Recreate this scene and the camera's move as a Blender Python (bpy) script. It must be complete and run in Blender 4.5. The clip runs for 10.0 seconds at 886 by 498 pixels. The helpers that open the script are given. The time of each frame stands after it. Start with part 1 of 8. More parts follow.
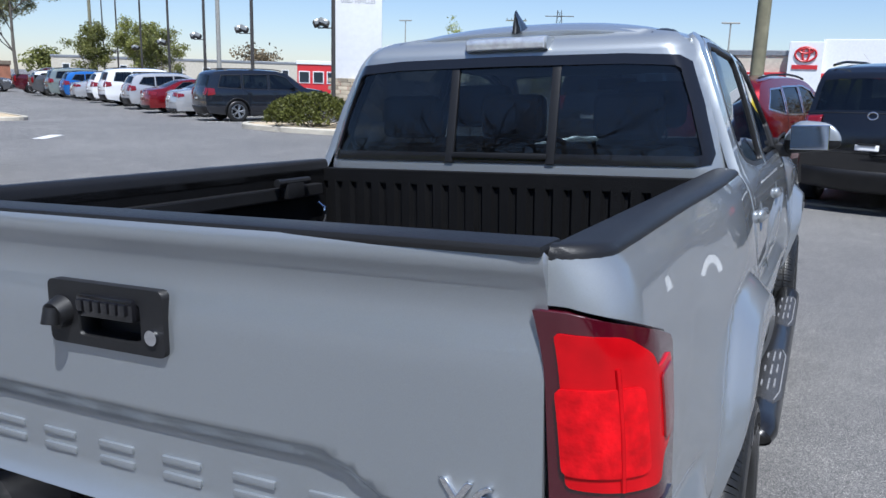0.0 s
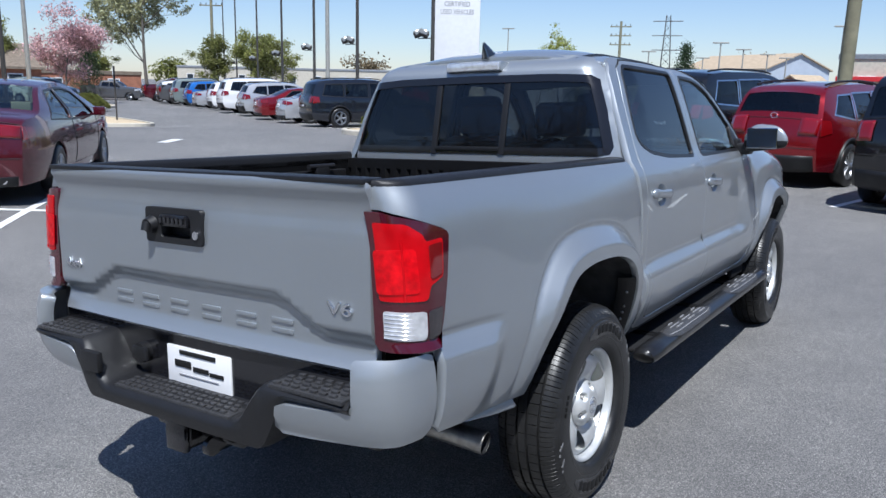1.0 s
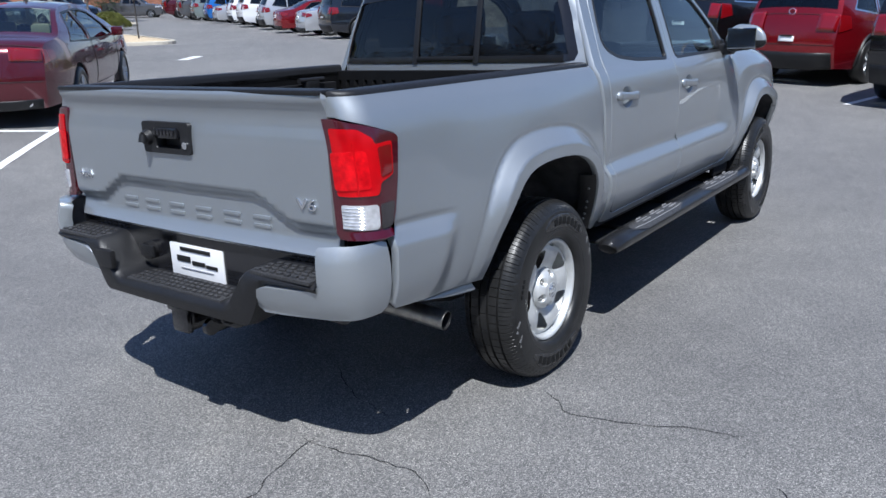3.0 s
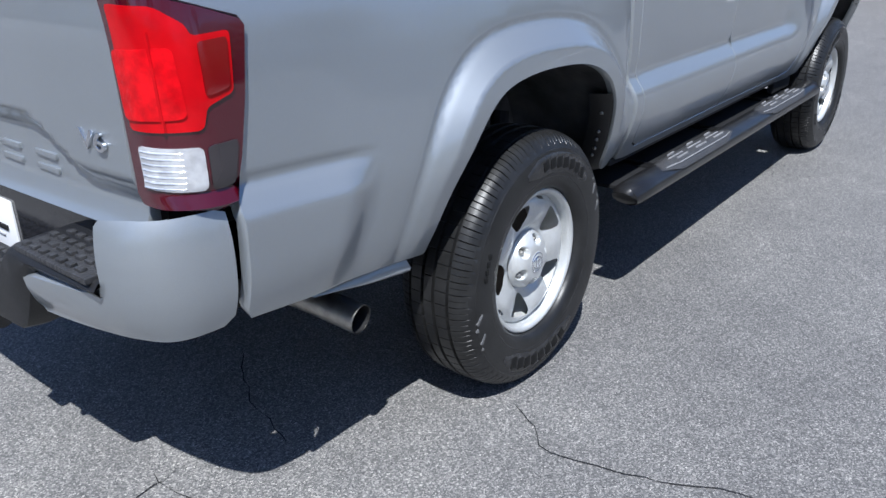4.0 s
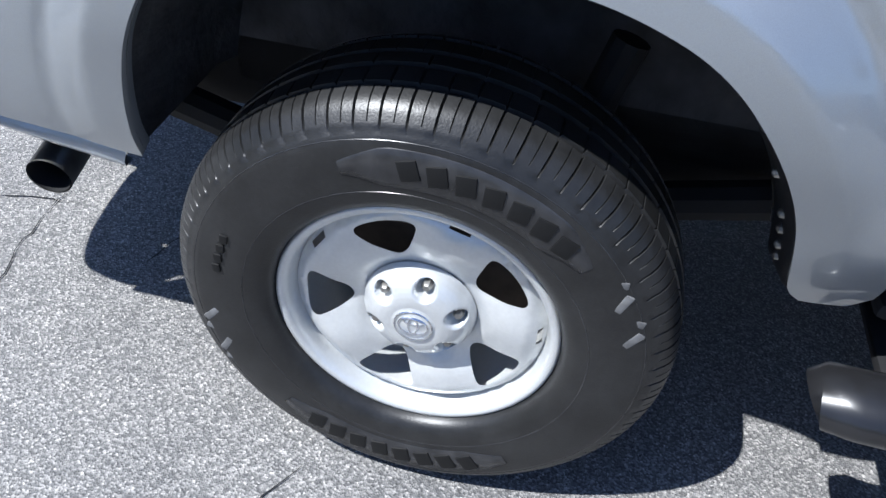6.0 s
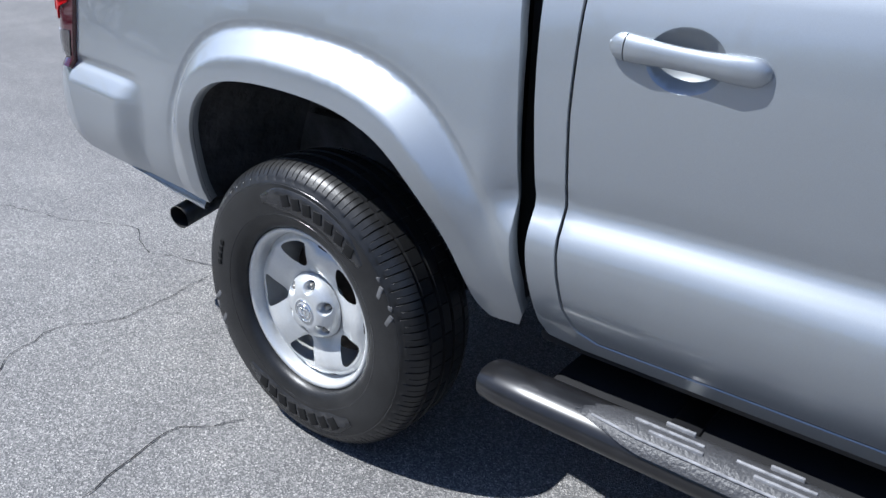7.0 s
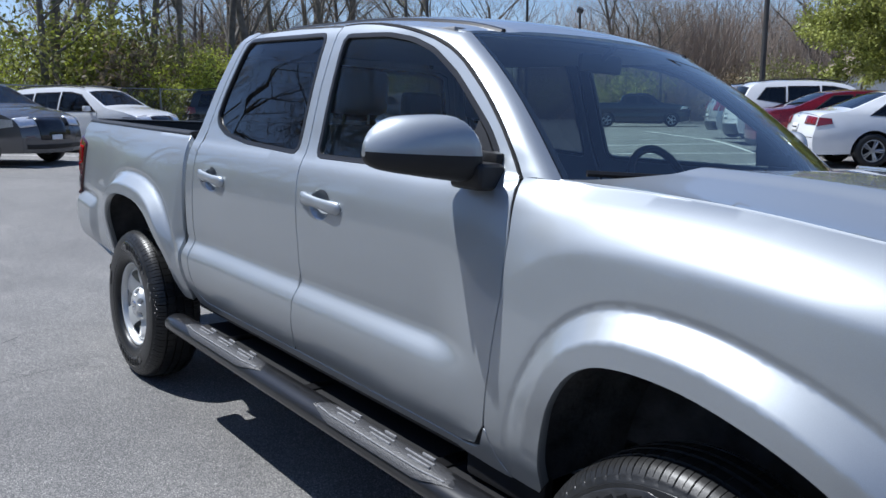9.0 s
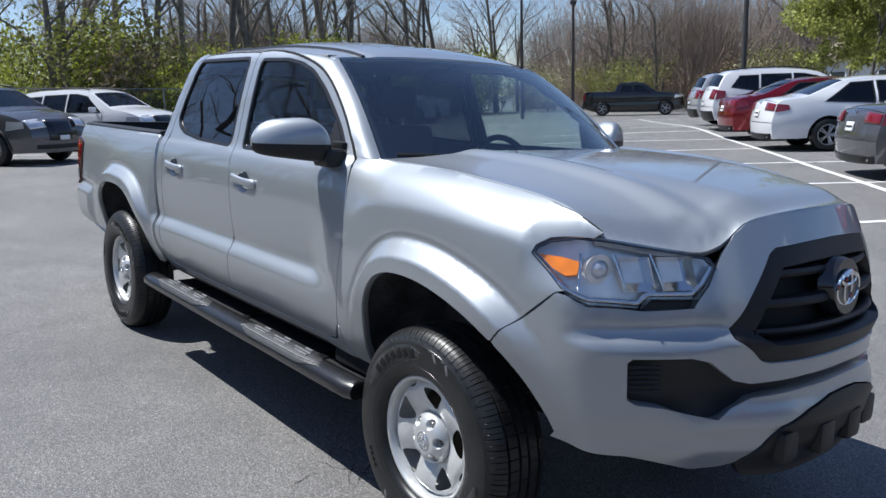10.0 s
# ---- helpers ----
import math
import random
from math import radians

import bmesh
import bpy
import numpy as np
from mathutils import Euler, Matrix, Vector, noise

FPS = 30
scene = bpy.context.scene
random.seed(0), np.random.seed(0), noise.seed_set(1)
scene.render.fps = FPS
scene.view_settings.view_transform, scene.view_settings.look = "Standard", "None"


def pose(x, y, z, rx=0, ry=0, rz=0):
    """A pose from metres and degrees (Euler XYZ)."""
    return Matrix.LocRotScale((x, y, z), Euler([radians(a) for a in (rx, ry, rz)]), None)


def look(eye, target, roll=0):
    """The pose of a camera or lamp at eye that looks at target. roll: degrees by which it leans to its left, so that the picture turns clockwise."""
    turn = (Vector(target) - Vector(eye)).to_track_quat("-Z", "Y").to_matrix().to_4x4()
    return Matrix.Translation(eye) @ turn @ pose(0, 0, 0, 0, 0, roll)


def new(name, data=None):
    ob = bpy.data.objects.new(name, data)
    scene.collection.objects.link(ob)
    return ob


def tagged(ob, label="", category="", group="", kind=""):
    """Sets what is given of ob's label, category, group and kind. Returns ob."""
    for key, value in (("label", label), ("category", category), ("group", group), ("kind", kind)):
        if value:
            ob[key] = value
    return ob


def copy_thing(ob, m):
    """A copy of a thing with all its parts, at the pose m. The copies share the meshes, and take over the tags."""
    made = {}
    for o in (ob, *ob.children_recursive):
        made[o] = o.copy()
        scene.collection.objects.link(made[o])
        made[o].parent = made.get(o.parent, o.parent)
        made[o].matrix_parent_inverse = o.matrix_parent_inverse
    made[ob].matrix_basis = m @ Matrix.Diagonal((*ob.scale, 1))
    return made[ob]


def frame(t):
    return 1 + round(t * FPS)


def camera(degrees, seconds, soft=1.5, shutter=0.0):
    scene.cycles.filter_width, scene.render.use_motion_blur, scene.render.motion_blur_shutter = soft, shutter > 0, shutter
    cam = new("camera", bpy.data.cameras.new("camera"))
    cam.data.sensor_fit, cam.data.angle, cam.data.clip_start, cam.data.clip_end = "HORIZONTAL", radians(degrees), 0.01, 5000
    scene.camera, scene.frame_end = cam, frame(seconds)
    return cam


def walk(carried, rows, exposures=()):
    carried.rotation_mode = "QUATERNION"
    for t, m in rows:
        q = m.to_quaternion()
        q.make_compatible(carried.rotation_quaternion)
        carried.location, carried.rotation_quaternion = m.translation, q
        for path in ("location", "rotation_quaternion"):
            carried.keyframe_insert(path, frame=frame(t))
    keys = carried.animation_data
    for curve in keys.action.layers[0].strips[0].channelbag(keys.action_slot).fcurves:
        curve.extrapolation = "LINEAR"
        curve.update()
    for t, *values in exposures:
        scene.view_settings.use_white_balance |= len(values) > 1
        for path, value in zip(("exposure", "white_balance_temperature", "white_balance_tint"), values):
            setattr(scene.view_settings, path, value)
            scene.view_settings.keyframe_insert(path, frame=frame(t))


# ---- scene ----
from mathutils.geometry import delaunay_2d_cdt

# the car park slopes under the pickup: its own upright leans from the true one
UPRIGHT = Vector((0.049, -0.027, 0.998)).normalized()
TILT = UPRIGHT.rotation_difference(Vector((0, 0, 1))).to_matrix().to_4x4()

cam = camera(59.5, 10.0)
PATH = [
    (0, (1.03, -2.03, 1.46), (0.162, -0.259, 1.124), -0.2),
    (0.5, (1.539, -2.338, 1.44), (0.528, -0.644, 1.115), 0.1),
    (1, (1.995, -2.666, 1.441), (0.895, -1.026, 1.123), -0.2),
    (1.5, (2.396, -2.907, 1.444), (1.252, -1.297, 1.129), -0.6),
    (2, (2.565, -3.148, 1.439), (1.401, -1.554, 1.112), -1.1),
    (2.2, (2.572, -3.178, 1.459), (1.414, -1.585, 1.11), -1.4),
    (3.3, (2.262, -2.548, 1.431), (1.138, -1.048, 0.858), -2.1),
    (3.5, (2.184, -2.371, 1.354), (1.044, -0.888, 0.768), -2.1),
    (4, (1.975, -1.805, 1.307), (0.85, -0.393, 0.544), -0.7),
    (4.5, (1.738, -1.245, 1.276), (0.59, 0.014, 0.306), 3.1),
    (5, (1.583, -0.629, 1.203), (0.31, 0.248, -0.002), 6.6),
    (5.2, (1.544, -0.459, 1.215), (0.261, 0.23, -0.097), 9.5),
    (6.3, (1.785, 0.47, 1.272), (0.334, -0.117, 0.093), 2.9),
    (6.5, (1.886, 0.712, 1.302), (0.442, -0.046, 0.215), 1.8),
    (7, (2.041, 1.316, 1.341), (0.627, 0.227, 0.532), 1.3),
    (7.5, (2.19, 2.022, 1.36), (0.783, 0.764, 0.831), 3.1),
    (8, (2.214, 2.71, 1.374), (0.882, 1.322, 0.997), 3.5),
    (8.5, (2.121, 3.373, 1.411), (0.834, 1.881, 1.064), 3.2),
    (9, (2.188, 4.014, 1.438), (0.922, 2.505, 1.093), 2.8),
    (9.5, (2.2, 4.613, 1.456), (0.947, 3.093, 1.11), 2.6),
    (10, (2.408, 5.169, 1.497), (1.189, 3.676, 1.139), 1.6),
]
walk(cam, [(t, TILT @ look(e, g, r)) for t, e, g, r in PATH], exposures=[(0.0, 0.40, 5750, 9), (1.0, 0.36, 5750, 9), (2.2, 0.34, 5750, 9), (3.5, 0.5, 5750, 9), (4.5, 0.74, 5750, 9), (5.2, 0.98, 5750, 9), (6.5, 0.99, 5750, 9), (7.2, 0.56, 5750, 9), (8.0, 0.36, 5750, 9), (9.0, 0.34, 5800, 9), (10.0, 0.37, 6000, 9)])

# ---- light ----
SUN_DIR = (TILT.to_3x3() @ Vector((0.37, -0.50, 1.0))).normalized()
world = bpy.data.worlds.new("sky")
scene.world = world
world.use_nodes = True
wn, wl = world.node_tree.nodes, world.node_tree.links
wn.clear()
sky = wn.new("ShaderNodeTexSky")
sky.sky_type = "NISHITA"
sky.sun_disc = False
sky.sun_elevation = math.asin(SUN_DIR.z)
sky.sun_rotation = math.atan2(SUN_DIR.x, SUN_DIR.y)
sky.air_density, sky.dust_density, sky.ozone_density = 1.0, 0.25, 2.2
wbg = wn.new("ShaderNodeBackground")
wbg.inputs["Strength"].default_value = 0.088
wout = wn.new("ShaderNodeOutputWorld")
tint = wn.new("ShaderNodeMix")
tint.data_type, tint.blend_type = "RGBA", "MULTIPLY"
tint.inputs["Factor"].default_value = 1.0
tint.inputs["B"].default_value = (0.97, 0.955, 1.04, 1)
wl.new(sky.outputs[0], tint.inputs["A"])
wl.new(tint.outputs["Result"], wbg.inputs[0])
wl.new(wbg.outputs[0], wout.inputs[0])
sun = new("sun", bpy.data.lights.new("sun", "SUN"))
sun.data.energy, sun.data.angle, sun.data.color = 5.0, radians(0.55), (1.0, 0.95, 0.88)
sun.matrix_world = look(SUN_DIR * 60, (0, 0, 0))


# ---- materials ----
def material(name, color, rough=0.5, metal=0.0, coat=0.0, spec=0.5, var=0.0, scale=6.0, bump=0.0, bump_scale=80.0, fine=0.0, fine_scale=150.0, alpha=1.0, trans=0.0, glow=0.0, ior=1.45, each=0.0, coat_rough=0.03):
    m = bpy.data.materials.new(name)
    m.use_nodes = True
    nt = m.node_tree
    b = nt.nodes["Principled BSDF"]
    b.inputs["Roughness"].default_value, b.inputs["Metallic"].default_value = rough, metal
    b.inputs["Coat Weight"].default_value, b.inputs["Coat Roughness"].default_value = coat, coat_rough
    b.inputs["Specular IOR Level"].default_value = spec
    b.inputs["IOR"].default_value = ior
    b.inputs["Transmission Weight"].default_value = trans
    b.inputs["Base Color"].default_value = (*color, 1)
    if glow:
        b.inputs["Emission Color"].default_value = (*color, 1)
        b.inputs["Emission Strength"].default_value = glow
    tc = nt.nodes.new("ShaderNodeTexCoord")
    src = None

    def scaled(value_socket, amount, prev):
        mix = nt.nodes.new("ShaderNodeMix")
        mix.data_type, mix.blend_type = "RGBA", "MULTIPLY"
        mix.inputs["Factor"].default_value = 1.0
        ramp = nt.nodes.new("ShaderNodeMapRange")
        ramp.inputs["From Min"].default_value, ramp.inputs["From Max"].default_value = 0.3, 0.7
        ramp.inputs["To Min"].default_value, ramp.inputs["To Max"].default_value = 1 - amount, 1 + amount
        nt.links.new(value_socket, ramp.inputs["Value"])
        if prev is None:
            mix.inputs["A"].default_value = (*color, 1)
        else:
            nt.links.new(prev, mix.inputs["A"])
        nt.links.new(ramp.outputs[0], mix.inputs["B"])
        return mix.outputs["Result"]

    for amount, sc in ((var, scale), (fine, fine_scale)):
        if amount:
            n = nt.nodes.new("ShaderNodeTexNoise")
            n.inputs["Scale"].default_value, n.inputs["Detail"].default_value = sc, 4.0
            nt.links.new(tc.outputs["Object"], n.inputs["Vector"])
            src = scaled(n.outputs["Fac"], amount, src)
    if each:
        oi = nt.nodes.new("ShaderNodeObjectInfo")
        rng = nt.nodes.new("ShaderNodeMapRange")
        rng.inputs["To Min"].default_value, rng.inputs["To Max"].default_value = 0.3, 0.7
        nt.links.new(oi.outputs["Random"], rng.inputs["Value"])
        src = scaled(rng.outputs[0], each, src)
    if src:
        nt.links.new(src, b.inputs["Base Color"])
    if bump:
        n = nt.nodes.new("ShaderNodeTexNoise")
        n.inputs["Scale"].default_value, n.inputs["Detail"].default_value = bump_scale, 3.0
        bp = nt.nodes.new("ShaderNodeBump")
        bp.inputs["Strength"].default_value, bp.inputs["Distance"].default_value = bump, 0.01
        nt.links.new(tc.outputs["Object"], n.inputs["Vector"])
        nt.links.new(n.outputs["Fac"], bp.inputs["Height"])
        nt.links.new(bp.outputs[0], b.inputs["Normal"])
    return m


def flake_paint(name, color):
    """Metallic paint: flakes in two spreads, near and far from the surface's own tilt, under a clear coat."""
    m = material(name, color, 0.34, 0.90, 1.0, fine=0.05, fine_scale=900, var=0.012, scale=3, coat_rough=0.012)
    nt = m.node_tree
    a = nt.nodes["Principled BSDF"]
    b = nt.nodes.new("ShaderNodeBsdfPrincipled")
    for key, value in (("Roughness", 0.68), ("Metallic", 0.80), ("Coat Weight", 1.0), ("Coat Roughness", 0.012)):
        b.inputs[key].default_value = value
    nt.links.new(a.inputs["Base Color"].links[0].from_socket, b.inputs["Base Color"])
    mx = nt.nodes.new("ShaderNodeMixShader")
    mx.inputs[0].default_value = 0.57
    nt.links.new(a.outputs[0], mx.inputs[1])
    nt.links.new(b.outputs[0], mx.inputs[2])
    nt.links.new(mx.outputs[0], nt.nodes["Material Output"].inputs[0])
    return m


SILVER = flake_paint("silver_paint", (0.395, 0.420, 0.440))
BLACK_PLASTIC = material("black_plastic", (0.011, 0.011, 0.012), 0.45, bump=0.12, bump_scale=500, var=0.15, scale=12)
GLOSS_BLACK = material("gloss_black", (0.01, 0.01, 0.012), 0.16, coat=0.5)
TRIM_BLACK = material("window_rubber", (0.016, 0.016, 0.017), 0.38, var=0.1)
BEDLINER = material("bedliner", (0.004, 0.004, 0.0045), 0.62, spec=0.22, bump=0.3, bump_scale=260, var=0.2, scale=9)
DARK = material("underbody", (0.008, 0.008, 0.009), 0.75, var=0.3, scale=10)
RUBBER = material("tyre_rubber", (0.015, 0.015, 0.015), 0.38, var=0.35, scale=14, fine=0.15, fine_scale=120, bump=0.06, bump_scale=300)
RUBBER_GLOSS = material("polished_rubber", (0.024, 0.024, 0.025), 0.25, var=0.4, scale=30)
RUBBER_MATT = material("matt_rubber", (0.007, 0.007, 0.007), 0.6, spec=0.3)
RUBBER_SCUFF_GLINT = material("sun_glint_scuff", (0.13, 0.13, 0.13), 0.4, var=0.4, scale=40)
STEEL_WHEEL = material("silver_wheel_paint", (0.61, 0.62, 0.61), 0.36, 0.45, 0.3, var=0.06, scale=14, fine=0.03)
CHROME = material("chrome", (0.75, 0.76, 0.78), 0.09, 1.0)
SATIN_STEEL = material("satin_steel", (0.36, 0.35, 0.33), 0.42, 1.0, var=0.25, scale=30)
RED_LENS = material("red_lens", (0.17, 0.002, 0.004), 0.06, coat=1.0, spec=0.6)
RED_LENS_HOT = material("bright_red_lens", (0.47, 0.0015, 0.005), 0.25, coat=0.35, spec=0.1, var=0.22, scale=16)
DARK_RED_LENS = material("dark_red_lens", (0.055, 0.002, 0.008), 0.06, coat=1.0)
CLEAR_LENS = material("clear_lamp", (0.75, 0.76, 0.78), 0.12, 0.55, 0.8, var=0.2, scale=40)
SMOKE_LENS = material("smoked_lens", (0.03, 0.025, 0.028), 0.06, coat=1.0)
AMBER = material("amber_lens", (0.95, 0.26, 0.01), 0.2, coat=1.0, var=0.15, scale=30)
WHITE_PLATE = material("white_plate", (0.8, 0.8, 0.8), 0.35, var=0.03)
BLACK_INK = material("black_ink", (0.01, 0.01, 0.01), 0.5)
GREY_INK = material("grey_ink", (0.3, 0.3, 0.32), 0.5)
SEAT_CLOTH = material("grey_seat_cloth", (0.06, 0.06, 0.063), 0.85, bump=0.2, bump_scale=200)


def glass(name, tint, dark, front=0.065):
    """Thin pane: mirror by Fresnel over a tinted see-through."""
    m = bpy.data.materials.new(name)
    m.use_nodes = True
    nt = m.node_tree
    nt.nodes.remove(nt.nodes["Principled BSDF"])
    tr = nt.nodes.new("ShaderNodeBsdfTransparent")
    tr.inputs[0].default_value = (*[c * dark for c in tint], 1)
    gl = nt.nodes.new("ShaderNodeBsdfGlossy")
    gl.inputs["Roughness"].default_value = 0.01
    lw = nt.nodes.new("ShaderNodeLayerWeight")
    lw.inputs["Blend"].default_value = 0.5
    pw = nt.nodes.new("ShaderNodeMath")
    pw.operation, pw.inputs[1].default_value = "POWER", 4.2
    nt.links.new(lw.outputs["Facing"], pw.inputs[0])
    fr = nt.nodes.new("ShaderNodeMapRange")
    fr.inputs["To Min"].default_value = front
    nt.links.new(pw.outputs[0], fr.inputs["Value"])
    mx = nt.nodes.new("ShaderNodeMixShader")
    nt.links.new(fr.outputs[0], mx.inputs[0])
    nt.links.new(tr.outputs[0], mx.inputs[1])
    nt.links.new(gl.outputs[0], mx.inputs[2])
    nt.links.new(mx.outputs[0], nt.nodes["Material Output"].inputs[0])
    return m


GLASS_DARK = glass("privacy_glass", (0.80, 0.90, 1.0), 0.15)
GLASS_CLEAR = glass("window_glass", (0.86, 0.98, 0.95), 0.92, 0.06)
GLASS_SCREEN = glass("screen_glass", (0.84, 0.98, 0.93), 0.92, 0.19)
GLASS_LENS = glass("lamp_cover", (1, 1, 1), 0.93)


# ---- building helpers ----
def obj(name, verts, faces, mat, parent=None, label="", smooth=True, normals=None):
    if normals is not None:
        pv, nv = np.asarray(verts, float), np.asarray(normals, float)
        turned = []
        for f in faces:
            g = np.cross(pv[f[1]] - pv[f[0]], pv[f[2]] - pv[f[0]])
            turned.append(f[::-1] if g @ nv[list(f)].sum(0) < 0 else f)
        faces = turned
    me = bpy.data.meshes.new(name)
    me.from_pydata([tuple(map(float, v)) for v in verts], [], [tuple(map(int, f)) for f in faces])
    me.update()
    if smooth:
        me.polygons.foreach_set("use_smooth", [True] * len(me.polygons))
    if normals is not None:
        me.normals_split_custom_set_from_vertices([tuple(map(float, n)) for n in normals])
    for one in (mat if isinstance(mat, (list, tuple)) else [mat]):
        me.materials.append(one)
    ob = new(name, me)
    if parent is not None:
        ob.parent = parent
    if label:
        tagged(ob, label)
    return ob


def part(name, bm, mat, parent=None, label="", smooth=False, sharp=35.0):
    me = bpy.data.meshes.new(name)
    bmesh.ops.recalc_face_normals(bm, faces=bm.faces[:])
    bm.to_mesh(me)
    bm.free()
    if smooth:
        me.polygons.foreach_set("use_smooth", [True] * len(me.polygons))
        me.set_sharp_from_angle(angle=radians(sharp))
    for one in (mat if isinstance(mat, (list, tuple)) else [mat]):
        me.materials.append(one)
    ob = new(name, me)
    if parent is not None:
        ob.parent = parent
    if label:
        tagged(ob, label)
    return ob


def box(bm, lo, hi, bevel=0.0, m=None, segs=2):
    """A bevelled box from corner to corner, added to bm."""
    c = [(a + b) / 2 for a, b in zip(lo, hi)]
    s = [abs(b - a) for a, b in zip(lo, hi)]
    made = bmesh.ops.create_cube(bm, size=1.0, matrix=Matrix.Translation(c) @ Matrix.Diagonal((*s, 1)))
    vs = made["verts"]
    if bevel:
        es = list({e for v in vs for e in v.link_edges})
        r = bmesh.ops.bevel(bm, geom=es, offset=bevel, segments=segs, profile=0.6, affect="EDGES")
        vs = list({v for f in r["faces"] for v in f.verts} | {v for v in vs if v.is_valid})
    if m is not None:
        bmesh.ops.transform(bm, matrix=m, verts=vs)
    return vs


def tube(bm, pts, radii, sides=10, caps=True, flat=1.0):
    """A tube through pts. flat: squash across the second axis."""
    pts = [Vector(p) for p in pts]
    if not isinstance(radii, (list, tuple)):
        radii = [radii] * len(pts)
    rings = []
    side = None
    for i, p in enumerate(pts):
        d = (pts[min(i + 1, len(pts) - 1)] - pts[max(i - 1, 0)]).normalized()
        if side is None:
            side = d.cross(Vector((0, 0, 1)) if abs(d.z) < 0.9 else Vector((1, 0, 0))).normalized()
        side = (side - d * side.dot(d)).normalized()
        up = d.cross(side)
        rings.append([bm.verts.new(p + (side * math.cos(a) + up * math.sin(a) * flat) * radii[i]) for a in (2 * math.pi * k / sides for k in range(sides))])
    for a, b in zip(rings, rings[1:]):
        for k in range(sides):
            bm.faces.new((a[k], a[(k + 1) % sides], b[(k + 1) % sides], b[k]))
    if caps:
        bm.faces.new(rings[0][::-1])
        bm.faces.new(rings[-1])
    return rings


def revolve(profile, segs, axis_x=True, bend=None):
    """Verts and faces of a profile of (r, x) turned about the x axis. bend(r, x, k, i) may move a point."""
    vs, fs = [], []
    n = len(profile)
    for k in range(segs):
        a = 2 * math.pi * k / segs
        for i, (r, x) in enumerate(profile):
            if bend:
                r, x = bend(r, x, k, i)
            vs.append((x, r * math.cos(a), r * math.sin(a)))
    for k in range(segs):
        k2 = (k + 1) % segs
        for i in range(n - 1):
            fs.append((k * n + i, k * n + i + 1, k2 * n + i + 1, k2 * n + i))
    return vs, fs


def inside(pts, poly):
    poly = np.asarray(poly)
    x, y = pts[:, 0], pts[:, 1]
    r = np.zeros(len(pts), bool)
    for (x0, y0), (x1, y1) in zip(poly, np.roll(poly, -1, 0)):
        if y0 != y1:
            r ^= ((y0 > y) != (y1 > y)) & (x < (x1 - x0) * (y - y0) / (y1 - y0) + x0)
    return r


def distance(pts, line, closed=False):
    """Distance of each point to a line of points."""
    line, pts = np.asarray(line, float), np.asarray(pts, float)
    ends = np.roll(line, -1, 0) if closed else line[1:]
    a = line[:len(ends)]
    ab = ends - a
    l2 = np.maximum((ab * ab).sum(1), 1e-12)
    d = np.full(len(pts), 1e9)
    for lo in range(0, len(pts), 4000):
        q = pts[lo:lo + 4000]
        ax, ay = q[:, 0:1] - a[:, 0], q[:, 1:2] - a[:, 1]
        t = np.clip((ax * ab[:, 0] + ay * ab[:, 1]) / l2, 0, 1)
        d[lo:lo + 4000] = np.sqrt(((ax - t * ab[:, 0]) ** 2 + (ay - t * ab[:, 1]) ** 2).min(1))
    return d


def fine_line(line, step, closed=True):
    out = []
    line = [np.asarray(p, float) for p in line]
    for a, b in zip(line, line[1:] + line[:1] if closed else line[1:]):
        n = max(1, int(np.ceil(np.linalg.norm(b - a) / step)))
        out += [a + (b - a) * i / n for i in range(n)]
    if not closed:
        out.append(line[-1])
    return out


def round_line(line, times=2, keep=()):
    """Chaikin's corner cutting of a closed line; corners whose index is in keep stay sharp."""
    pts = [(np.asarray(p, float), i in keep) for i, p in enumerate(line)]
    for _ in range(times):
        out = []
        n = len(pts)
        for i in range(n):
            (p, kp), (a, _a), (b, _b) = pts[i], pts[i - 1], pts[(i + 1) % n]
            if kp:
                out.append((p, True))
            else:
                out += [(p * 0.75 + a * 0.25, False), (p * 0.75 + b * 0.25, False)]
        pts = out
    return [p for p, _k in pts]


def round_corner(line, r):
    """A closed line with each corner cut to a short arc."""
    p = [np.asarray(q, float) for q in line]
    out = []
    for a, b, c in zip(p[-1:] + p[:-1], p, p[1:] + p[:1]):
        d1, d2 = a - b, c - b
        l1, l2 = np.linalg.norm(d1), np.linalg.norm(d2)
        q = min(r, l1 * 0.4, l2 * 0.4)
        s, e = b + d1 / l1 * q, b + d2 / l2 * q
        out += [s * (1 - t) ** 2 + b * 2 * t * (1 - t) + e * t * t for t in (0, 0.3, 0.7, 1)]
    return out


def shrink(line, d):
    """A closed line moved inwards by d."""
    p = np.asarray(line, float)
    area = 0.5 * np.sum(p[:, 0] * np.roll(p[:, 1], -1) - np.roll(p[:, 0], -1) * p[:, 1])
    s = 1.0 if area > 0 else -1.0
    out = []
    for a, b, c in zip(np.roll(p, 1, 0), p, np.roll(p, -1, 0)):
        e1, e2 = b - a, c - b
        n1 = np.array([-e1[1], e1[0]]) / max(np.linalg.norm(e1), 1e-9)
        n2 = np.array([-e2[1], e2[0]]) / max(np.linalg.norm(e2), 1e-9)
        m = n1 + n2
        m = m / max(np.linalg.norm(m), 1e-9)
        out.append(b + m * s * d / max(0.5, float(m @ n1)))
    return out


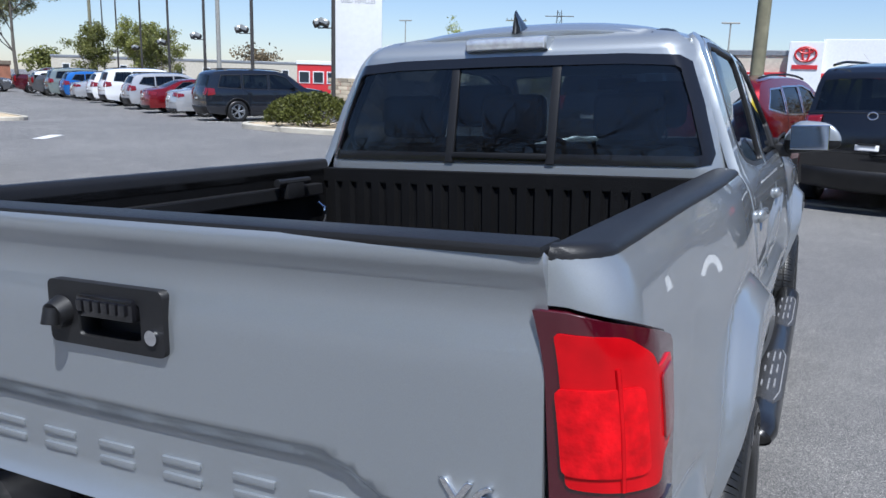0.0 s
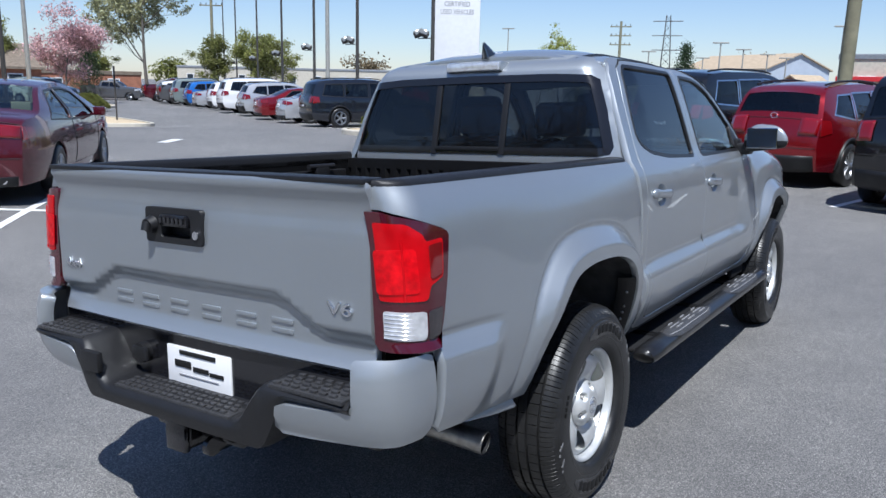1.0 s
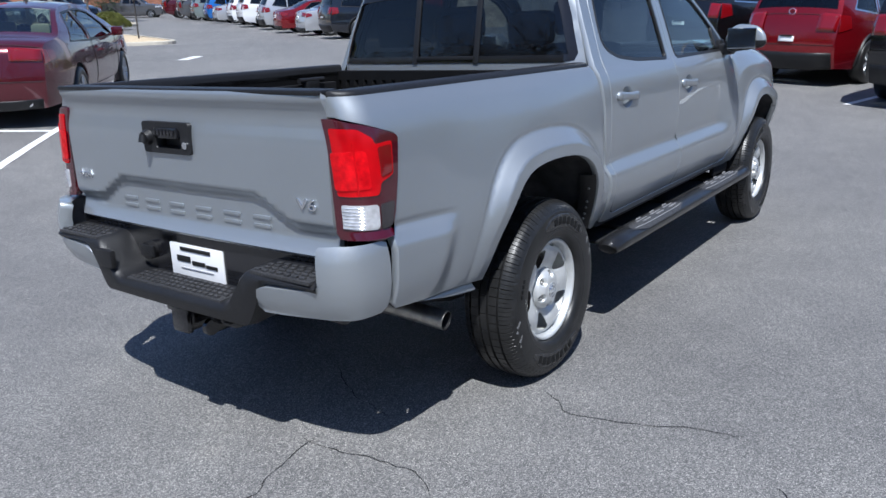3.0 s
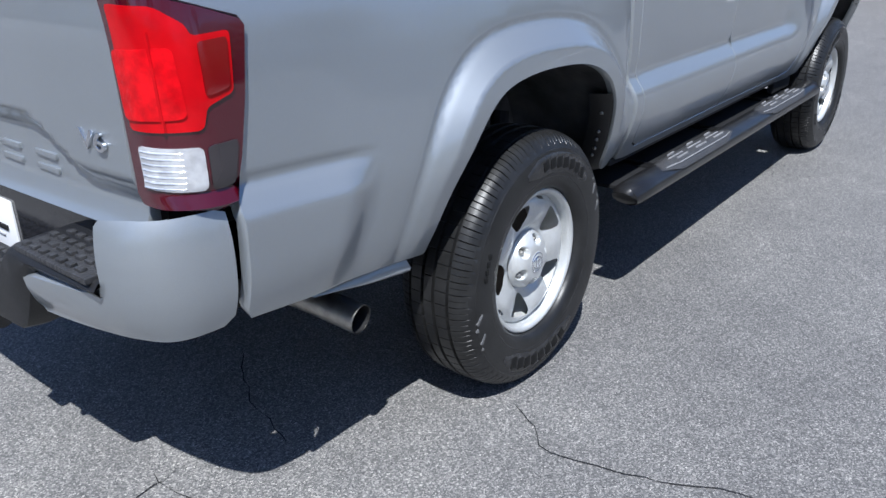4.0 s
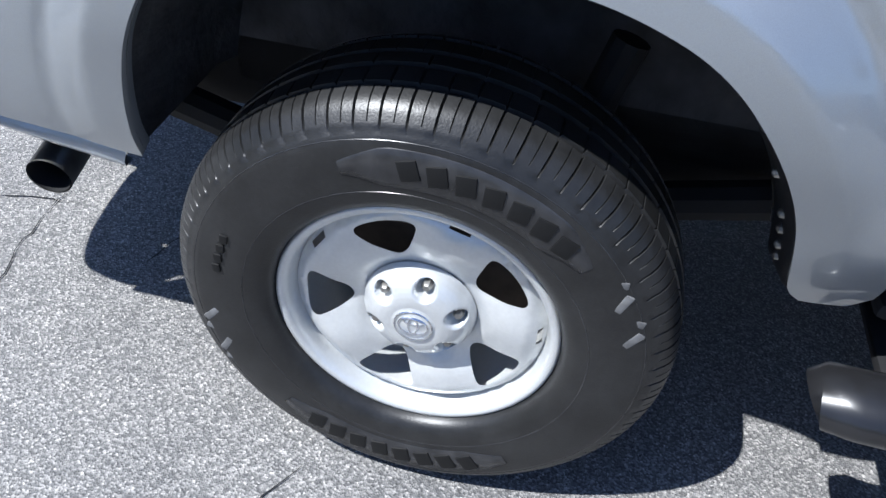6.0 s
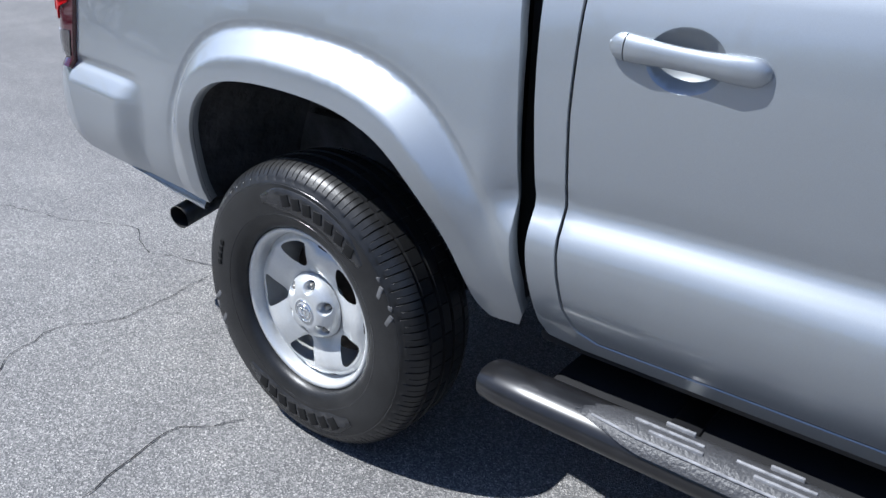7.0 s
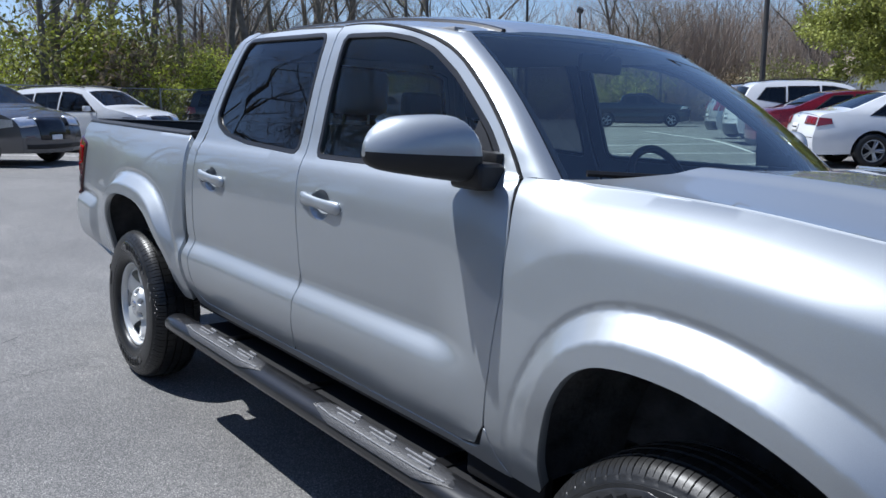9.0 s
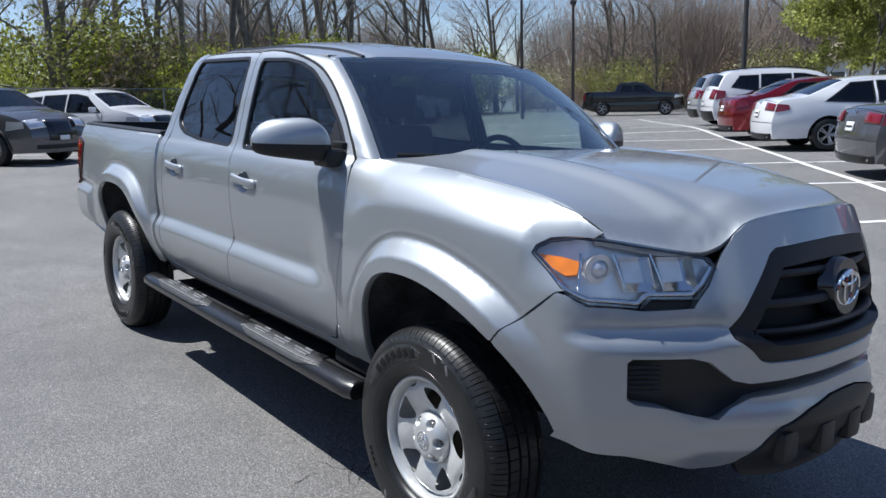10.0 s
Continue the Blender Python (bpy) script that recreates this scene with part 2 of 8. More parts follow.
def panel(name, outline, fmap, mat, parent=None, holes=(), step=0.03, flange=0.02, offset=0.0, flip=False, label="", guides=(), hole_flange=None):
    """A sheet: a 2D outline with holes, filled with a grid, laid on the surface fmap(u, v) -> n x 3, with folded edges."""
    loops = [fine_line(outline, step)] + [fine_line(h, step) for h in holes]
    cnt = 0
    pts, edges = [], []
    for lp in loops:
        n = len(lp)
        pts += lp
        edges += [(cnt + i, cnt + (i + 1) % n) for i in range(n)]
        cnt += n
    o = np.array(loops[0])
    gx, gy = np.meshgrid(np.arange(o[:, 0].min(), o[:, 0].max(), step), np.arange(o[:, 1].min(), o[:, 1].max(), step))
    gx[1::2] += step / 2
    g = np.column_stack([gx.ravel(), gy.ravel()])
    g = g[inside(g, loops[0])]
    for h in loops[1:]:
        g = g[~inside(g, h)]
    for lp in loops:
        g = g[distance(g, lp, True) > step * 0.45]
    extra = np.zeros((0, 2))
    for line in guides:
        q = np.array(fine_line(line, step * 0.8, False))
        q = q[inside(q, loops[0])]
        for lp in loops:
            if len(q):
                q = q[distance(q, lp, True) > step * 0.25]
        if len(q) > 1 and len(extra):
            q = q[np.min(np.linalg.norm(q[:, None] - extra[None], axis=2), axis=1) > min(0.006, step * 0.3)]
        if len(q) > 1:
            extra = np.vstack([extra, q])
    if len(extra):
        near = np.concatenate([np.min(np.linalg.norm(c[:, None] - extra[None], axis=2), axis=1) for c in np.array_split(g, max(1, len(g) // 400))]) if len(g) else np.zeros(0)
        g = np.vstack([g[near > step * 0.55], extra])
    vs, _e, fs, *_rest = delaunay_2d_cdt([Vector(p) for p in pts] + [Vector(p) for p in g], edges, [], 0, 1e-6)
    v2 = np.array([(v.x, v.y) for v in vs])
    cen = np.array([v2[list(f)].mean(0) for f in fs])
    ok = inside(cen, loops[0])
    for h in loops[1:]:
        ok &= ~inside(cen, h)
    fs = [f for f, k in zip(fs, ok) if k]

    def pos(uv):
        return np.asarray(fmap(uv[:, 0], uv[:, 1]), float)

    def nrm(uv):
        e = 0.004
        n = np.cross(pos(uv + [e, 0]) - pos(uv - [e, 0]), pos(uv + [0, e]) - pos(uv - [0, e]))
        n /= np.maximum(np.linalg.norm(n, axis=1), 1e-9)[:, None]
        return -n if flip else n

    n3 = nrm(v2)
    p3 = pos(v2) + n3 * offset
    # edges fold in: the rim is drawn back a little, then goes straight down
    V, F, N = [p3], [tuple(f[::-1]) if flip else tuple(f) for f in fs], [n3]
    base = len(v2)
    if flange:
        for lp, sgn, depth in [(loops[0], 1, flange)] + [(h, -1, flange if hole_flange is None else hole_flange) for h in loops[1:]]:
            lp = np.array(lp)
            area = 0.5 * np.sum(lp[:, 0] * np.roll(lp[:, 1], -1) - np.roll(lp[:, 0], -1) * lp[:, 1])
            n = len(lp)
            nn = nrm(lp)
            top = pos(lp) + nn * offset
            low = top - nn * depth
            tan = np.roll(top, -1, 0) - np.roll(top, 1, 0)
            out = np.cross(tan, nn) * (1 if area > 0 else -1) * sgn * (-1 if flip else 1)
            out /= np.maximum(np.linalg.norm(out, axis=1), 1e-9)[:, None]
            V += [top, low]
            N += [nn * 0.35 + out * 0.65, out]
            for i in range(n):
                j = (i + 1) % n
                q = (base + i, base + j, base + n + j, base + n + i)
                F.append(q)
            base += 2 * n
    return obj(name, np.vstack(V), F, mat, parent, label, True, np.vstack(N))


def grid(name, fmap, us, vs_, mat, parent=None, label="", flip=False, thick=0.0):
    """A sheet over the rows us and vs_, laid by fmap(u, v) -> (x, y, z); thick gives it a back."""
    V = [Vector(fmap(u, v)) for v in vs_ for u in us]
    nu = len(us)
    F = []
    for j in range(len(vs_) - 1):
        for i in range(nu - 1):
            q = (j * nu + i, j * nu + i + 1, (j + 1) * nu + i + 1, (j + 1) * nu + i)
            F.append(q[::-1] if flip else q)
    ob = obj(name, V, F, mat, parent, label)
    if thick:
        md = ob.modifiers.new("thickness", "SOLIDIFY")
        md.thickness, md.offset = thick, -1
    return ob


def steps(a, b, n):
    return [a + (b - a) * i / n for i in range(n + 1)]


def table(xs, ys):
    xs, ys = np.array(xs, float), np.array(ys, float)
    # smooth (monotone) interpolation
    d = np.gradient(ys, xs)

    def f(q):
        q = np.clip(q, xs[0], xs[-1])
        i = np.clip(np.searchsorted(xs, q) - 1, 0, len(xs) - 2)
        h = xs[i + 1] - xs[i]
        t = (q - xs[i]) / h
        return (2 * t**3 - 3 * t**2 + 1) * ys[i] + (t**3 - 2 * t**2 + t) * h * d[i] + (-2 * t**3 + 3 * t**2) * ys[i + 1] + (t**3 - t**2) * h * d[i + 1]
    return f


def ramp(q, a, b):
    t = np.clip((q - a) / (b - a), 0, 1)
    return t * t * (3 - 2 * t)


# ---- ground ----
HEIGHTS = [(-7.2, 2.0, 0.05), (-14.7, -3.0, 0.24), (-18.6, -8.3, 0.42), (-1.6, -14, 0.36), (0.0, 11.2, 0.05), (-2.5, 15.2, 0.2), (-12.3, 15.5, 0.08), (-20, 21, -0.2),
           (-28, 17.4, -0.5), (-45, 37, -0.3), (-67, 45, -0.7), (-36, -24, 0.1), (14, 0, 0.3), (10, -14, 0.3), (12, 14, 0.2), (-9.7, 0.5, 0.15)]
SLOPE_X, SLOPE_Y = -(TILT @ Vector((0, 0, 1))).x, -(TILT @ Vector((0, 0, 1))).y


def ground_z(x, y):
    x, y = np.asarray(x, float), np.asarray(y, float)
    r = np.hypot(x, y - 1.4)
    k = np.minimum(1.0, 4.0 / np.maximum(r, 1e-6))
    plane = SLOPE_X * x * k + SLOPE_Y * ((y - 1.4) * k + 1.4)
    w = 1 / (np.maximum(r - 3.6, 0) ** 2 + 0.004)
    num, den = w * plane, w.copy()
    for a, b, c in HEIGHTS:
        q = 1 / ((x - a) ** 2 + (y - b) ** 2 + 9)
        num, den = num + q * c, den + q
    return num / den


def gz(x, y):
    return float(ground_z(x, y))


asphalt = bpy.data.materials.new("asphalt")
asphalt.use_nodes = True
_nt = asphalt.node_tree
_b = _nt.nodes["Principled BSDF"]
_tc = _nt.nodes.new("ShaderNodeTexCoord")


def noise_node(nt, tc, scale, detail=4.0, rough=0.5, kind="ShaderNodeTexNoise"):
    n = nt.nodes.new(kind)
    n.inputs["Scale"].default_value = scale
    if kind == "ShaderNodeTexNoise":
        n.inputs["Detail"].default_value, n.inputs["Roughness"].default_value = detail, rough
    nt.links.new(tc.outputs["Object"], n.inputs["Vector"])
    return n


def ramp_node(nt, socket, stops):
    r = nt.nodes.new("ShaderNodeValToRGB")
    while len(r.color_ramp.elements) < len(stops):
        r.color_ramp.elements.new(0.5)
    for e, (p, c) in zip(r.color_ramp.elements, stops):
        e.position, e.color = p, (*c, 1) if len(c) == 3 else c
    nt.links.new(socket, r.inputs[0])
    return r


def mix_node(nt, a, b, fac, kind="MIX"):
    m = nt.nodes.new("ShaderNodeMix")
    m.data_type, m.blend_type = "RGBA", kind
    for key, v in (("Factor", fac), ("A", a), ("B", b)):
        if hasattr(v, "links"):
            nt.links.new(v, m.inputs[key])
        else:
            m.inputs[key].default_value = v if key == "Factor" else (*v, 1)
    return m.outputs["Result"]


_vor = noise_node(_nt, _tc, 265.0, kind="ShaderNodeTexVoronoi")
_grain = ramp_node(_nt, _vor.outputs["Color"], [(0.0, (0.050, 0.050, 0.051)), (0.5, (0.145, 0.142, 0.138)), (0.8, (0.30, 0.29, 0.275)), (1.0, (0.57, 0.54, 0.50))])
_big = noise_node(_nt, _tc, 0.35, 6.0, 0.6)
_patch = ramp_node(_nt, _big.outputs["Fac"], [(0.3, (0.8, 0.8, 0.81)), (0.7, (1.15, 1.15, 1.14))])
_mid = noise_node(_nt, _tc, 3.0, 5.0, 0.65)
_stain = ramp_node(_nt, _mid.outputs["Fac"], [(0.3, (0.85, 0.85, 0.86)), (0.6, (1.0, 1.0, 1.0)), (0.78, (1.22, 1.2, 1.17))])
_c = mix_node(_nt, _grain.outputs[0], _patch.outputs[0], 1.0, "MULTIPLY")
_c = mix_node(_nt, _c, _stain.outputs[0], 1.0, "MULTIPLY")
_nt.links.new(_c, _b.inputs["Base Color"])
_b.inputs["Roughness"].default_value = 0.72
_bp = _nt.nodes.new("ShaderNodeBump")
_bp.inputs["Strength"].default_value, _bp.inputs["Distance"].default_value = 0.55, 0.004
_nt.links.new(_vor.outputs["Distance"], _bp.inputs["Height"])
_nt.links.new(_bp.outputs[0], _b.inputs["Normal"])


def spaced(c, near, far, fine, grow):
    a, d = [0.0], fine
    while a[-1] < far:
        d = fine if a[-1] < near else d * grow
        a.append(a[-1] + d)
    return [c - v for v in a[:0:-1]] + [c + v for v in a]


gxs, gys = spaced(0.0, 9, 700, 0.35, 1.14), spaced(1.4, 10, 700, 0.35, 1.14)
GX, GY = np.meshgrid(gxs, gys)
GZ = ground_z(GX, GY)
_n = len(gxs)
ground = obj("ground", np.column_stack([GX.ravel(), GY.ravel(), GZ.ravel()]),
             [(j * _n + i, j * _n + i + 1, (j + 1) * _n + i + 1, (j + 1) * _n + i) for j in range(len(gys) - 1) for i in range(_n - 1)], asphalt)
tagged(ground, "worn grey asphalt of a large car park", "asphalt ground", kind="structure")

# ---- the pickup, in its own frame: y ahead, x to its right, rear axle at y = 0 ----
truck = new("pickup_truck")
truck.matrix_world = TILT
truck.empty_display_size = 0.3
tagged(truck, "silver double-cab pickup truck with steel wheels and black side steps", "pickup truck")


def smooth_open(line, times=3):
    """Corner cutting on an open line, ends kept."""
    p = [tuple(q) for q in line]
    for _ in range(times):
        q = [p[0]]
        for a, b in zip(p, p[1:]):
            q.append((0.75 * a[0] + 0.25 * b[0], 0.75 * a[1] + 0.25 * b[1]))
            q.append((0.25 * a[0] + 0.75 * b[0], 0.25 * a[1] + 0.75 * b[1]))
        p = q + [p[-1]]
    return [tuple(float(v) for v in q) for q in fine_line(p, 0.02, False)]


REAR_ARCH = smooth_open([(-0.448, 0.545), (-0.440, 0.60), (-0.414, 0.70), (-0.370, 0.80), (-0.318, 0.882), (-0.25, 0.930), (-0.15, 0.950), (-0.03, 0.954), (0.10, 0.947), (0.20, 0.930), (0.30, 0.888), (0.378, 0.805), (0.435, 0.71), (0.464, 0.62), (0.482, 0.55), (0.51, 0.525)])
FRONT_ARCH = smooth_open([(2.812, 0.53), (2.822, 0.60), (2.845, 0.68), (2.885, 0.78), (2.945, 0.88), (3.01, 0.926), (3.10, 0.943), (3.23, 0.940), (3.35, 0.916), (3.45, 0.886), (3.54, 0.842), (3.62, 0.780), (3.685, 0.70), (3.73, 0.62), (3.745, 0.56)])
side_crease = table([0.46, 0.52, 0.58, 0.66, 0.715, 0.755, 0.775, 0.800, 0.814, 0.828, 0.86, 0.90, 1.0, 1.1, 1.18, 1.24, 1.275, 1.30, 1.40, 1.55, 1.66, 1.71, 1.745],
                    [0.770, 0.803, 0.834, 0.861, 0.869, 0.866, 0.857, 0.840, 0.8315, 0.8285, 0.8345, 0.839, 0.846, 0.847, 0.838, 0.819, 0.797, 0.787, 0.757, 0.711, 0.672, 0.648, 0.612])
side_plain = table([0.46, 0.52, 0.58, 0.65, 0.70, 0.745, 0.785, 0.82, 0.90, 1.0, 1.1, 1.18, 1.24, 1.275, 1.30, 1.40],
                   [0.785, 0.815, 0.838, 0.853, 0.858, 0.861, 0.863, 0.863, 0.862, 0.858, 0.851, 0.84, 0.823, 0.806, 0.797, 0.78])


def crisp(q, a, b, soft=0.007):
    """0 up to a, 1 from b on, straight between, with short rounded ends."""
    return sum(np.clip((q - a + d) / (b - a), 0, 1) for d in (-soft, -soft / 3, soft / 3, soft)) / 4


def flare_of(p, arch):
    """Height of the wheel-arch flare at points (y, z)."""
    d = distance(p, arch)
    lift = 0.044 * (1 - crisp(d, 0.052, 0.106, 0.005)) - 0.0065 * np.exp(-((d - 0.117) / 0.012) ** 2)
    return lift * (0.25 * ramp(p[:, 1], 0.42, 0.70) + 0.75 * ramp(p[:, 1], 0.64, 0.92))


def offset_line(line, d):
    """An open arch line moved outwards by d."""
    p = np.array(fine_line(line, 0.02, False))
    t = np.gradient(p, axis=0)
    n = np.column_stack([-t[:, 1], t[:, 0]])
    n /= np.linalg.norm(n, axis=1)[:, None]
    return [tuple(q) for q in p + n * d]


ARCH_GUIDES = [offset_line(a, d) for a in (REAR_ARCH, FRONT_ARCH) for d in (0.012, 0.03, 0.041, 0.047, 0.053, 0.060, 0.072, 0.086, 0.098, 0.104, 0.110, 0.116, 0.122, 0.129, 0.138)]


fender_flat = table([0.95, 1.0, 1.1, 1.18, 1.24, 1.29], [0.0, 0.0, 0.004, 0.011, 0.016, 0.014])
fender_top = table([2.6, 3.0, 3.2, 3.45, 3.58, 3.67, 3.76, 3.84, 3.9], [1.288, 1.284, 1.276, 1.253, 1.238, 1.220, 1.190, 1.150, 1.11])

fender_line = table([2.6, 2.70, 2.80, 2.88, 3.01, 3.17, 3.29, 3.40, 3.50, 3.60, 3.67, 3.76, 3.84, 3.9], [1.0, 1.055, 1.118, 1.143, 1.155, 1.154, 1.148, 1.139, 1.130, 1.118, 1.098, 1.068, 1.028, 0.988])


def side_x(y, z):
    y, z = np.asarray(y, float), np.asarray(z, float)
    a = ramp(y, 0.50, 0.60) * (1 - ramp(y, 2.36 + 0.25 * (0.80 - z), 2.62 + 0.25 * (0.80 - z)))
    x = side_plain(z) * (1 - a) + side_crease(np.minimum(z, 1.40)) * a
    x = np.where(z > 1.28, side_crease(z), x)
    # pressed bulge between the bumper and the rear arch
    zl = 0.848 - 0.055 * (y + 0.72)
    x = x + (0.031 * (1 - crisp(z, zl - 0.046, zl + 0.004)) - 0.007 * np.exp(-((z - zl - 0.014) / 0.013) ** 2)) * ramp(z, 0.50, 0.72) * (1 - ramp(y + 0.30 * (0.85 - z), -0.745, -0.615))
    p = np.column_stack([y, z])
    x = x + flare_of(p, REAR_ARCH) + flare_of(p, FRONT_ARCH) * (1 - 0.75 * ramp(y, 3.52, 3.80))
    # swelling over the wheels, above the flares
    for c in (0.0, 3.25):
        r = np.hypot((y - c) * 1.02, z - 0.44)
        x = x + 0.031 * (1 - ramp(r, 0.50, 1.0)) * ramp(z, 0.50, 0.86)
    # cab narrows to its front and rear at roof height
    k = np.clip((z - 1.30) / 0.42, 0, 1)
    x = x - k * (0.05 * np.clip(y - 1.7, 0, 1) ** 1.3 + 0.09 * np.clip(0.95 - y, 0, 1))
    # fender draws in at the front and rolls over at its top, towards the bonnet's seam
    x = x - 0.33 * np.clip(y - 3.38, 0, 1) ** 2.2
    top = fender_top(y)
    far = ramp(y, 2.55, 2.85)
    x = x + np.where(y > 2.5, far * fender_flat(z), 0)
    low = fender_line(y)
    roll = (z - low) / (top - low)
    roll = np.clip(0.5 * (roll + np.sqrt(roll**2 + 0.006)), 0, 1.15)
    roll = 0.50 * roll + 0.50 * roll ** 2.4
    # drawn in over the headlamp
    x = x - 0.40 * np.clip(y - 3.62, 0, 1) * ramp(z, 0.98, 1.14) * (1 - np.clip(roll, 0, 1))
    x = x - np.where(y > 2.5, (side_plain(top) + fender_flat(top) - 0.33 * np.clip(y - 3.38, 0, 1) ** 2.2 - 0.735) * roll * far, 0)
    return x


def side_map(s):
    return lambda y, z: np.column_stack([s * side_x(y, z), y, z])


# the bed's rear corner: the side turns through a quarter circle into the rear face
CORNER_Y, CORNER_R = -1.025, 0.085


def corner_map(s):
    def f(u, z):
        y = np.maximum(u, CORNER_Y)
        x = side_x(y, z)
        a = np.clip((CORNER_Y - u) / CORNER_R, 0, math.pi / 2)
        back = np.maximum(CORNER_Y - u - CORNER_R * math.pi / 2, 0)
        return np.column_stack([s * (x - CORNER_R * (1 - np.cos(a)) - back), y - CORNER_R * np.sin(a), z])
    return f


U_END = CORNER_Y - CORNER_R * math.pi / 2 - 0.040
BED_OUT = [(0.528, 1.283), (-0.9, 1.287), (U_END, 1.292), (U_END, 1.224), (-1.15, 1.223), (-1.08, 1.206), (-1.0, 1.181), (-0.943, 1.164), (-0.933, 1.150), (-0.945, 1.09), (-0.956, 1.03), (-0.980, 0.93), (-1.006, 0.85), (-1.010, 0.835), (-1.010, 0.63), (-1.000, 0.608), (-0.85, 0.588), (-0.70, 0.574), (-0.50, 0.552)] + REAR_ARCH + [(0.575, 0.522), (0.592, 0.56), (0.584, 0.75), (0.563, 1.10), (0.545, 1.25)]
TAIL_OUT = [(U_END + 0.004, 1.218), (-1.15, 1.217), (-1.08, 1.200), (-1.0, 1.175), (-0.948, 1.158), (-0.939, 1.147), (-0.951, 1.09), (-0.962, 1.03), (-0.986, 0.93), (-1.012, 0.850), (-1.10, 0.850), (U_END + 0.008, 0.852)]
R_DOOR = [(0.700, 0.62), (0.722, 0.575), (0.765, 0.556), (1.50, 0.556), (1.558, 0.556), (1.571, 0.575), (1.59, 0.62), (1.612, 0.72), (1.606, 0.95), (1.588, 1.15), (1.568, 1.30), (1.545, 1.50), (1.535, 1.725), (1.2, 1.735), (0.86, 1.73), (0.765, 1.69), (0.718, 1.55), (0.695, 1.40), (0.680, 1.25), (0.674, 1.0), (0.682, 0.80)]
F_DOOR = [(1.597, 0.62), (1.578, 0.574), (1.576, 0.556), (1.62, 0.554), (2.50, 0.548), (2.57, 0.565), (2.625, 0.64), (2.655, 0.80), (2.668, 1.0), (2.655, 1.15), (2.627, 1.282), (2.550, 1.373), (2.400, 1.498), (2.232, 1.612), (2.083, 1.667), (1.925, 1.702), (1.77, 1.722), (1.65, 1.730), (1.541, 1.729), (1.551, 1.50), (1.574, 1.30), (1.594, 1.15), (1.612, 0.95), (1.618, 0.72)]
R_WIN = round_corner([(0.785, 1.345), (0.88, 1.312), (1.10, 1.288), (1.508, 1.276), (1.495, 1.40), (1.465, 1.698), (0.835, 1.700), (0.800, 1.665), (0.752, 1.47), (0.745, 1.385)], 0.030)
F_WIN = round_corner([(1.655, 1.275), (2.50, 1.284), (2.545, 1.304), (2.525, 1.340), (2.470, 1.394), (2.375, 1.464), (2.26, 1.546), (2.12, 1.623), (2.0, 1.660), (1.86, 1.681), (1.607, 1.686), (1.632, 1.45)], 0.030)


CREASE = [[(0.5, z), (3.0, z)] for z in (0.70, 0.735, 0.755, 0.768, 0.78, 0.792, 0.804, 0.814, 0.824, 0.838, 0.86)] + [[(-1.15, 0.872 + d), (-0.62, 0.8425 + d)] for d in (-0.075, -0.056, -0.047, -0.036, -0.024, -0.012, -0.002, 0.006, 0.014, 0.026, 0.04)]


CUP = (0.128, 1.116, 0.066, 0.052)


def cup_line(y0):
    return [(y0 + CUP[0] + CUP[2] * math.cos(2 * math.pi * k / 28), CUP[1] + CUP[3] * math.sin(2 * math.pi * k / 28)) for k in range(28)]


def handle(parent, s, y0):
    """A pull handle over its dished cup, with a key cap at its rear end."""
    z0 = 1.115
    for nm, t0, t1 in (("door_handle", 0.125, 1.0), ("handle_cap", 0.0, 0.115)):
        bm = bmesh.new()
        pts, rad = [], []
        n = 24
        for i in range(n + 1):
            t = t0 + (t1 - t0) * i / n
            y = y0 + 0.262 * t
            xo = float(side_x([y], [z0])[0])
            e = min(t, 1 - t)
            end = math.sqrt(max(0.0, 1 - (1 - min(1, e / 0.10)) ** 2))
            pts.append((s * (xo + 0.002 + 0.009 * min(1, 4.5 * e)), y, z0 + 0.014 - 0.016 * t))
            rad.append(max(0.004, 0.0125 * end * (0.90 + 0.10 * math.cos(2 * math.pi * t))))
        tube(bm, pts, rad, 16, flat=1.85)
        part(nm, bm, SILVER, parent, "silver pull handle" if t1 == 1.0 else "", True, 60)

    def f(y, z):
        r = np.hypot((y - y0 - CUP[0]) / CUP[2], (z - CUP[1]) / CUP[3])
        return np.column_stack([s * (side_x(y, z) + 0.0006 - 0.026 * (1 - np.clip(r, 0, 1) ** 2.5)), y, z])
    return cup_line(y0), f


def door(s, front):
    out, win = (F_DOOR, F_WIN) if front else (R_DOOR, R_WIN)
    y0 = 1.63 if front else 0.735
    cup = cup_line(y0)
    d = panel("front_door" if front else "rear_door", out, side_map(s), SILVER, truck, [shrink(win, -0.012), cup], 0.026, 0.03, flip=s < 0, hole_flange=0.012, guides=CREASE + ARCH_GUIDES)
    cup, f = handle(d, s, y0)
    panel("handle_cup", cup, f, SILVER, d, (), 0.008, 0, flip=s < 0)
    panel("window_frame", shrink(win, -0.011), side_map(s), TRIM_BLACK, d, [shrink(win, 0.004)], 0.03, 0.012, 0.002, s < 0, "black rubber window surround")
    panel("window_pane", shrink(win, 0.004), side_map(s), GLASS_CLEAR if front else GLASS_DARK, d, (), 0.06, 0, -0.008, s < 0, "tinted glass pane")
    # Dark tube behind the shut line stands in for the gap's shade.
    bm = bmesh.new()
    loop = fine_line(out, 0.04)
    loop = loop + loop[:1]
    p = side_map(s)(np.array([q[0] for q in loop]), np.array([q[1] for q in loop]))
    tube(bm, [(q[0] - s * 0.013, q[1], q[2]) for q in p], 0.0085, 6, caps=False)
    part("door_seal", bm, DARK, d, "", True)
    return d


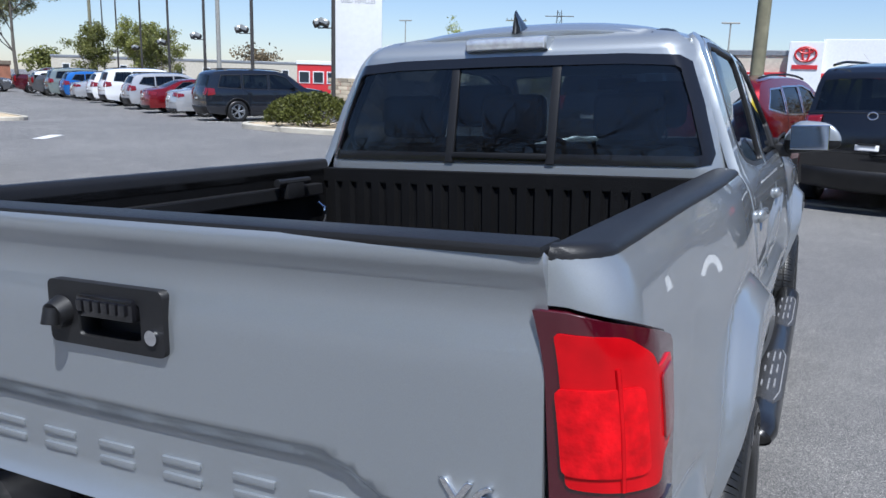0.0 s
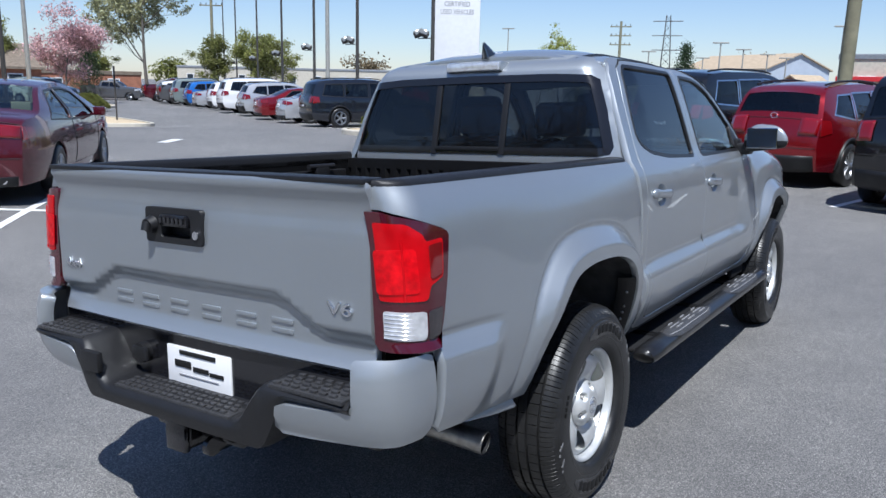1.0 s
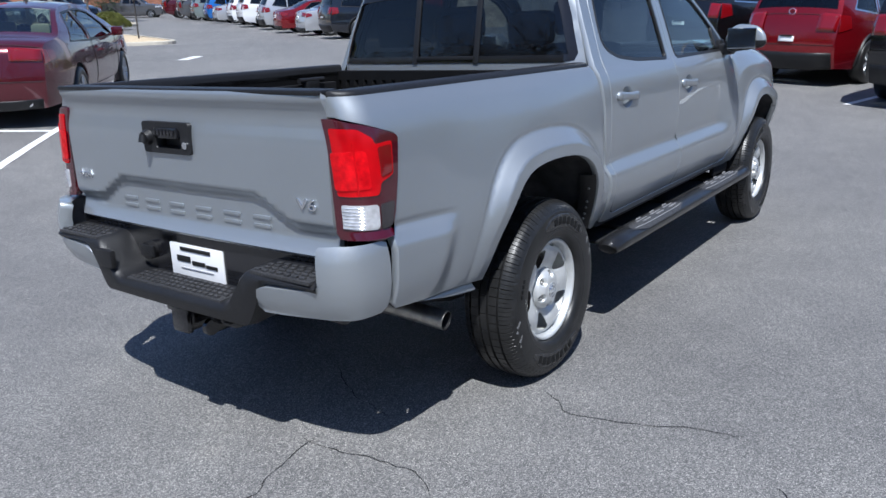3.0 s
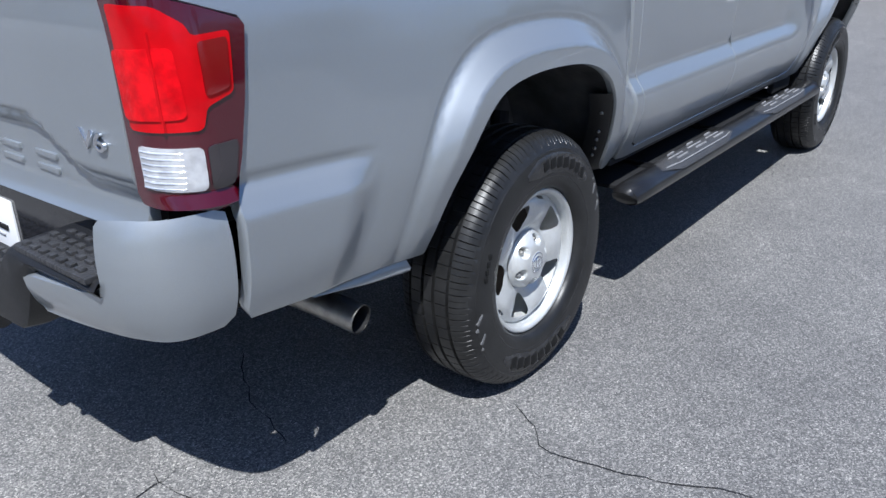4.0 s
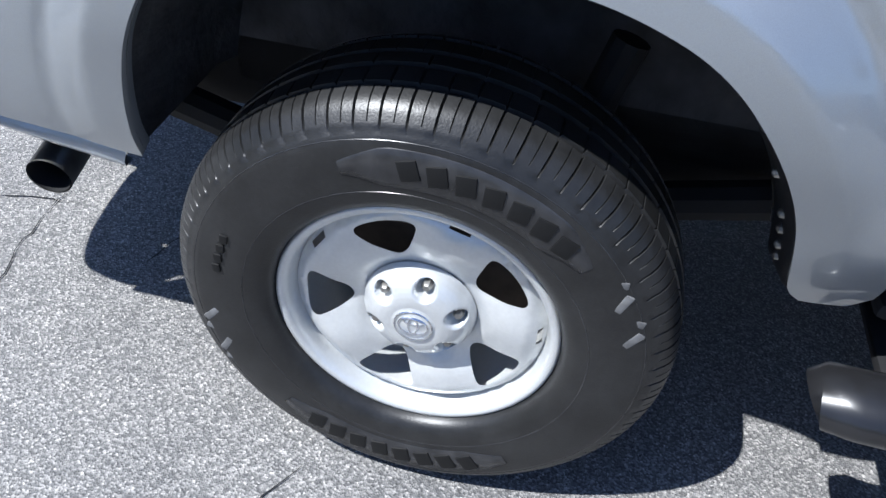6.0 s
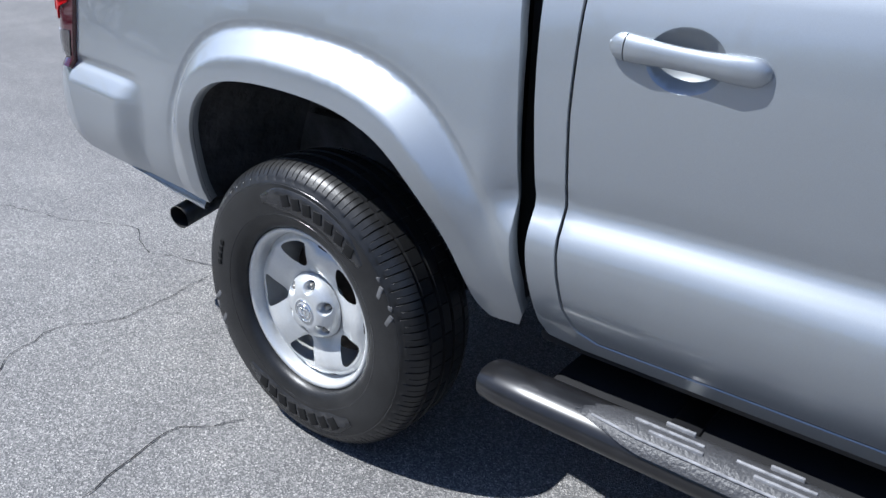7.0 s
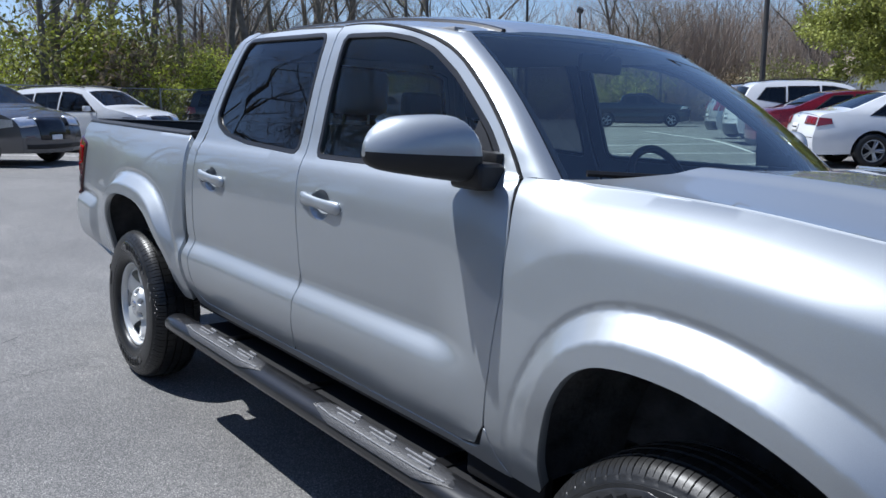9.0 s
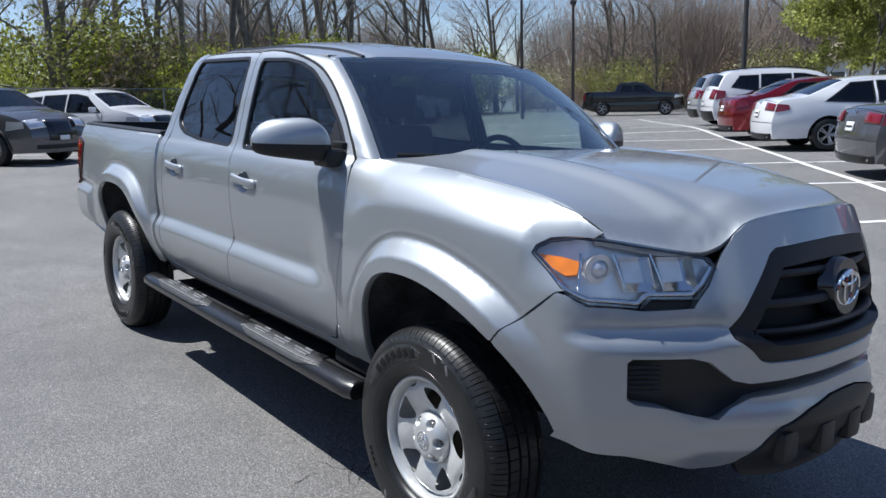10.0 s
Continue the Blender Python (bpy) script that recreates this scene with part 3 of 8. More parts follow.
LAMP_SILVER = material("lamp_housing_silver", (0.92, 0.92, 0.90), 0.28, 0.45, 0.4, var=0.10, scale=30)
RED_LENS_CORE = material("red_reflector", (0.56, 0.002, 0.006), 0.3, coat=0.3, spec=0.1, var=0.30, scale=40, bump=0.35, bump_scale=60)


def tail_lamp(s):
    f = corner_map(s)
    bulge = lambda u, z: f(u, z)
    lamp = panel("tail_lamp", TAIL_OUT, bulge, DARK_RED_LENS, truck, (), 0.02, 0.03, 0.010, s < 0, "red tail lamp with clear reversing light")
    # inner lenses a little proud of the dark red shell
    c0 = CORNER_Y - CORNER_R * math.pi / 2
    sh = s < 0
    panel("brake_lens", round_corner([(c0 - 0.014, 1.192), (-1.09, 1.187), (-1.052, 1.158), (-1.046, 1.140), (-0.975, 1.143), (-0.986, 1.042), (-1.04, 1.026), (-1.05, 0.988), (c0 - 0.014, 0.988)], 0.010), f, RED_LENS_HOT, lamp, (), 0.012, 0.004, 0.0135, sh, "bright red lens")
    panel("inner_lens", round_corner([(c0 - 0.022, 1.12), (-1.075, 1.125), (-1.07, 1.01), (c0 - 0.018, 1.005)], 0.012), f, RED_LENS_CORE, lamp, (), 0.012, 0.003, 0.0165, sh, "ribbed red reflector")
    panel("side_lens", round_corner([(-1.040, 1.130), (-0.984, 1.133), (-0.993, 1.052), (-1.040, 1.042)], 0.008), f, RED_LENS, lamp, (), 0.012, 0.003, 0.0165, sh, "deep red lens")
    panel("reversing_lens", round_corner([(c0 - 0.004, 0.962), (-1.055, 0.960), (-1.055, 0.888), (c0 - 0.002, 0.888)], 0.010), f, CLEAR_LENS, lamp, (), 0.012, 0.004, 0.0135, sh, "clear ribbed lens")
    panel("indicator_lens", round_corner([(-1.049, 0.960), (-0.990, 0.962), (-1.008, 0.887), (-1.049, 0.888)], 0.010), f, SMOKE_LENS, lamp, (), 0.015, 0.004, 0.0132, sh, "smoked lens")
    bm = bmesh.new()
    for i in range(7):
        z = 0.89 + 0.0105 * i
        pts = [tuple(p) for p in (f(np.linspace(c0 - 0.004, -1.060, 6), np.full(6, z)))]
        n = Vector((s * 0.3, -0.95, 0))
        tube(bm, [Vector(p) + n * 0.014 for p in pts], 0.002, 5)
    part("lens_rib", bm, CLEAR_LENS, lamp, "", True)
    bm = bmesh.new()
    tube(bm, [Vector(p) + Vector((s * 0.35, -0.9, 0)) * 0.0155 for p in f(np.full(8, -1.102), np.linspace(0.99, 1.15, 8))], 0.004, 6)
    part("lens_strip", bm, RED_LENS_HOT, lamp, "", True)
    return lamp


def seam_x(y):
    return np.interp(y, [2.65, 3.0, 3.9], [0.735, 0.730, 0.730])


FRONT_PLAN = [(0, 4.158), (0.15, 4.150), (0.27, 4.126), (0.36, 4.085), (0.42, 4.042), (0.565, 3.985), (0.68, 3.925), (0.77, 3.862), (0.83, 3.785), (0.862, 3.70), (0.882, 3.60), (0.89, 3.5)]
_fp = np.array(fine_line(FRONT_PLAN, 0.02, False))
_fp = np.vstack([_fp[:0:-1] * [-1, 1], _fp])
for _ in range(16):
    _fp[1:-1] = 0.5 * _fp[1:-1] + 0.25 * (_fp[:-2] + _fp[2:])
_fs = np.concatenate([[0], np.cumsum(np.linalg.norm(np.diff(_fp, axis=0), axis=1))])
_fs -= _fs[-1] / 2


def front_map(u, z):
    x, y = np.interp(u, _fs, _fp[:, 0]), np.interp(u, _fs, _fp[:, 1])
    au = np.abs(u)
    # rake back above the bumper, bumper face proud, lower edge drawn in
    back = 0.11 * np.clip((z - 0.92) / 0.30, 0, 1) ** 1.3 * (1 - ramp(au, 1.0, 1.25))
    back = back - 0.026 * ramp(z, 0.56, 0.66) * (1 - crisp(z, 0.862, 0.892, 0.004)) * (1 - ramp(au, 0.86, 1.0))
    back = back - 0.035 * (1 - crisp(z, 0.615, 0.690)) * (1 - ramp(au, 0.55, 0.70)) + 0.05 * (1 - ramp(z, 0.44, 0.56)) * (1 - ramp(au, 0.8, 1.05))
    # the nose's shield stands proud of the lamps
    back = back - 0.022 * (1 - ramp(au, 0.40, 0.47)) * ramp(z, 0.78, 0.86)
    back = back + 0.02 * ramp(z, 0.845, 0.875) * ramp(au, 0.42, 0.55)
    out = np.clip((au - 0.75) / 0.5, 0, 1)
    x2 = x - np.sign(x) * back * out
    y2 = y - back * (1 - out * 0.8)
    # the corners lie flush with the fender
    k = ramp(au, 0.80, 0.95)
    x2 = x2 * (1 - k) + np.sign(x2) * side_x(y2, z) * k
    return np.column_stack([x2, y2, z])


for s in (1, -1):
    panel("bed_side", BED_OUT, corner_map(s), SILVER, truck, (), 0.024, 0.03, flip=s < 0, guides=ARCH_GUIDES + CREASE)
    tail_lamp(s)
    door(s, False)
    door(s, True)
    # rear pillar of the cab with the sill
    C_OUT = [(0.630, 0.56), (0.645, 0.525), (0.74, 0.512), (2.60, 0.505), (2.694, 0.507), (2.652, 0.557), (2.628, 0.632), (2.592, 0.565), (2.56, 0.548), (2.50, 0.541), (1.60, 0.549), (0.76, 0.549), (0.715, 0.57), (0.693, 0.62), (0.675, 0.80), (0.667, 1.0), (0.673, 1.25), (0.688, 1.40), (0.711, 1.55), (0.758, 1.695), (0.85, 1.737), (0.80, 1.745), (0.72, 1.73), (0.665, 1.66), (0.625, 1.50), (0.604, 1.35), (0.592, 1.28), (0.602, 1.0), (0.620, 0.75)]
    panel("cab_side", C_OUT, side_map(s), SILVER, truck, (), 0.022, 0.03, flip=s < 0)
    lamp_edge = [(float(front_map(np.array([u]), np.array([z]))[0][1]), z + 0.004) for u, z in ((0.917, 0.998), (1.035, 1.091), (1.022, 1.112), (0.98, 1.133), (0.93, 1.139), (0.86, 1.141), (0.81, 1.141))]
    FENDER = [(2.672, 1.0), (2.66, 0.80), (2.632, 0.64), (2.656, 0.565), (2.698, 0.513), (2.80, 0.512)] + [p for p in FRONT_ARCH if p[0] < 3.565] + [(3.572, 0.826), (3.600, 0.862), (3.742, 0.995)] + lamp_edge + [(y, float(fender_top(y))) for y in (3.815, 3.72, 3.6, 3.5, 3.4, 3.2, 3.0, 2.85, 2.7)] + [(2.638, 1.29), (2.662, 1.15)]
    panel("fender", FENDER, side_map(s), SILVER, truck, (), 0.024, 0.03, flip=s < 0, guides=ARCH_GUIDES + [[(y, float(fender_line(y)) + d) for y in steps(2.68, 3.62, 40)] for d in (-0.022, -0.014, -0.007, 0.0, 0.007, 0.014, 0.022, 0.034)])
    # Dark tube just below the bonnet's seam gives the gap its shade.
    bm = bmesh.new()
    tube(bm, [(s * (float(seam_x(y)) - 0.002), y, float(fender_top(y)) - 0.014) for y in steps(2.72, 3.80, 24)], 0.010, 6)
    part("bonnet_seal", bm, DARK, truck, "", True)

# arch linings and the frame under the body
LINER = material("arch_liner", (0.06, 0.06, 0.062), 0.75, var=0.6, scale=9, bump=0.6, bump_scale=30)
for s in (1, -1):
    bm = bmesh.new()
    box(bm, (s * 0.66, 0.530, 0.60), (s * 0.765, 0.60, 1.262), 0.006)
    part("cab_gap_seal", bm, DARK, truck, "", True)
for s in (1, -1):
    for arch, nm in ((REAR_ARCH, "rear_arch_liner"), (FRONT_ARCH, "front_arch_liner")):
        fine = fine_line(arch, 0.05, False)
        cen = np.mean(fine, 0)
        V, F = [], []
        for (y, z) in fine:
            xo = float(side_x([y], [z])[0])
            for k, (q, g) in enumerate(((xo - 0.012, 0.0), (xo - 0.03, 0.03), (0.55, 0.035), (0.50, 0.0))):
                V.append((s * q, y + (y - cen[0]) * g, z + (z - 0.45) * g))
        for i in range(len(fine) - 1):
            for k in range(3):
                F.append((i * 4 + k, i * 4 + k + 1, i * 4 + 5 + k, i * 4 + 4 + k))
        obj(nm, V, F, LINER, truck)
        back = [(s * 0.50, y, z) for y, z in fine] + [(s * 0.50, fine[-1][0], 0.50), (s * 0.50, fine[0][0], 0.50)]
        obj("liner_back", back, [tuple(range(len(back)))], LINER, truck, smooth=False)

# Dark boxes added behind the fender's foot to stop light leaking through.
# Slabs added under the sills so no sun stripes reach the ground.
for nm, lo, hi in (("rear_crossmember", (-0.68, -1.00, 0.53), (0.68, -0.56, 0.60)), ("frame_floor", (-0.50, -0.55, 0.44), (0.50, 3.45, 0.60)),
                   ("sill_skirt", (0.51, 0.66, 0.405), (0.885, 2.74, 0.425)), ("sill_skirt", (-0.885, 0.66, 0.405), (-0.51, 2.74, 0.425)), ("floor_pan", (-0.80, 0.62, 0.500), (0.80, 2.74, 0.530)), ("fender_brace", (0.76, 2.50, 0.44), (0.795, 2.80, 0.70)), ("fender_brace", (-0.795, 2.50, 0.44), (-0.76, 2.80, 0.70)), ("front_crossmember", (-0.42, 3.45, 0.42), (0.42, 3.84, 0.60))):
    bm = bmesh.new()
    box(bm, lo, hi, 0.014)
    part(nm, bm, DARK, truck, "", True)
bm = bmesh.new()
tube(bm, [(-0.68, 0, 0.385), (-0.16, 0, 0.385), (-0.12, 0, 0.385), (-0.06, 0, 0.385), (0.06, 0, 0.385), (0.12, 0, 0.385), (0.16, 0, 0.385), (0.68, 0, 0.385)], [0.045, 0.05, 0.10, 0.14, 0.14, 0.10, 0.05, 0.045], 14)
part("rear_axle", bm, DARK, truck, "", True)
for s in (1, -1):
    for nm, pts, r in (("leaf_spring", [(s * 0.56, -0.72, 0.52), (s * 0.56, -0.3, 0.40), (s * 0.56, 0, 0.37), (s * 0.56, 0.5, 0.5)], 0.035), ("damper", [(s * 0.66, 0.10, 0.30), (s * 0.60, 0.22, 0.75)], 0.03), ("drive_shaft", [(s * 0.66, 3.236, 0.385), (s * 0.3, 3.236, 0.42)], 0.05)):
        bm = bmesh.new()
        tube(bm, pts, r, 10)
        part(nm, bm, DARK, truck, "", True)
    # black flange with bolts inside the rear arch's front edge
    V, F = [], []
    low = [p for p in REAR_ARCH if p[0] > 0.36]
    for y, z in low:
        xo = float(side_x([y], [z])[0])
        V += [(s * (xo - 0.010), y + 0.004, z), (s * (xo - 0.020), y - 0.006, z - 0.003), (s * (xo - 0.085), y - 0.016, z - 0.008)]
    for i in range(len(low) - 1):
        for k in range(2):
            F.append((i * 3 + k, i * 3 + k + 1, i * 3 + 4 + k, i * 3 + 3 + k))
    fl = obj("arch_flange", V, F, BLACK_PLASTIC, truck, "black bolted flange")
    fz = np.array(sorted((z, y) for y, z in low))
    for z in (0.745, 0.675, 0.645, 0.612, 0.585):
        y = float(np.interp(z, fz[:, 0], fz[:, 1])) - 0.011
        xo = float(side_x([y], [z])[0]) - 0.042
        bm = bmesh.new()
        tube(bm, [(s * xo, y + 0.004, z), (s * xo, y - 0.004, z), (s * xo, y - 0.007, z)], [0.0065, 0.0065, 0.003], 8)
        part("bolt", bm, SATIN_STEEL, fl, "", True)
    # bright return lip under the bed side
    V, F = [], []
    for t in steps(0, 1, 12):
        y = -0.82 + 0.362 * t
        z = 0.574 - 0.036 * t
        x = float(side_x([y], [z])[0])
        d = 0.030 * math.sin(math.pi * min(1, max(0.02, t * 1.15)) * 0.5)
        V += [(s * (x - 0.022), y, z), (s * (x - 0.006), y, z - d * 0.75), (s * (x - 0.008), y, z - d), (s * (x - 0.03), y, z - d)]
    for i in range(11):
        for k in range(3):
            F.append((i * 4 + k, i * 4 + k + 1, i * 4 + 5 + k, i * 4 + 4 + k))
    obj("bed_lip", V, F, SILVER, truck, "bright lower lip")
bm = bmesh.new()
EX = [(0.30, -0.30, 0.52), (0.34, -0.56, 0.50), (0.42, -0.68, 0.482), (0.55, -0.685, 0.47), (0.68, -0.668, 0.455), (0.805, -0.652, 0.438)]
tube(bm, EX, 0.037, 24, caps=False)
ex = part("exhaust_pipe", bm, SATIN_STEEL, truck, "satin steel exhaust tip", True)
# Dark inner wall and end disc of the pipe.
bm = bmesh.new()
tube(bm, [(0.8045, -0.652, 0.4382), (0.68, -0.668, 0.455)], 0.0345, 24, caps=False)
tube(bm, [(0.70, -0.665, 0.452), (0.68, -0.668, 0.455)], 0.034, 24)
part("pipe_bore", bm, DARK, ex, "dark inside of the pipe", True)

# ---- bed ----
INNER = 0.715
bm = bmesh.new()
for s in (1, -1):
    # smooth inner wall
    n = 44
    for zlo, zhi in ((0.97, 1.262),):
        vs = []
        for y in steps(-1.06, 0.50, n):
            vs.append((bm.verts.new((s * INNER, y, zlo)), bm.verts.new((s * INNER, y, zhi))))
        for a, b in zip(vs, vs[1:]):
            bm.faces.new((a[0], b[0], b[1], a[1]))
vs = []
n = 22
for i in range(n * 6 + 1):
    x = -INNER + 2 * INNER * i / (n * 6)
    d = 0.016 if i % 6 in (0, 1) else 0.0
    vs.append((bm.verts.new((x, 0.475 + d, 0.78)), bm.verts.new((x, 0.475 + d, 1.225))))
for a, b in zip(vs, vs[1:]):
    bm.faces.new((a[0], b[0], b[1], a[1]))
bed = part("bed_liner", bm, BEDLINER, truck, "black ribbed composite bed", False)
floor_ribs = []
for i in range(29):
    x = -INNER + 2 * INNER * i / 29
    if abs(x) < 0.48:
        floor_ribs.append(x)
BED_PIECES = [("bed_floor", (-0.50, -1.07, 0.75), (0.50, 0.49, 0.778)), ("bulkhead_cap", (-0.74, 0.478, 1.215), (0.74, 0.512, 1.268))]
for s in (1, -1):
    BED_PIECES += [("wheel_box", (s * 0.50, -1.07, 0.75), (s * 0.72, -0.52, 0.97)), ("wheel_box_top", (s * 0.49, -0.53, 0.965), (s * 0.72, 0.49, 0.985)), ("upper_ledge", (s * INNER, -1.04, 1.235), (s * 0.745, 0.49, 1.27))]
for nm, lo, hi in BED_PIECES:
    bm = bmesh.new()
    box(bm, lo, hi, 0.004)
    part(nm, bm, BEDLINER, bed)
for x in floor_ribs:
    bm = bmesh.new()
    box(bm, (x, -1.06, 0.775), (x + INNER * 2 / 29 * 0.55, 0.48, 0.795))
    part("floor_rib", bm, BEDLINER, bed)
for s in (1, -1):
    def cap_x(y):
        return float(side_x([max(y, CORNER_Y)], [1.285])[0])
    prof = []
    V, F = [], []
    ys = steps(0.508, CORNER_Y, 20) + [CORNER_Y - CORNER_R * math.sin(a) for a in steps(0.1, 1.5, 9)]
    for y in ys:
        k = 0.0
        if y < CORNER_Y:
            k = CORNER_R - math.sqrt(max(0, CORNER_R**2 - (CORNER_Y - y) ** 2))
        xo = cap_x(y) - k
        sec = [(xo + 0.003, 1.272), (xo + 0.004, 1.288), (xo - 0.006, 1.298), (xo - 0.03, 1.301), (min(xo - 0.04, 0.735), 1.301), (min(xo - 0.05, 0.722), 1.297), (min(xo - 0.055, INNER), 1.285), (min(xo - 0.055, INNER), 1.245)]
        V += [(s * a, y, b) for a, b in sec]
    for i in range(len(ys) - 1):
        for k in range(7):
            F.append((i * 8 + k, i * 8 + k + 1, i * 8 + 9 + k, i * 8 + 8 + k))
    F.append(tuple(range(8)))
    F.append(tuple(range(len(V) - 8, len(V))))
    rc = obj("rail_cap", V, F, BLACK_PLASTIC, truck, "black textured bed rail cap")
    rc.data.set_sharp_from_angle(angle=radians(50))
    # utility rail inside with a cleat
    bm = bmesh.new()
    box(bm, (s * 0.68, -0.95, 1.17), (s * 0.712, 0.42, 1.215), 0.006)
    rail = part("bed_rail", bm, BLACK_PLASTIC, truck)
    bm = bmesh.new()
    box(bm, (s * 0.645, 0.16, 1.175), (s * 0.69, 0.26, 1.235), 0.01)
    tube(bm, [(s * 0.66, 0.12, 1.235), (s * 0.66, 0.30, 1.235)], 0.014, 10)
    part("tie_down_cleat", bm, BLACK_PLASTIC, rail, "black tie-down cleat", True)
    bm = bmesh.new()
    tube(bm, [(s * 0.69, 0.40, 1.14), (s * 0.66, 0.40, 1.12), (s * 0.655, 0.40, 1.09), (s * 0.67, 0.40, 1.06), (s * 0.655, 0.40, 1.03), (s * 0.67, 0.40, 1.01)], 0.008, 8)
    part("tie_down_hook", bm, CHROME, truck, "bright steel hook", True)

# ---- tailgate ----
TG_W, TG_Y = 0.727, -1.118


def tailgate_map(x, z):
    ax = np.abs(x)
    y = TG_Y - 0.016 * np.cos(np.clip(x / 0.75, -1, 1) * math.pi / 2)
    y = y - 0.015 * np.exp(-((z - 1.280) / 0.026) ** 2) + 0.010 * np.exp(-((z - 1.205) / 0.045) ** 2)          # rolled upper lip
    # lower step: the panel below an arching line stands proud
    line = 0.885 + 0.085 * (1 - ramp(ax, 0.36, 0.58))
    y = y + 0.026 * (1 - ramp(z, line - 0.035, line + 0.004)) * ramp(z, 0.74, 0.80) * 1.0
    y = y - 0.02 * (1 - ramp(z, 0.775, 0.84))
    return np.column_stack([x, y, z])


HAND = [(0.92 * x - 0.039, z) for x, z in ((-0.144, 1.185), (0.136, 1.185), (0.142, 1.175), (0.138, 1.082), (0.130, 1.074), (-0.134, 1.074), (-0.143, 1.085), (-0.146, 1.175))]
tg = panel("tailgate", [(-TG_W, 1.295), (-TG_W, 0.80), (-TG_W + 0.012, 0.782), (TG_W - 0.012, 0.782), (TG_W, 0.80), (TG_W, 1.295), (0.4, 1.297), (-0.4, 1.297)], tailgate_map, SILVER, truck, [shrink(HAND, 0.003)], 0.02, 0.04, flip=False)
bm = bmesh.new()
box(bm, (-TG_W, -1.140, 1.288), (TG_W, -1.055, 1.304), 0.007)
box(bm, (-TG_W, -1.075, 0.80), (TG_W, -1.058, 1.29), 0.003)
part("tailgate_cap", bm, BLACK_PLASTIC, tg, "black textured cap and inner skin", True)
# handle plate
yb = TG_Y - 0.016
plate_out = round_corner([(-0.175, 1.186), (0.095, 1.186), (0.095, 1.074), (-0.175, 1.074)], 0.014)
hp = panel("handle_plate", plate_out, lambda x, z: np.column_stack([x, np.full(len(x), yb - 0.010), z]), BLACK_PLASTIC, tg, [round_corner([(-0.103, 1.160), (0.044, 1.160), (0.044, 1.092), (-0.103, 1.092)], 0.010)], 0.03, 0.03, hole_flange=0.05, label="black plastic tailgate handle plate")
bm = bmesh.new()
box(bm, (-0.107, yb + 0.035, 1.085), (0.060, yb + 0.045, 1.17))
part("handle_well", bm, BLACK_PLASTIC, hp)
bm = bmesh.new()
box(bm, (-0.096, yb - 0.020, 1.128), (0.037, yb + 0.012, 1.168), 0.009)
for i in range(6):
    x = -0.088 + 0.020 * i
    box(bm, (x, yb - 0.026, 1.140), (x + 0.014, yb - 0.02, 1.160), 0.002)
part("pull_handle", bm, GLOSS_BLACK, hp, "black pull handle with raised bars", True)
bm = bmesh.new()
tube(bm, [(-0.142, yb - 0.006, 1.13), (-0.142, yb - 0.03, 1.125)], [0.03, 0.024], 18)
tube(bm, [(-0.142, yb - 0.03, 1.14), (-0.142, yb - 0.035, 1.112)], [0.014, 0.016], 12)
part("camera_pod", bm, BLACK_PLASTIC, hp, "", True)
bm = bmesh.new()
tube(bm, [(0.070, yb - 0.008, 1.108), (0.070, yb - 0.016, 1.108)], 0.013, 18)
part("lock", bm, CHROME, hp, "round metal lock", True)
# embossed word, drawn as pairs of plain raised bars
LETTER_X = [-0.37, -0.225, -0.075, 0.08, 0.235, 0.385]
for x in LETTER_X:
    bm = bmesh.new()
    for z in (0.849, 0.879):
        y0 = float(tailgate_map(np.array([x]), np.array([z]))[0][1])
        box(bm, (x - 0.043, y0 - 0.006, z - 0.0065), (x + 0.043, y0 + 0.01, z + 0.0065), 0.003, segs=2)
    part("embossed_bar", bm, SILVER, tg, "", True)


def words(text, size, m, mat, parent=None, name="lettering", depth=0.002, width=None, label=""):
    cu = bpy.data.curves.new(name, "FONT")
    cu.body, cu.size, cu.extrude, cu.align_x, cu.align_y = text, size, depth, "CENTER", "CENTER"
    cu.bevel_depth = depth * 0.4
    tmp = bpy.data.objects.new(name, cu)
    scene.collection.objects.link(tmp)
    me = bpy.data.meshes.new_from_object(tmp.evaluated_get(bpy.context.evaluated_depsgraph_get()))
    bpy.data.objects.remove(tmp)
    bpy.data.curves.remove(cu)
    w = max(v.co.x for v in me.vertices) - min(v.co.x for v in me.vertices)
    sx = width / w if width else 1
    me.transform(m @ Matrix.Diagonal((sx, 1, 1, 1)))
    me.materials.clear()
    me.materials.append(mat)
    ob = new(name, me)
    if parent is not None:
        ob.parent = parent
    if label:
        tagged(ob, label)
    return ob


words("V6", 0.05, Matrix.Translation((0.625, float(tailgate_map(np.array([0.62]), np.array([0.945]))[0][1]) - 0.003, 0.947)) @ pose(0, 0, 0, 90), CHROME, tg, "badge", 0.0025, 0.088, "chrome engine badge")
words("4x4", 0.045, Matrix.Translation((-0.635, float(tailgate_map(np.array([-0.63]), np.array([0.955]))[0][1]) - 0.003, 0.955)) @ pose(0, 0, 0, 90), CHROME, tg, "badge", 0.0025, 0.095, "chrome drive badge")

# ---- rear bumper ----
REAR_PLAN = [(0.876, -1.03), (0.876, -1.06), (0.868, -1.11), (0.845, -1.165), (0.79, -1.205), (0.70, -1.228), (0.55, -1.245), (0.40, -1.25)]
_pl = np.array(fine_line(REAR_PLAN, 0.02, False))
for _ in range(12):
    _pl[1:-1] = 0.5 * _pl[1:-1] + 0.25 * (_pl[:-2] + _pl[2:])
_ps = np.concatenate([[0], np.cumsum(np.linalg.norm(np.diff(_pl, axis=0), axis=1))])


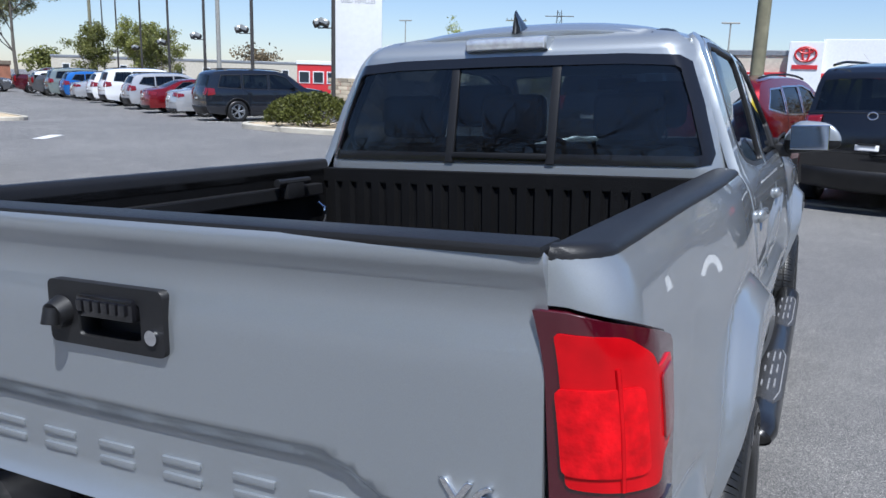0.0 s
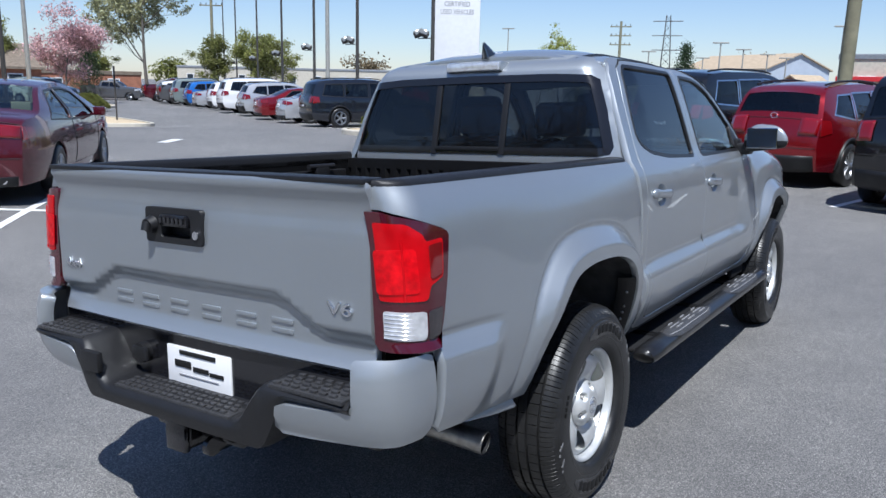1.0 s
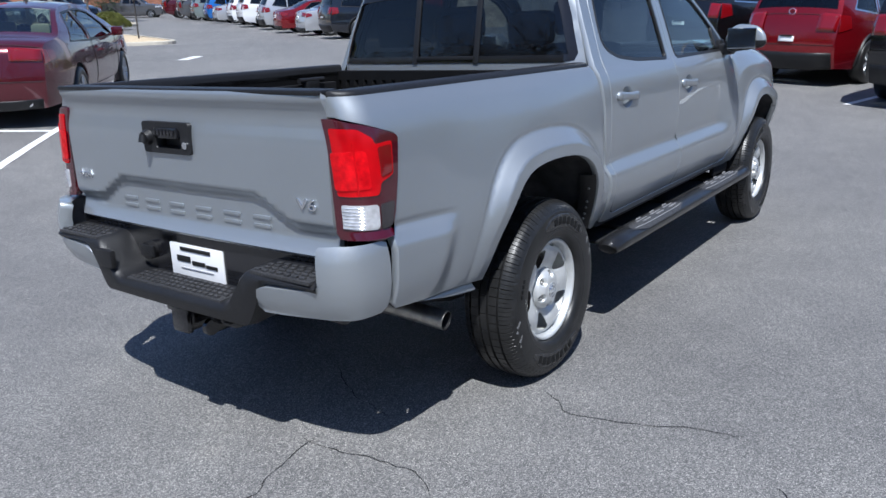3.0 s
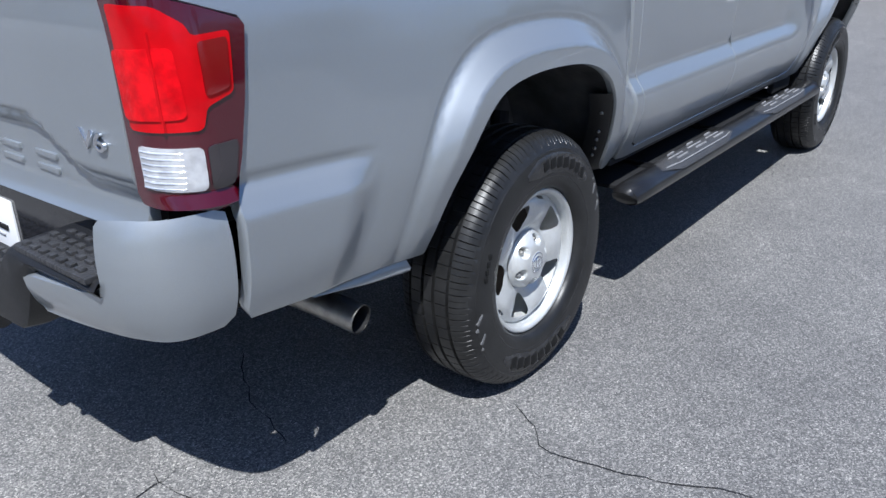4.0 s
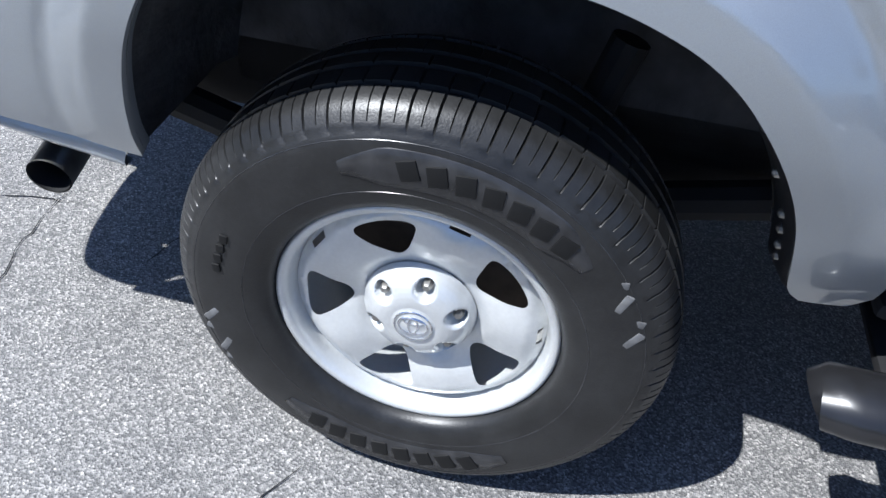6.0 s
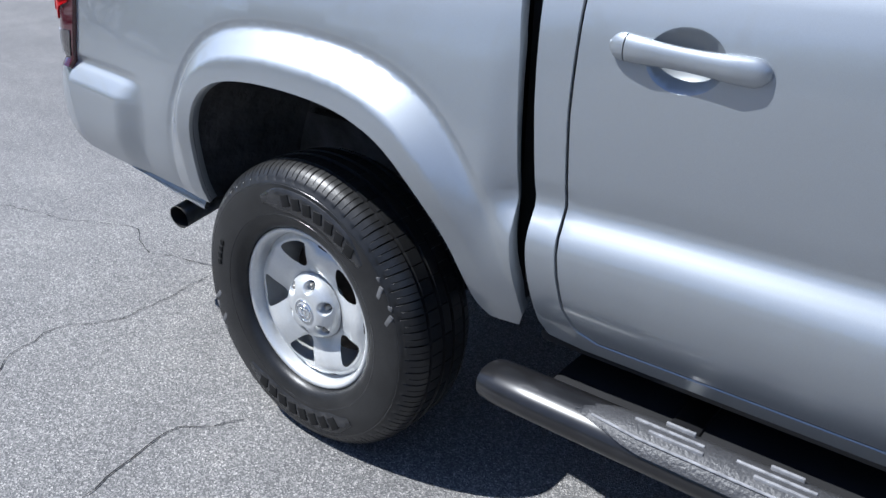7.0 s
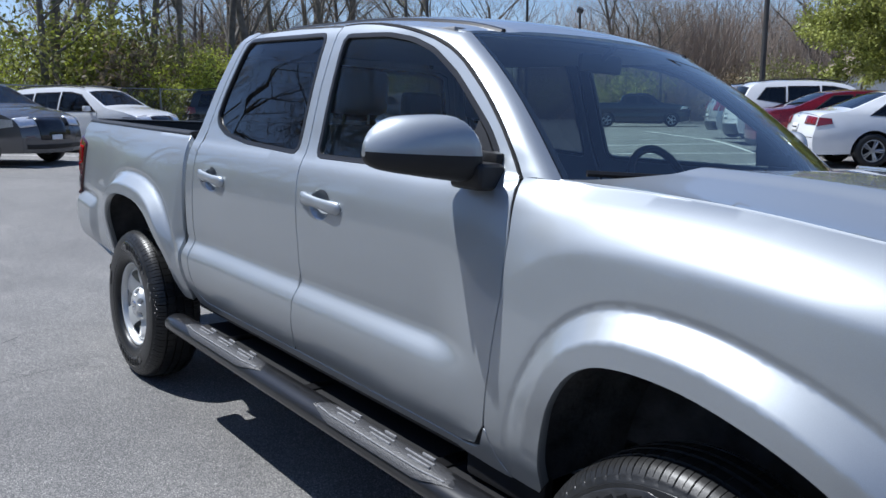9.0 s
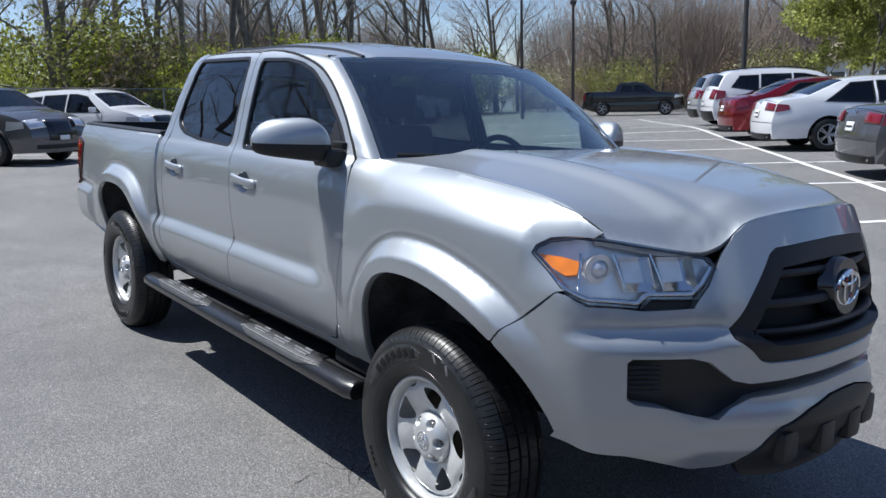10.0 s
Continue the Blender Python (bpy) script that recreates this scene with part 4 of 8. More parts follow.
def bumper_map(s):
    def f(u, z):
        x, y = np.interp(u, _ps, _pl[:, 0]), np.interp(u, _ps, _pl[:, 1])
        k = np.clip((z - 0.74) / 0.14, -1, 1)
        pull = 0.035 * np.abs(k) ** 2.4
        w = ramp(u, 0.03, 0.22)
        return np.column_stack([s * (x - pull * (1 - 0.4 * w)), y + pull * w, z])
    return f


def u_at(x):
    return float(np.interp(-x, -_pl[:, 0][np.argmax(_pl[:, 0]):], _ps[np.argmax(_pl[:, 0]):]))


bumper = None
for s in (1, -1):
    out = [(0.0, 0.625), (0.0, 0.835), (0.02, 0.843), (u_at(0.80), 0.845), (u_at(0.745), 0.842), (u_at(0.735), 0.83), (u_at(0.735), 0.72), (u_at(0.70), 0.702), (u_at(0.52), 0.692), (u_at(0.485), 0.68), (u_at(0.47), 0.615), (u_at(0.50), 0.592), (u_at(0.70), 0.60), (u_at(0.82), 0.60), (0.02, 0.605)]
    b = panel("bumper_corner", out, bumper_map(s), SILVER, truck, (), 0.018, 0.05, flip=s > 0, label="silver painted bumper corner")


def step_section(x):
    """Top of the black bumper centre: pads at the sides, a low step in the middle."""
    ax = abs(x)
    t = float(ramp(ax, 0.30, 0.44))
    return 0.600 + 0.135 * t


xs = steps(-0.735, 0.735, 70)
V, F = [], []
for x in xs:
    zt = step_section(x)
    yo = -1.252 + 0.02 * (abs(x) / 0.73) ** 2
    ax = abs(x)
    t = float(ramp(ax, 0.30, 0.44))
    zb = 0.535 + 0.165 * float(ramp(ax, 0.40, 0.52))
    V += [(x, -1.10, zt + 0.006), (x, yo + 0.03, zt), (x, yo + 0.012, zt - 0.006), (x, yo, zt - 0.02), (x, yo - 0.002, (zt + zb) / 2), (x, yo + 0.012, zb), (x, yo + 0.06, zb - 0.008), (x, -1.06, zb)]
for i in range(len(xs) - 1):
    for k in range(7):
        F.append((i * 8 + k, i * 8 + k + 1, i * 8 + 9 + k, i * 8 + 8 + k))
sb = obj("bumper_step", V, F, BLACK_PLASTIC, truck, "black textured bumper step")
sb.data.set_sharp_from_angle(angle=radians(45))
TREAD = material("step_tread", (0.035, 0.035, 0.037), 0.42, bump=0.5, bump_scale=90, var=0.2, scale=30)
for x0, x1, z in ((-0.70, -0.46, 0.737), (0.46, 0.70, 0.737), (-0.26, 0.26, 0.602)):
    bm = bmesh.new()
    n = int((x1 - x0) / 0.03)
    box(bm, (x0 - 0.01, -1.235, z - 0.012), (x1 + 0.02, -1.115, z + 0.001), 0.003)
    for i in range(n):
        for j in range(4):
            x = x0 + (x1 - x0) * (i + 0.5 * (j % 2)) / n
            box(bm, (x, -1.225 + 0.028 * j, z - 0.004), (x + 0.022, -1.210 + 0.028 * j, z + 0.008), 0.003)
    part("step_pad", bm, TREAD, sb, "ribbed grey-black step pad", True)
bm = bmesh.new()
box(bm, (-0.735, -1.105, 0.56), (0.735, -1.085, 0.79), 0.004)
part("bumper_back", bm, GLOSS_BLACK, sb)
# sockets in the sloping sides
bm = bmesh.new()
m = Matrix.Translation((-0.375, -1.245, 0.665)) @ pose(0, 0, 0, 0, 0, 0)
box(bm, (-0.05, -0.012, -0.035), (0.05, 0.012, 0.035), 0.008, m)
part("step_socket", bm, BLACK_PLASTIC, sb, "square trailer socket", True)
bm = bmesh.new()
tube(bm, [(-0.27, -1.08, 0.68), (-0.27, -1.135, 0.68)], 0.035, 18)
box(bm, (-0.31, -1.14, 0.655), (-0.23, -1.12, 0.705), 0.01)
part("tow_socket", bm, BLACK_PLASTIC, sb, "round trailer socket", True)
# number plate
bm = bmesh.new()
box(bm, (-0.152, -1.112, 0.575), (0.158, -1.104, 0.728), 0.006)
plate = part("dealer_plate", bm, WHITE_PLATE, truck, "white dealer plate with black marks", True)
for lo, hi, mt in (((-0.085, 0.700), (0.09, 0.722), BLACK_INK), ((-0.11, 0.655), (-0.03, 0.690), BLACK_INK), ((-0.02, 0.650), (0.055, 0.675), BLACK_INK), ((0.06, 0.648), (0.125, 0.668), BLACK_INK), ((-0.09, 0.632), (0.10, 0.639), GREY_INK), ((-0.09, 0.597), (0.1, 0.606), BLACK_INK), ((-0.13, 0.584), (-0.11, 0.612), BLACK_INK), ((0.12, 0.584), (0.14, 0.612), BLACK_INK)):
    bm = bmesh.new()
    box(bm, (lo[0], -1.1155, lo[1] + 0.15 * (hi[1] - lo[1])), (hi[0], -1.111, hi[1] - 0.2 * (hi[1] - lo[1])), 0.0015)
    part("print_bar", bm, mt, plate, "", True)
# hitch
bm = bmesh.new()
for lo, hi in (((-0.04, -1.21, 0.43), (0.04, -0.9, 0.442)), ((-0.04, -1.21, 0.50), (0.04, -0.9, 0.512)), ((-0.04, -1.21, 0.43), (-0.028, -0.9, 0.512)), ((0.028, -1.21, 0.43), (0.04, -0.9, 0.512))):
    box(bm, lo, hi, 0.003)
box(bm, (-0.046, -1.212, 0.424), (0.046, -1.190, 0.518), 0.004)
box(bm, (-0.027, -1.14, 0.443), (0.027, -1.13, 0.499))
box(bm, (-0.2, -1.13, 0.45), (0.22, -1.03, 0.49), 0.01)
box(bm, (0.10, -1.15, 0.42), (0.115, -1.03, 0.52), 0.01)
tube(bm, [(0.125, -1.18, 0.46), (0.145, -1.18, 0.46)], 0.03, 12)
part("tow_hitch", bm, GLOSS_BLACK, truck, "black square tow hitch receiver", True)

# ---- cab back, roof, glass ----


def back_map(x, z):
    ax = np.abs(x)
    y = 0.512 + 0.20 * np.clip(z - 1.30, 0, 1) ** 1.25 * 1.15
    edge = np.interp(z, [0.8, 1.28, 1.45, 1.6, 1.74], [0.76, 0.76, 0.715, 0.665, 0.60])
    y = y + 0.02 * (x / 0.7) ** 2 + 0.085 * np.clip((ax - (edge - 0.09)) / 0.09, 0, 1) ** 2.2
    y = y + 0.09 * np.clip((z - 1.68) / 0.06, 0, 1.2) ** 2
    return np.column_stack([x, y, z])


def mirrored(half):
    return half + [(-x, z) for x, z in reversed(half) if abs(x) > 1e-6]


BACK_OUT = mirrored([(0, 1.768), (0.30, 1.765), (0.45, 1.755), (0.56, 1.737), (0.62, 1.69), (0.675, 1.58), (0.725, 1.42), (0.762, 1.27), (0.765, 1.0), (0.765, 0.85), (0, 0.85)])
RW = mirrored([(0, 1.655), (0.42, 1.652), (0.585, 1.642), (0.615, 1.625), (0.66, 1.50), (0.705, 1.34), (0.70, 1.318), (0.66, 1.312), (0, 1.312)])
back = panel("cab_back", BACK_OUT, back_map, SILVER, truck, [RW], 0.025, 0.02)
panel("window_frame", shrink(RW, -0.012), back_map, GLOSS_BLACK, back, [shrink(RW, 0.022)], 0.03, 0.012, 0.003, False, "black window surround")
for nm, lo, hi in (("window_pane", -0.80, -0.205), ("sliding_pane", -0.175, 0.175), ("window_pane", 0.205, 0.80)):
    inner = shrink(RW, 0.015)
    cut = [(min(max(p[0], lo), hi), p[1]) for p in inner]
    clean = [cut[0]]
    for p in cut[1:]:
        if abs(p[0] - clean[-1][0]) + abs(p[1] - clean[-1][1]) > 0.004:
            clean.append(p)
    pan = panel(nm, clean, back_map, GLASS_DARK, back, (), 0.06, 0.0, -0.004 if nm == "window_pane" else -0.01, False, "dark privacy glass")
bm = bmesh.new()
for x in (-0.19, 0.19):
    box(bm, (x - 0.016, 0.508, 1.30), (x + 0.016, 0.522, 1.66), 0.004, Matrix.Translation((0, 0.5, 1.3)) @ pose(0, 0, 0, -11.5) @ Matrix.Translation((0, -0.503, -1.3)))
box(bm, (-0.18, 0.505, 1.315), (0.18, 0.522, 1.335), 0.004)
part("window_divider", bm, BLACK_PLASTIC, back, "", True)


def roof_edge(y):
    return float(side_x([y], [1.735])[0]) + 0.004


def roof_map(u, y):
    y = np.asarray(y, float)
    xe = np.array([roof_edge(v) for v in y])
    fwd = np.clip((y - 1.45) / 0.75, 0, 1)
    rear = np.clip((0.95 - y) / 0.33, 0, 1)
    crown = 0.084 - 0.048 * fwd ** 1.5 - 0.052 * rear ** 1.5
    base = 1.730 - 0.040 * fwd ** 2 - 0.004 * rear
    z = base + crown * (1 - np.abs(u) ** 2.6) - 0.028 * rear ** 2.5
    # two shallow pressed channels
    z = z - 0.006 * np.exp(-((np.abs(u) - 0.78) / 0.04) ** 2)
    # the front edge bends down to the windscreen
    z = z - np.clip((y - 1.99) / 0.20, 0, 1) ** 2 * (0.005 + 0.016 * (1 - np.abs(u) ** 2.6))
    return np.column_stack([u * xe, y + 0.11 * (1 - u**2) * fwd - 0.012 * (1 - u**2) * rear, z])


panel("roof", [(-1, 0.70), (1, 0.70), (1, 2.19), (-1, 2.19)], roof_map, SILVER, truck, (), 0.05, 0.02)
for s in (1, -1):
    bm = bmesh.new()
    ys = steps(0.70, 2.185, 24)
    run = [roof_map(np.array([s * 0.80]), np.array([y]))[0] + np.array([0, 0, 0.003]) for y in ys]
    run = [run[0] + np.array(d) for d in ((s * 0.020, -0.066, -0.062), (s * 0.012, -0.052, -0.036), (s * 0.005, -0.030, -0.012))] + run
    tube(bm, [tuple(p) for p in run], 0.012, 6, flat=0.6)
    part("roof_moulding", bm, TRIM_BLACK, truck, "", True)
# third brake light
bm = bmesh.new()
box(bm, (-0.155, 0.57, 1.685), (0.155, 0.68, 1.735), 0.014)
cl = part("third_brake_light", bm, SILVER, truck, "clear and red high brake light", True)
bm = bmesh.new()
box(bm, (-0.145, 0.560, 1.690), (0.145, 0.585, 1.728), 0.008)
part("brake_lens", bm, CLEAR_LENS, cl, "clear lens", True)
# shark-fin aerial
V, F = [], []
for i in range(11):
    t = i / 10
    y = 0.68 + 0.17 * t
    h = 0.085 * (1 - t) ** 0.7 if t > 0.12 else 0.085 * (0.86 + t)
    w = 0.028 * (0.6 + 0.7 * t if t < 0.5 else 0.95 - 0.9 * (t - 0.5))
    V += [(-w, y, 1.755), (-w * 0.5, y - 0.01, 1.755 + h * 0.6), (0, y - 0.02, 1.755 + h), (w * 0.5, y - 0.01, 1.755 + h * 0.6), (w, y, 1.755)]
for i in range(10):
    for k in range(4):
        F.append((i * 5 + k, i * 5 + k + 1, i * 5 + 6 + k, i * 5 + 5 + k))
F += [(0, 1, 2, 3, 4), (50, 51, 52, 53, 54)]
obj("roof_aerial", V, F, GLOSS_BLACK, truck, "black shark-fin aerial")


def shield_map(u, v):
    """Windscreen: v 0 at its foot, 1 at the roof."""
    xb, xt = 0.735, roof_edge(2.19) - 0.006
    x = u * (xb + (xt - xb) * v)
    y = (2.735 + 0.30 * (1 - u**2)) * (1 - v) + (2.196 + 0.106 * (1 - u**2)) * v
    z = 1.262 * (1 - v) + (1.682 + 0.019 * (1 - np.abs(u) ** 2.6)) * v + 0.035 * np.sin(math.pi * v)
    return np.column_stack([x, y, z])


ws = panel("windscreen", [(-0.985, 0.0), (0.985, 0.0), (0.985, 0.985), (-0.985, 0.985)], shield_map, GLASS_SCREEN, truck, (), 0.06, 0, flip=True, label="laminated windscreen with dark edge band")
ws.visible_shadow = False
panel("screen_band", [(-1, -0.02), (1, -0.02), (1, 1), (-1, 1)], shield_map, GLOSS_BLACK, ws, [[(-0.965, 0.05), (0.965, 0.05), (0.965, 0.975), (-0.965, 0.975)]], 0.05, 0, -0.004, True)
for s in (1, -1):
    V, F = [], []
    n = 24
    edge = smooth_open([(2.636, 1.287), (2.560, 1.380), (2.410, 1.507), (2.240, 1.622), (2.090, 1.677), (1.930, 1.712), (1.77, 1.731)])
    ed = fine_line(edge, 0.03, False)
    for p in ed:
        a = np.array([float(side_x([p[0]], [p[1]])[0]), p[0], p[1]])
        if p[0] > 2.20:
            b = shield_map(np.array([0.99]), np.array([(2.638 - p[0]) / (2.638 - 2.20)]))[0]
        else:
            b = roof_map(np.array([1.0]), np.array([p[0]]))[0] + np.array([-0.004, 0, -0.003])
        wide = float(np.linalg.norm(b - a))
        for q in range(8):
            w = q / 7
            c = a * (1 - w) + b * w + np.array([0.45, 0.25, 0.86]) * 0.13 * wide * math.sin(math.pi * w)
            V.append((s * c[0], c[1], c[2]))
    for i in range(len(ed) - 1):
        for k in range(7):
            F.append((i * 8 + k, i * 8 + k + 1, i * 8 + 9 + k, i * 8 + 8 + k))
    obj("windscreen_pillar", V, F, SILVER, truck)
    # Dark tube drawn along the door and pillar gap as its shade.
    bm = bmesh.new()
    tube(bm, [(s * (float(side_x([y - 0.004], [z - 0.006])[0]) - 0.002), y - 0.004, z - 0.006) for y, z in ed], 0.0062, 6)
    part("pillar_seal", bm, DARK, truck, "", True)

# ---- bonnet ----


bonnet_mid = table([2.6, 2.9, 3.2, 3.5, 3.8, 4.0, 4.2], [1.316, 1.322, 1.318, 1.302, 1.268, 1.235, 1.19])


def bonnet_map(x, y):
    ax = np.abs(x)
    side = fender_top(y) + 0.003
    zc = bonnet_mid(y)
    k = np.clip(ax / np.maximum(seam_x(y), 0.1), 0, 1)
    nose = ramp(y, 3.2, 4.05)
    plateau = 1 - ramp(k, 0.50 - 0.20 * nose, 1.02 - 0.16 * nose)
    z = side + (zc - side) * plateau + 0.012 * (1 - k**2)
    z = z + 0.010 * (ramp(k, 0.52, 0.60) * (1 - ramp(k, 0.60, 0.72)))
    z = z - 0.05 * np.clip((y - 3.9) / 0.2, 0, 1) ** 2 * (1 - ramp(ax, 0.3, 0.45))
    ye = np.interp(ax, NOSE[:, 0], NOSE[:, 1])
    ze = sum(np.interp(np.abs(ax + d), NOSE[:, 0], NOSE[:, 2]) for d in (-0.04, -0.02, 0, 0.02, 0.04)) / 5 + 0.003
    w = np.clip((y - ye + 0.10) / 0.10, 0, 1) ** 2
    z = z * (1 - w) + ze * w
    return np.column_stack([x, y, z])


NOSE = np.array([front_map(np.array([u]), np.array([z]))[0] for u, z in ((0, 1.221), (0.1, 1.220), (0.2, 1.215), (0.30, 1.203), (0.362, 1.190), (0.410, 1.160), (0.445, 1.112), (0.478, 1.097), (0.56, 1.108), (0.634, 1.119), (0.736, 1.137), (0.80, 1.143), (0.86, 1.144), (0.93, 1.142))])
NOSE[:, 1] -= 0.004
SEAM_END = float(np.interp(0.73, NOSE[:, 0], NOSE[:, 1]))
_edge = [(p[0], p[1]) for p in NOSE[1:] if p[0] < 0.722]
BON = [(-0.735, 2.72)] + [(x, 2.735 + 0.315 * (1 - (x / 0.735) ** 2)) for x in steps(-0.70, 0.70, 14)] + [(0.735, 2.72)] + [(float(seam_x(y)), y) for y in (2.9, 3.1, 3.3, 3.5, 3.66, SEAM_END)] + _edge[::-1] + [(0, float(NOSE[0][1]))] + [(-x, y) for x, y in _edge] + [(-float(seam_x(y)), y) for y in (SEAM_END, 3.66, 3.5, 3.3, 3.1, 2.9)]
panel("bonnet", BON, bonnet_map, SILVER, truck, (), 0.020, 0.025)
bm = bmesh.new()
box(bm, (-0.70, 2.62, 1.20), (0.70, 3.06, 1.255), 0.01)
part("cowl", bm, BLACK_PLASTIC, truck)
for x0, a in ((0.10, 4), (-0.52, 4)):
    bm = bmesh.new()
    pts = [shield_map(np.array([(x0 + 0.58 * t) / 0.73]), np.array([0.035 + 0.02 * t]))[0] + np.array([0, 0.012, 0.016]) for t in steps(0, 1, 8)]
    tube(bm, [tuple(p) for p in pts], 0.009, 6)
    tube(bm, [tuple(pts[0]), (x0 + 0.02, 3.05, 1.25)], 0.012, 6)
    part("wiper", bm, BLACK_PLASTIC, truck, "black wiper arm", True)

# ---- front ----
def both(half):
    """A closed line from its right half, listed from the middle outwards and back to the middle."""
    return half + [(-u, z) for u, z in reversed(half) if abs(u) > 1e-6]


_us = np.linspace(0.75, 1.25, 501)


def u_of(y, z):
    return float(np.interp(-y, -front_map(_us, np.full(501, z))[:, 1], _us))


FASCIA = both([(0, 1.218), (0.2, 1.212), (0.30, 1.200), (0.36, 1.187), (0.407, 1.157), (0.442, 1.109), (0.462, 1.068), (0.493, 1.014), (0.530, 0.972), (0.545, 0.952), (0.70, 0.949), (0.75, 0.955), (0.855, 0.960), (0.912, 0.990), (u_of(3.745, 0.993), 0.993), (u_of(3.603, 0.858), 0.858), (u_of(3.575, 0.822), 0.822)] + [(u_of(y, z), z) for y, z in FRONT_ARCH if y > 3.58 and z > 0.57] + [(1.0, 0.552), (0.86, 0.540), (0.739, 0.528), (0.592, 0.491), (0.533, 0.474), (0.44, 0.474), (0.400, 0.488), (0.304, 0.610), (0.20, 0.650), (0.084, 0.674), (0, 0.676)])
GRILLE = both([(0, 1.137), (0.15, 1.132), (0.285, 1.121), (0.312, 1.104), (0.405, 0.985), (0.455, 0.895), (0.453, 0.868), (0.372, 0.802), (0.34, 0.796), (0, 0.80)])
BAND = both([(0, 0.754), (0.2, 0.750), (0.395, 0.737), (0.450, 0.748), (0.530, 0.806), (0.59, 0.822), (0.766, 0.826), (0.780, 0.815), (0.775, 0.708), (0.75, 0.692), (0.667, 0.679), (0.510, 0.640), (0.46, 0.669), (0.39, 0.693), (0.2, 0.709), (0, 0.716)])
fas = panel("front_bumper", FASCIA, front_map, SILVER, truck, [GRILLE, BAND], 0.022, 0.04, hole_flange=0.05, flip=True)
panel("bumper_recess", shrink(BAND, -0.02), front_map, BLACK_PLASTIC, fas, (), 0.04, 0, -0.045, label="black plastic lower opening", flip=True)
panel("grille_back", shrink(GRILLE, -0.01), front_map, DARK, fas, (), 0.05, 0, -0.075, flip=True)
gr = panel("grille_surround", shrink(GRILLE, 0.002), front_map, BLACK_PLASTIC, fas, [shrink(GRILLE, 0.055)], 0.03, 0.05, -0.006, label="black grille surround", flip=True)
for z, w, th in ((1.045, 0.33, 0.014), (0.965, 0.39, 0.016), (0.885, 0.40, 0.012)):
    bm = bmesh.new()
    us = np.linspace(-w, w, 24)
    p = front_map(us, np.full(24, z))
    tube(bm, [tuple(q - np.array([0, 0.035, 0])) for q in p], th * 1.6, 8, flat=0.7)
    part("grille_slat", bm, BLACK_PLASTIC, fas, "", True)
for i in range(6):
    for s in (1, -1):
        bm = bmesh.new()
        p = front_map(np.linspace(s * 0.665, s * 0.760, 5), np.full(5, 0.728 + 0.014 * i))
        tube(bm, [tuple(q - np.array([0, 0.02, 0])) for q in p], 0.004, 6)
        part("vent_slat", bm, BLACK_PLASTIC, fas, "", True)
# emblem: plain rings
ey = float(front_map(np.array([0.0]), np.array([0.99]))[0][1])
bm = bmesh.new()
tube(bm, [(0, ey - 0.04, 0.985), (0, ey + 0.004, 0.99)], [0.098, 0.085], 32)
em = part("emblem", bm, GLOSS_BLACK, truck, "round chrome and black emblem", True)
bm = bmesh.new()
for rx, rz, cz in ((0.072, 0.052, 0), (0.022, 0.048, 0), (0.045, 0.017, 0.027)):
    tube(bm, [(rx * math.cos(a), ey + 0.006, 0.987 + cz + rz * math.sin(a)) for a in steps(0, 2 * math.pi, 30)], 0.0055, 6, caps=False)
part("emblem_ring", bm, CHROME, em, "", True)
# skid plate below the bumper
SKID = both([(0, 0.670), (0.084, 0.668), (0.20, 0.644), (0.302, 0.604), (0.396, 0.484), (0.36, 0.440), (0.22, 0.430), (0, 0.430)])
panel("skid_plate", SKID, front_map, BLACK_PLASTIC, truck, (), 0.04, 0.04, 0.006, label="black lower bumper guard", flip=True)
for u0 in (-0.26, -0.09, 0.09, 0.26):
    bm = bmesh.new()
    p = front_map(np.array([u0, u0]), np.array([0.54, 0.54]))[0]
    box(bm, (-0.045, -0.03, -0.05), (0.045, 0.022, 0.05), 0.018, Matrix.Translation(p))
    part("guard_rib", bm, BLACK_PLASTIC, truck, "", True)
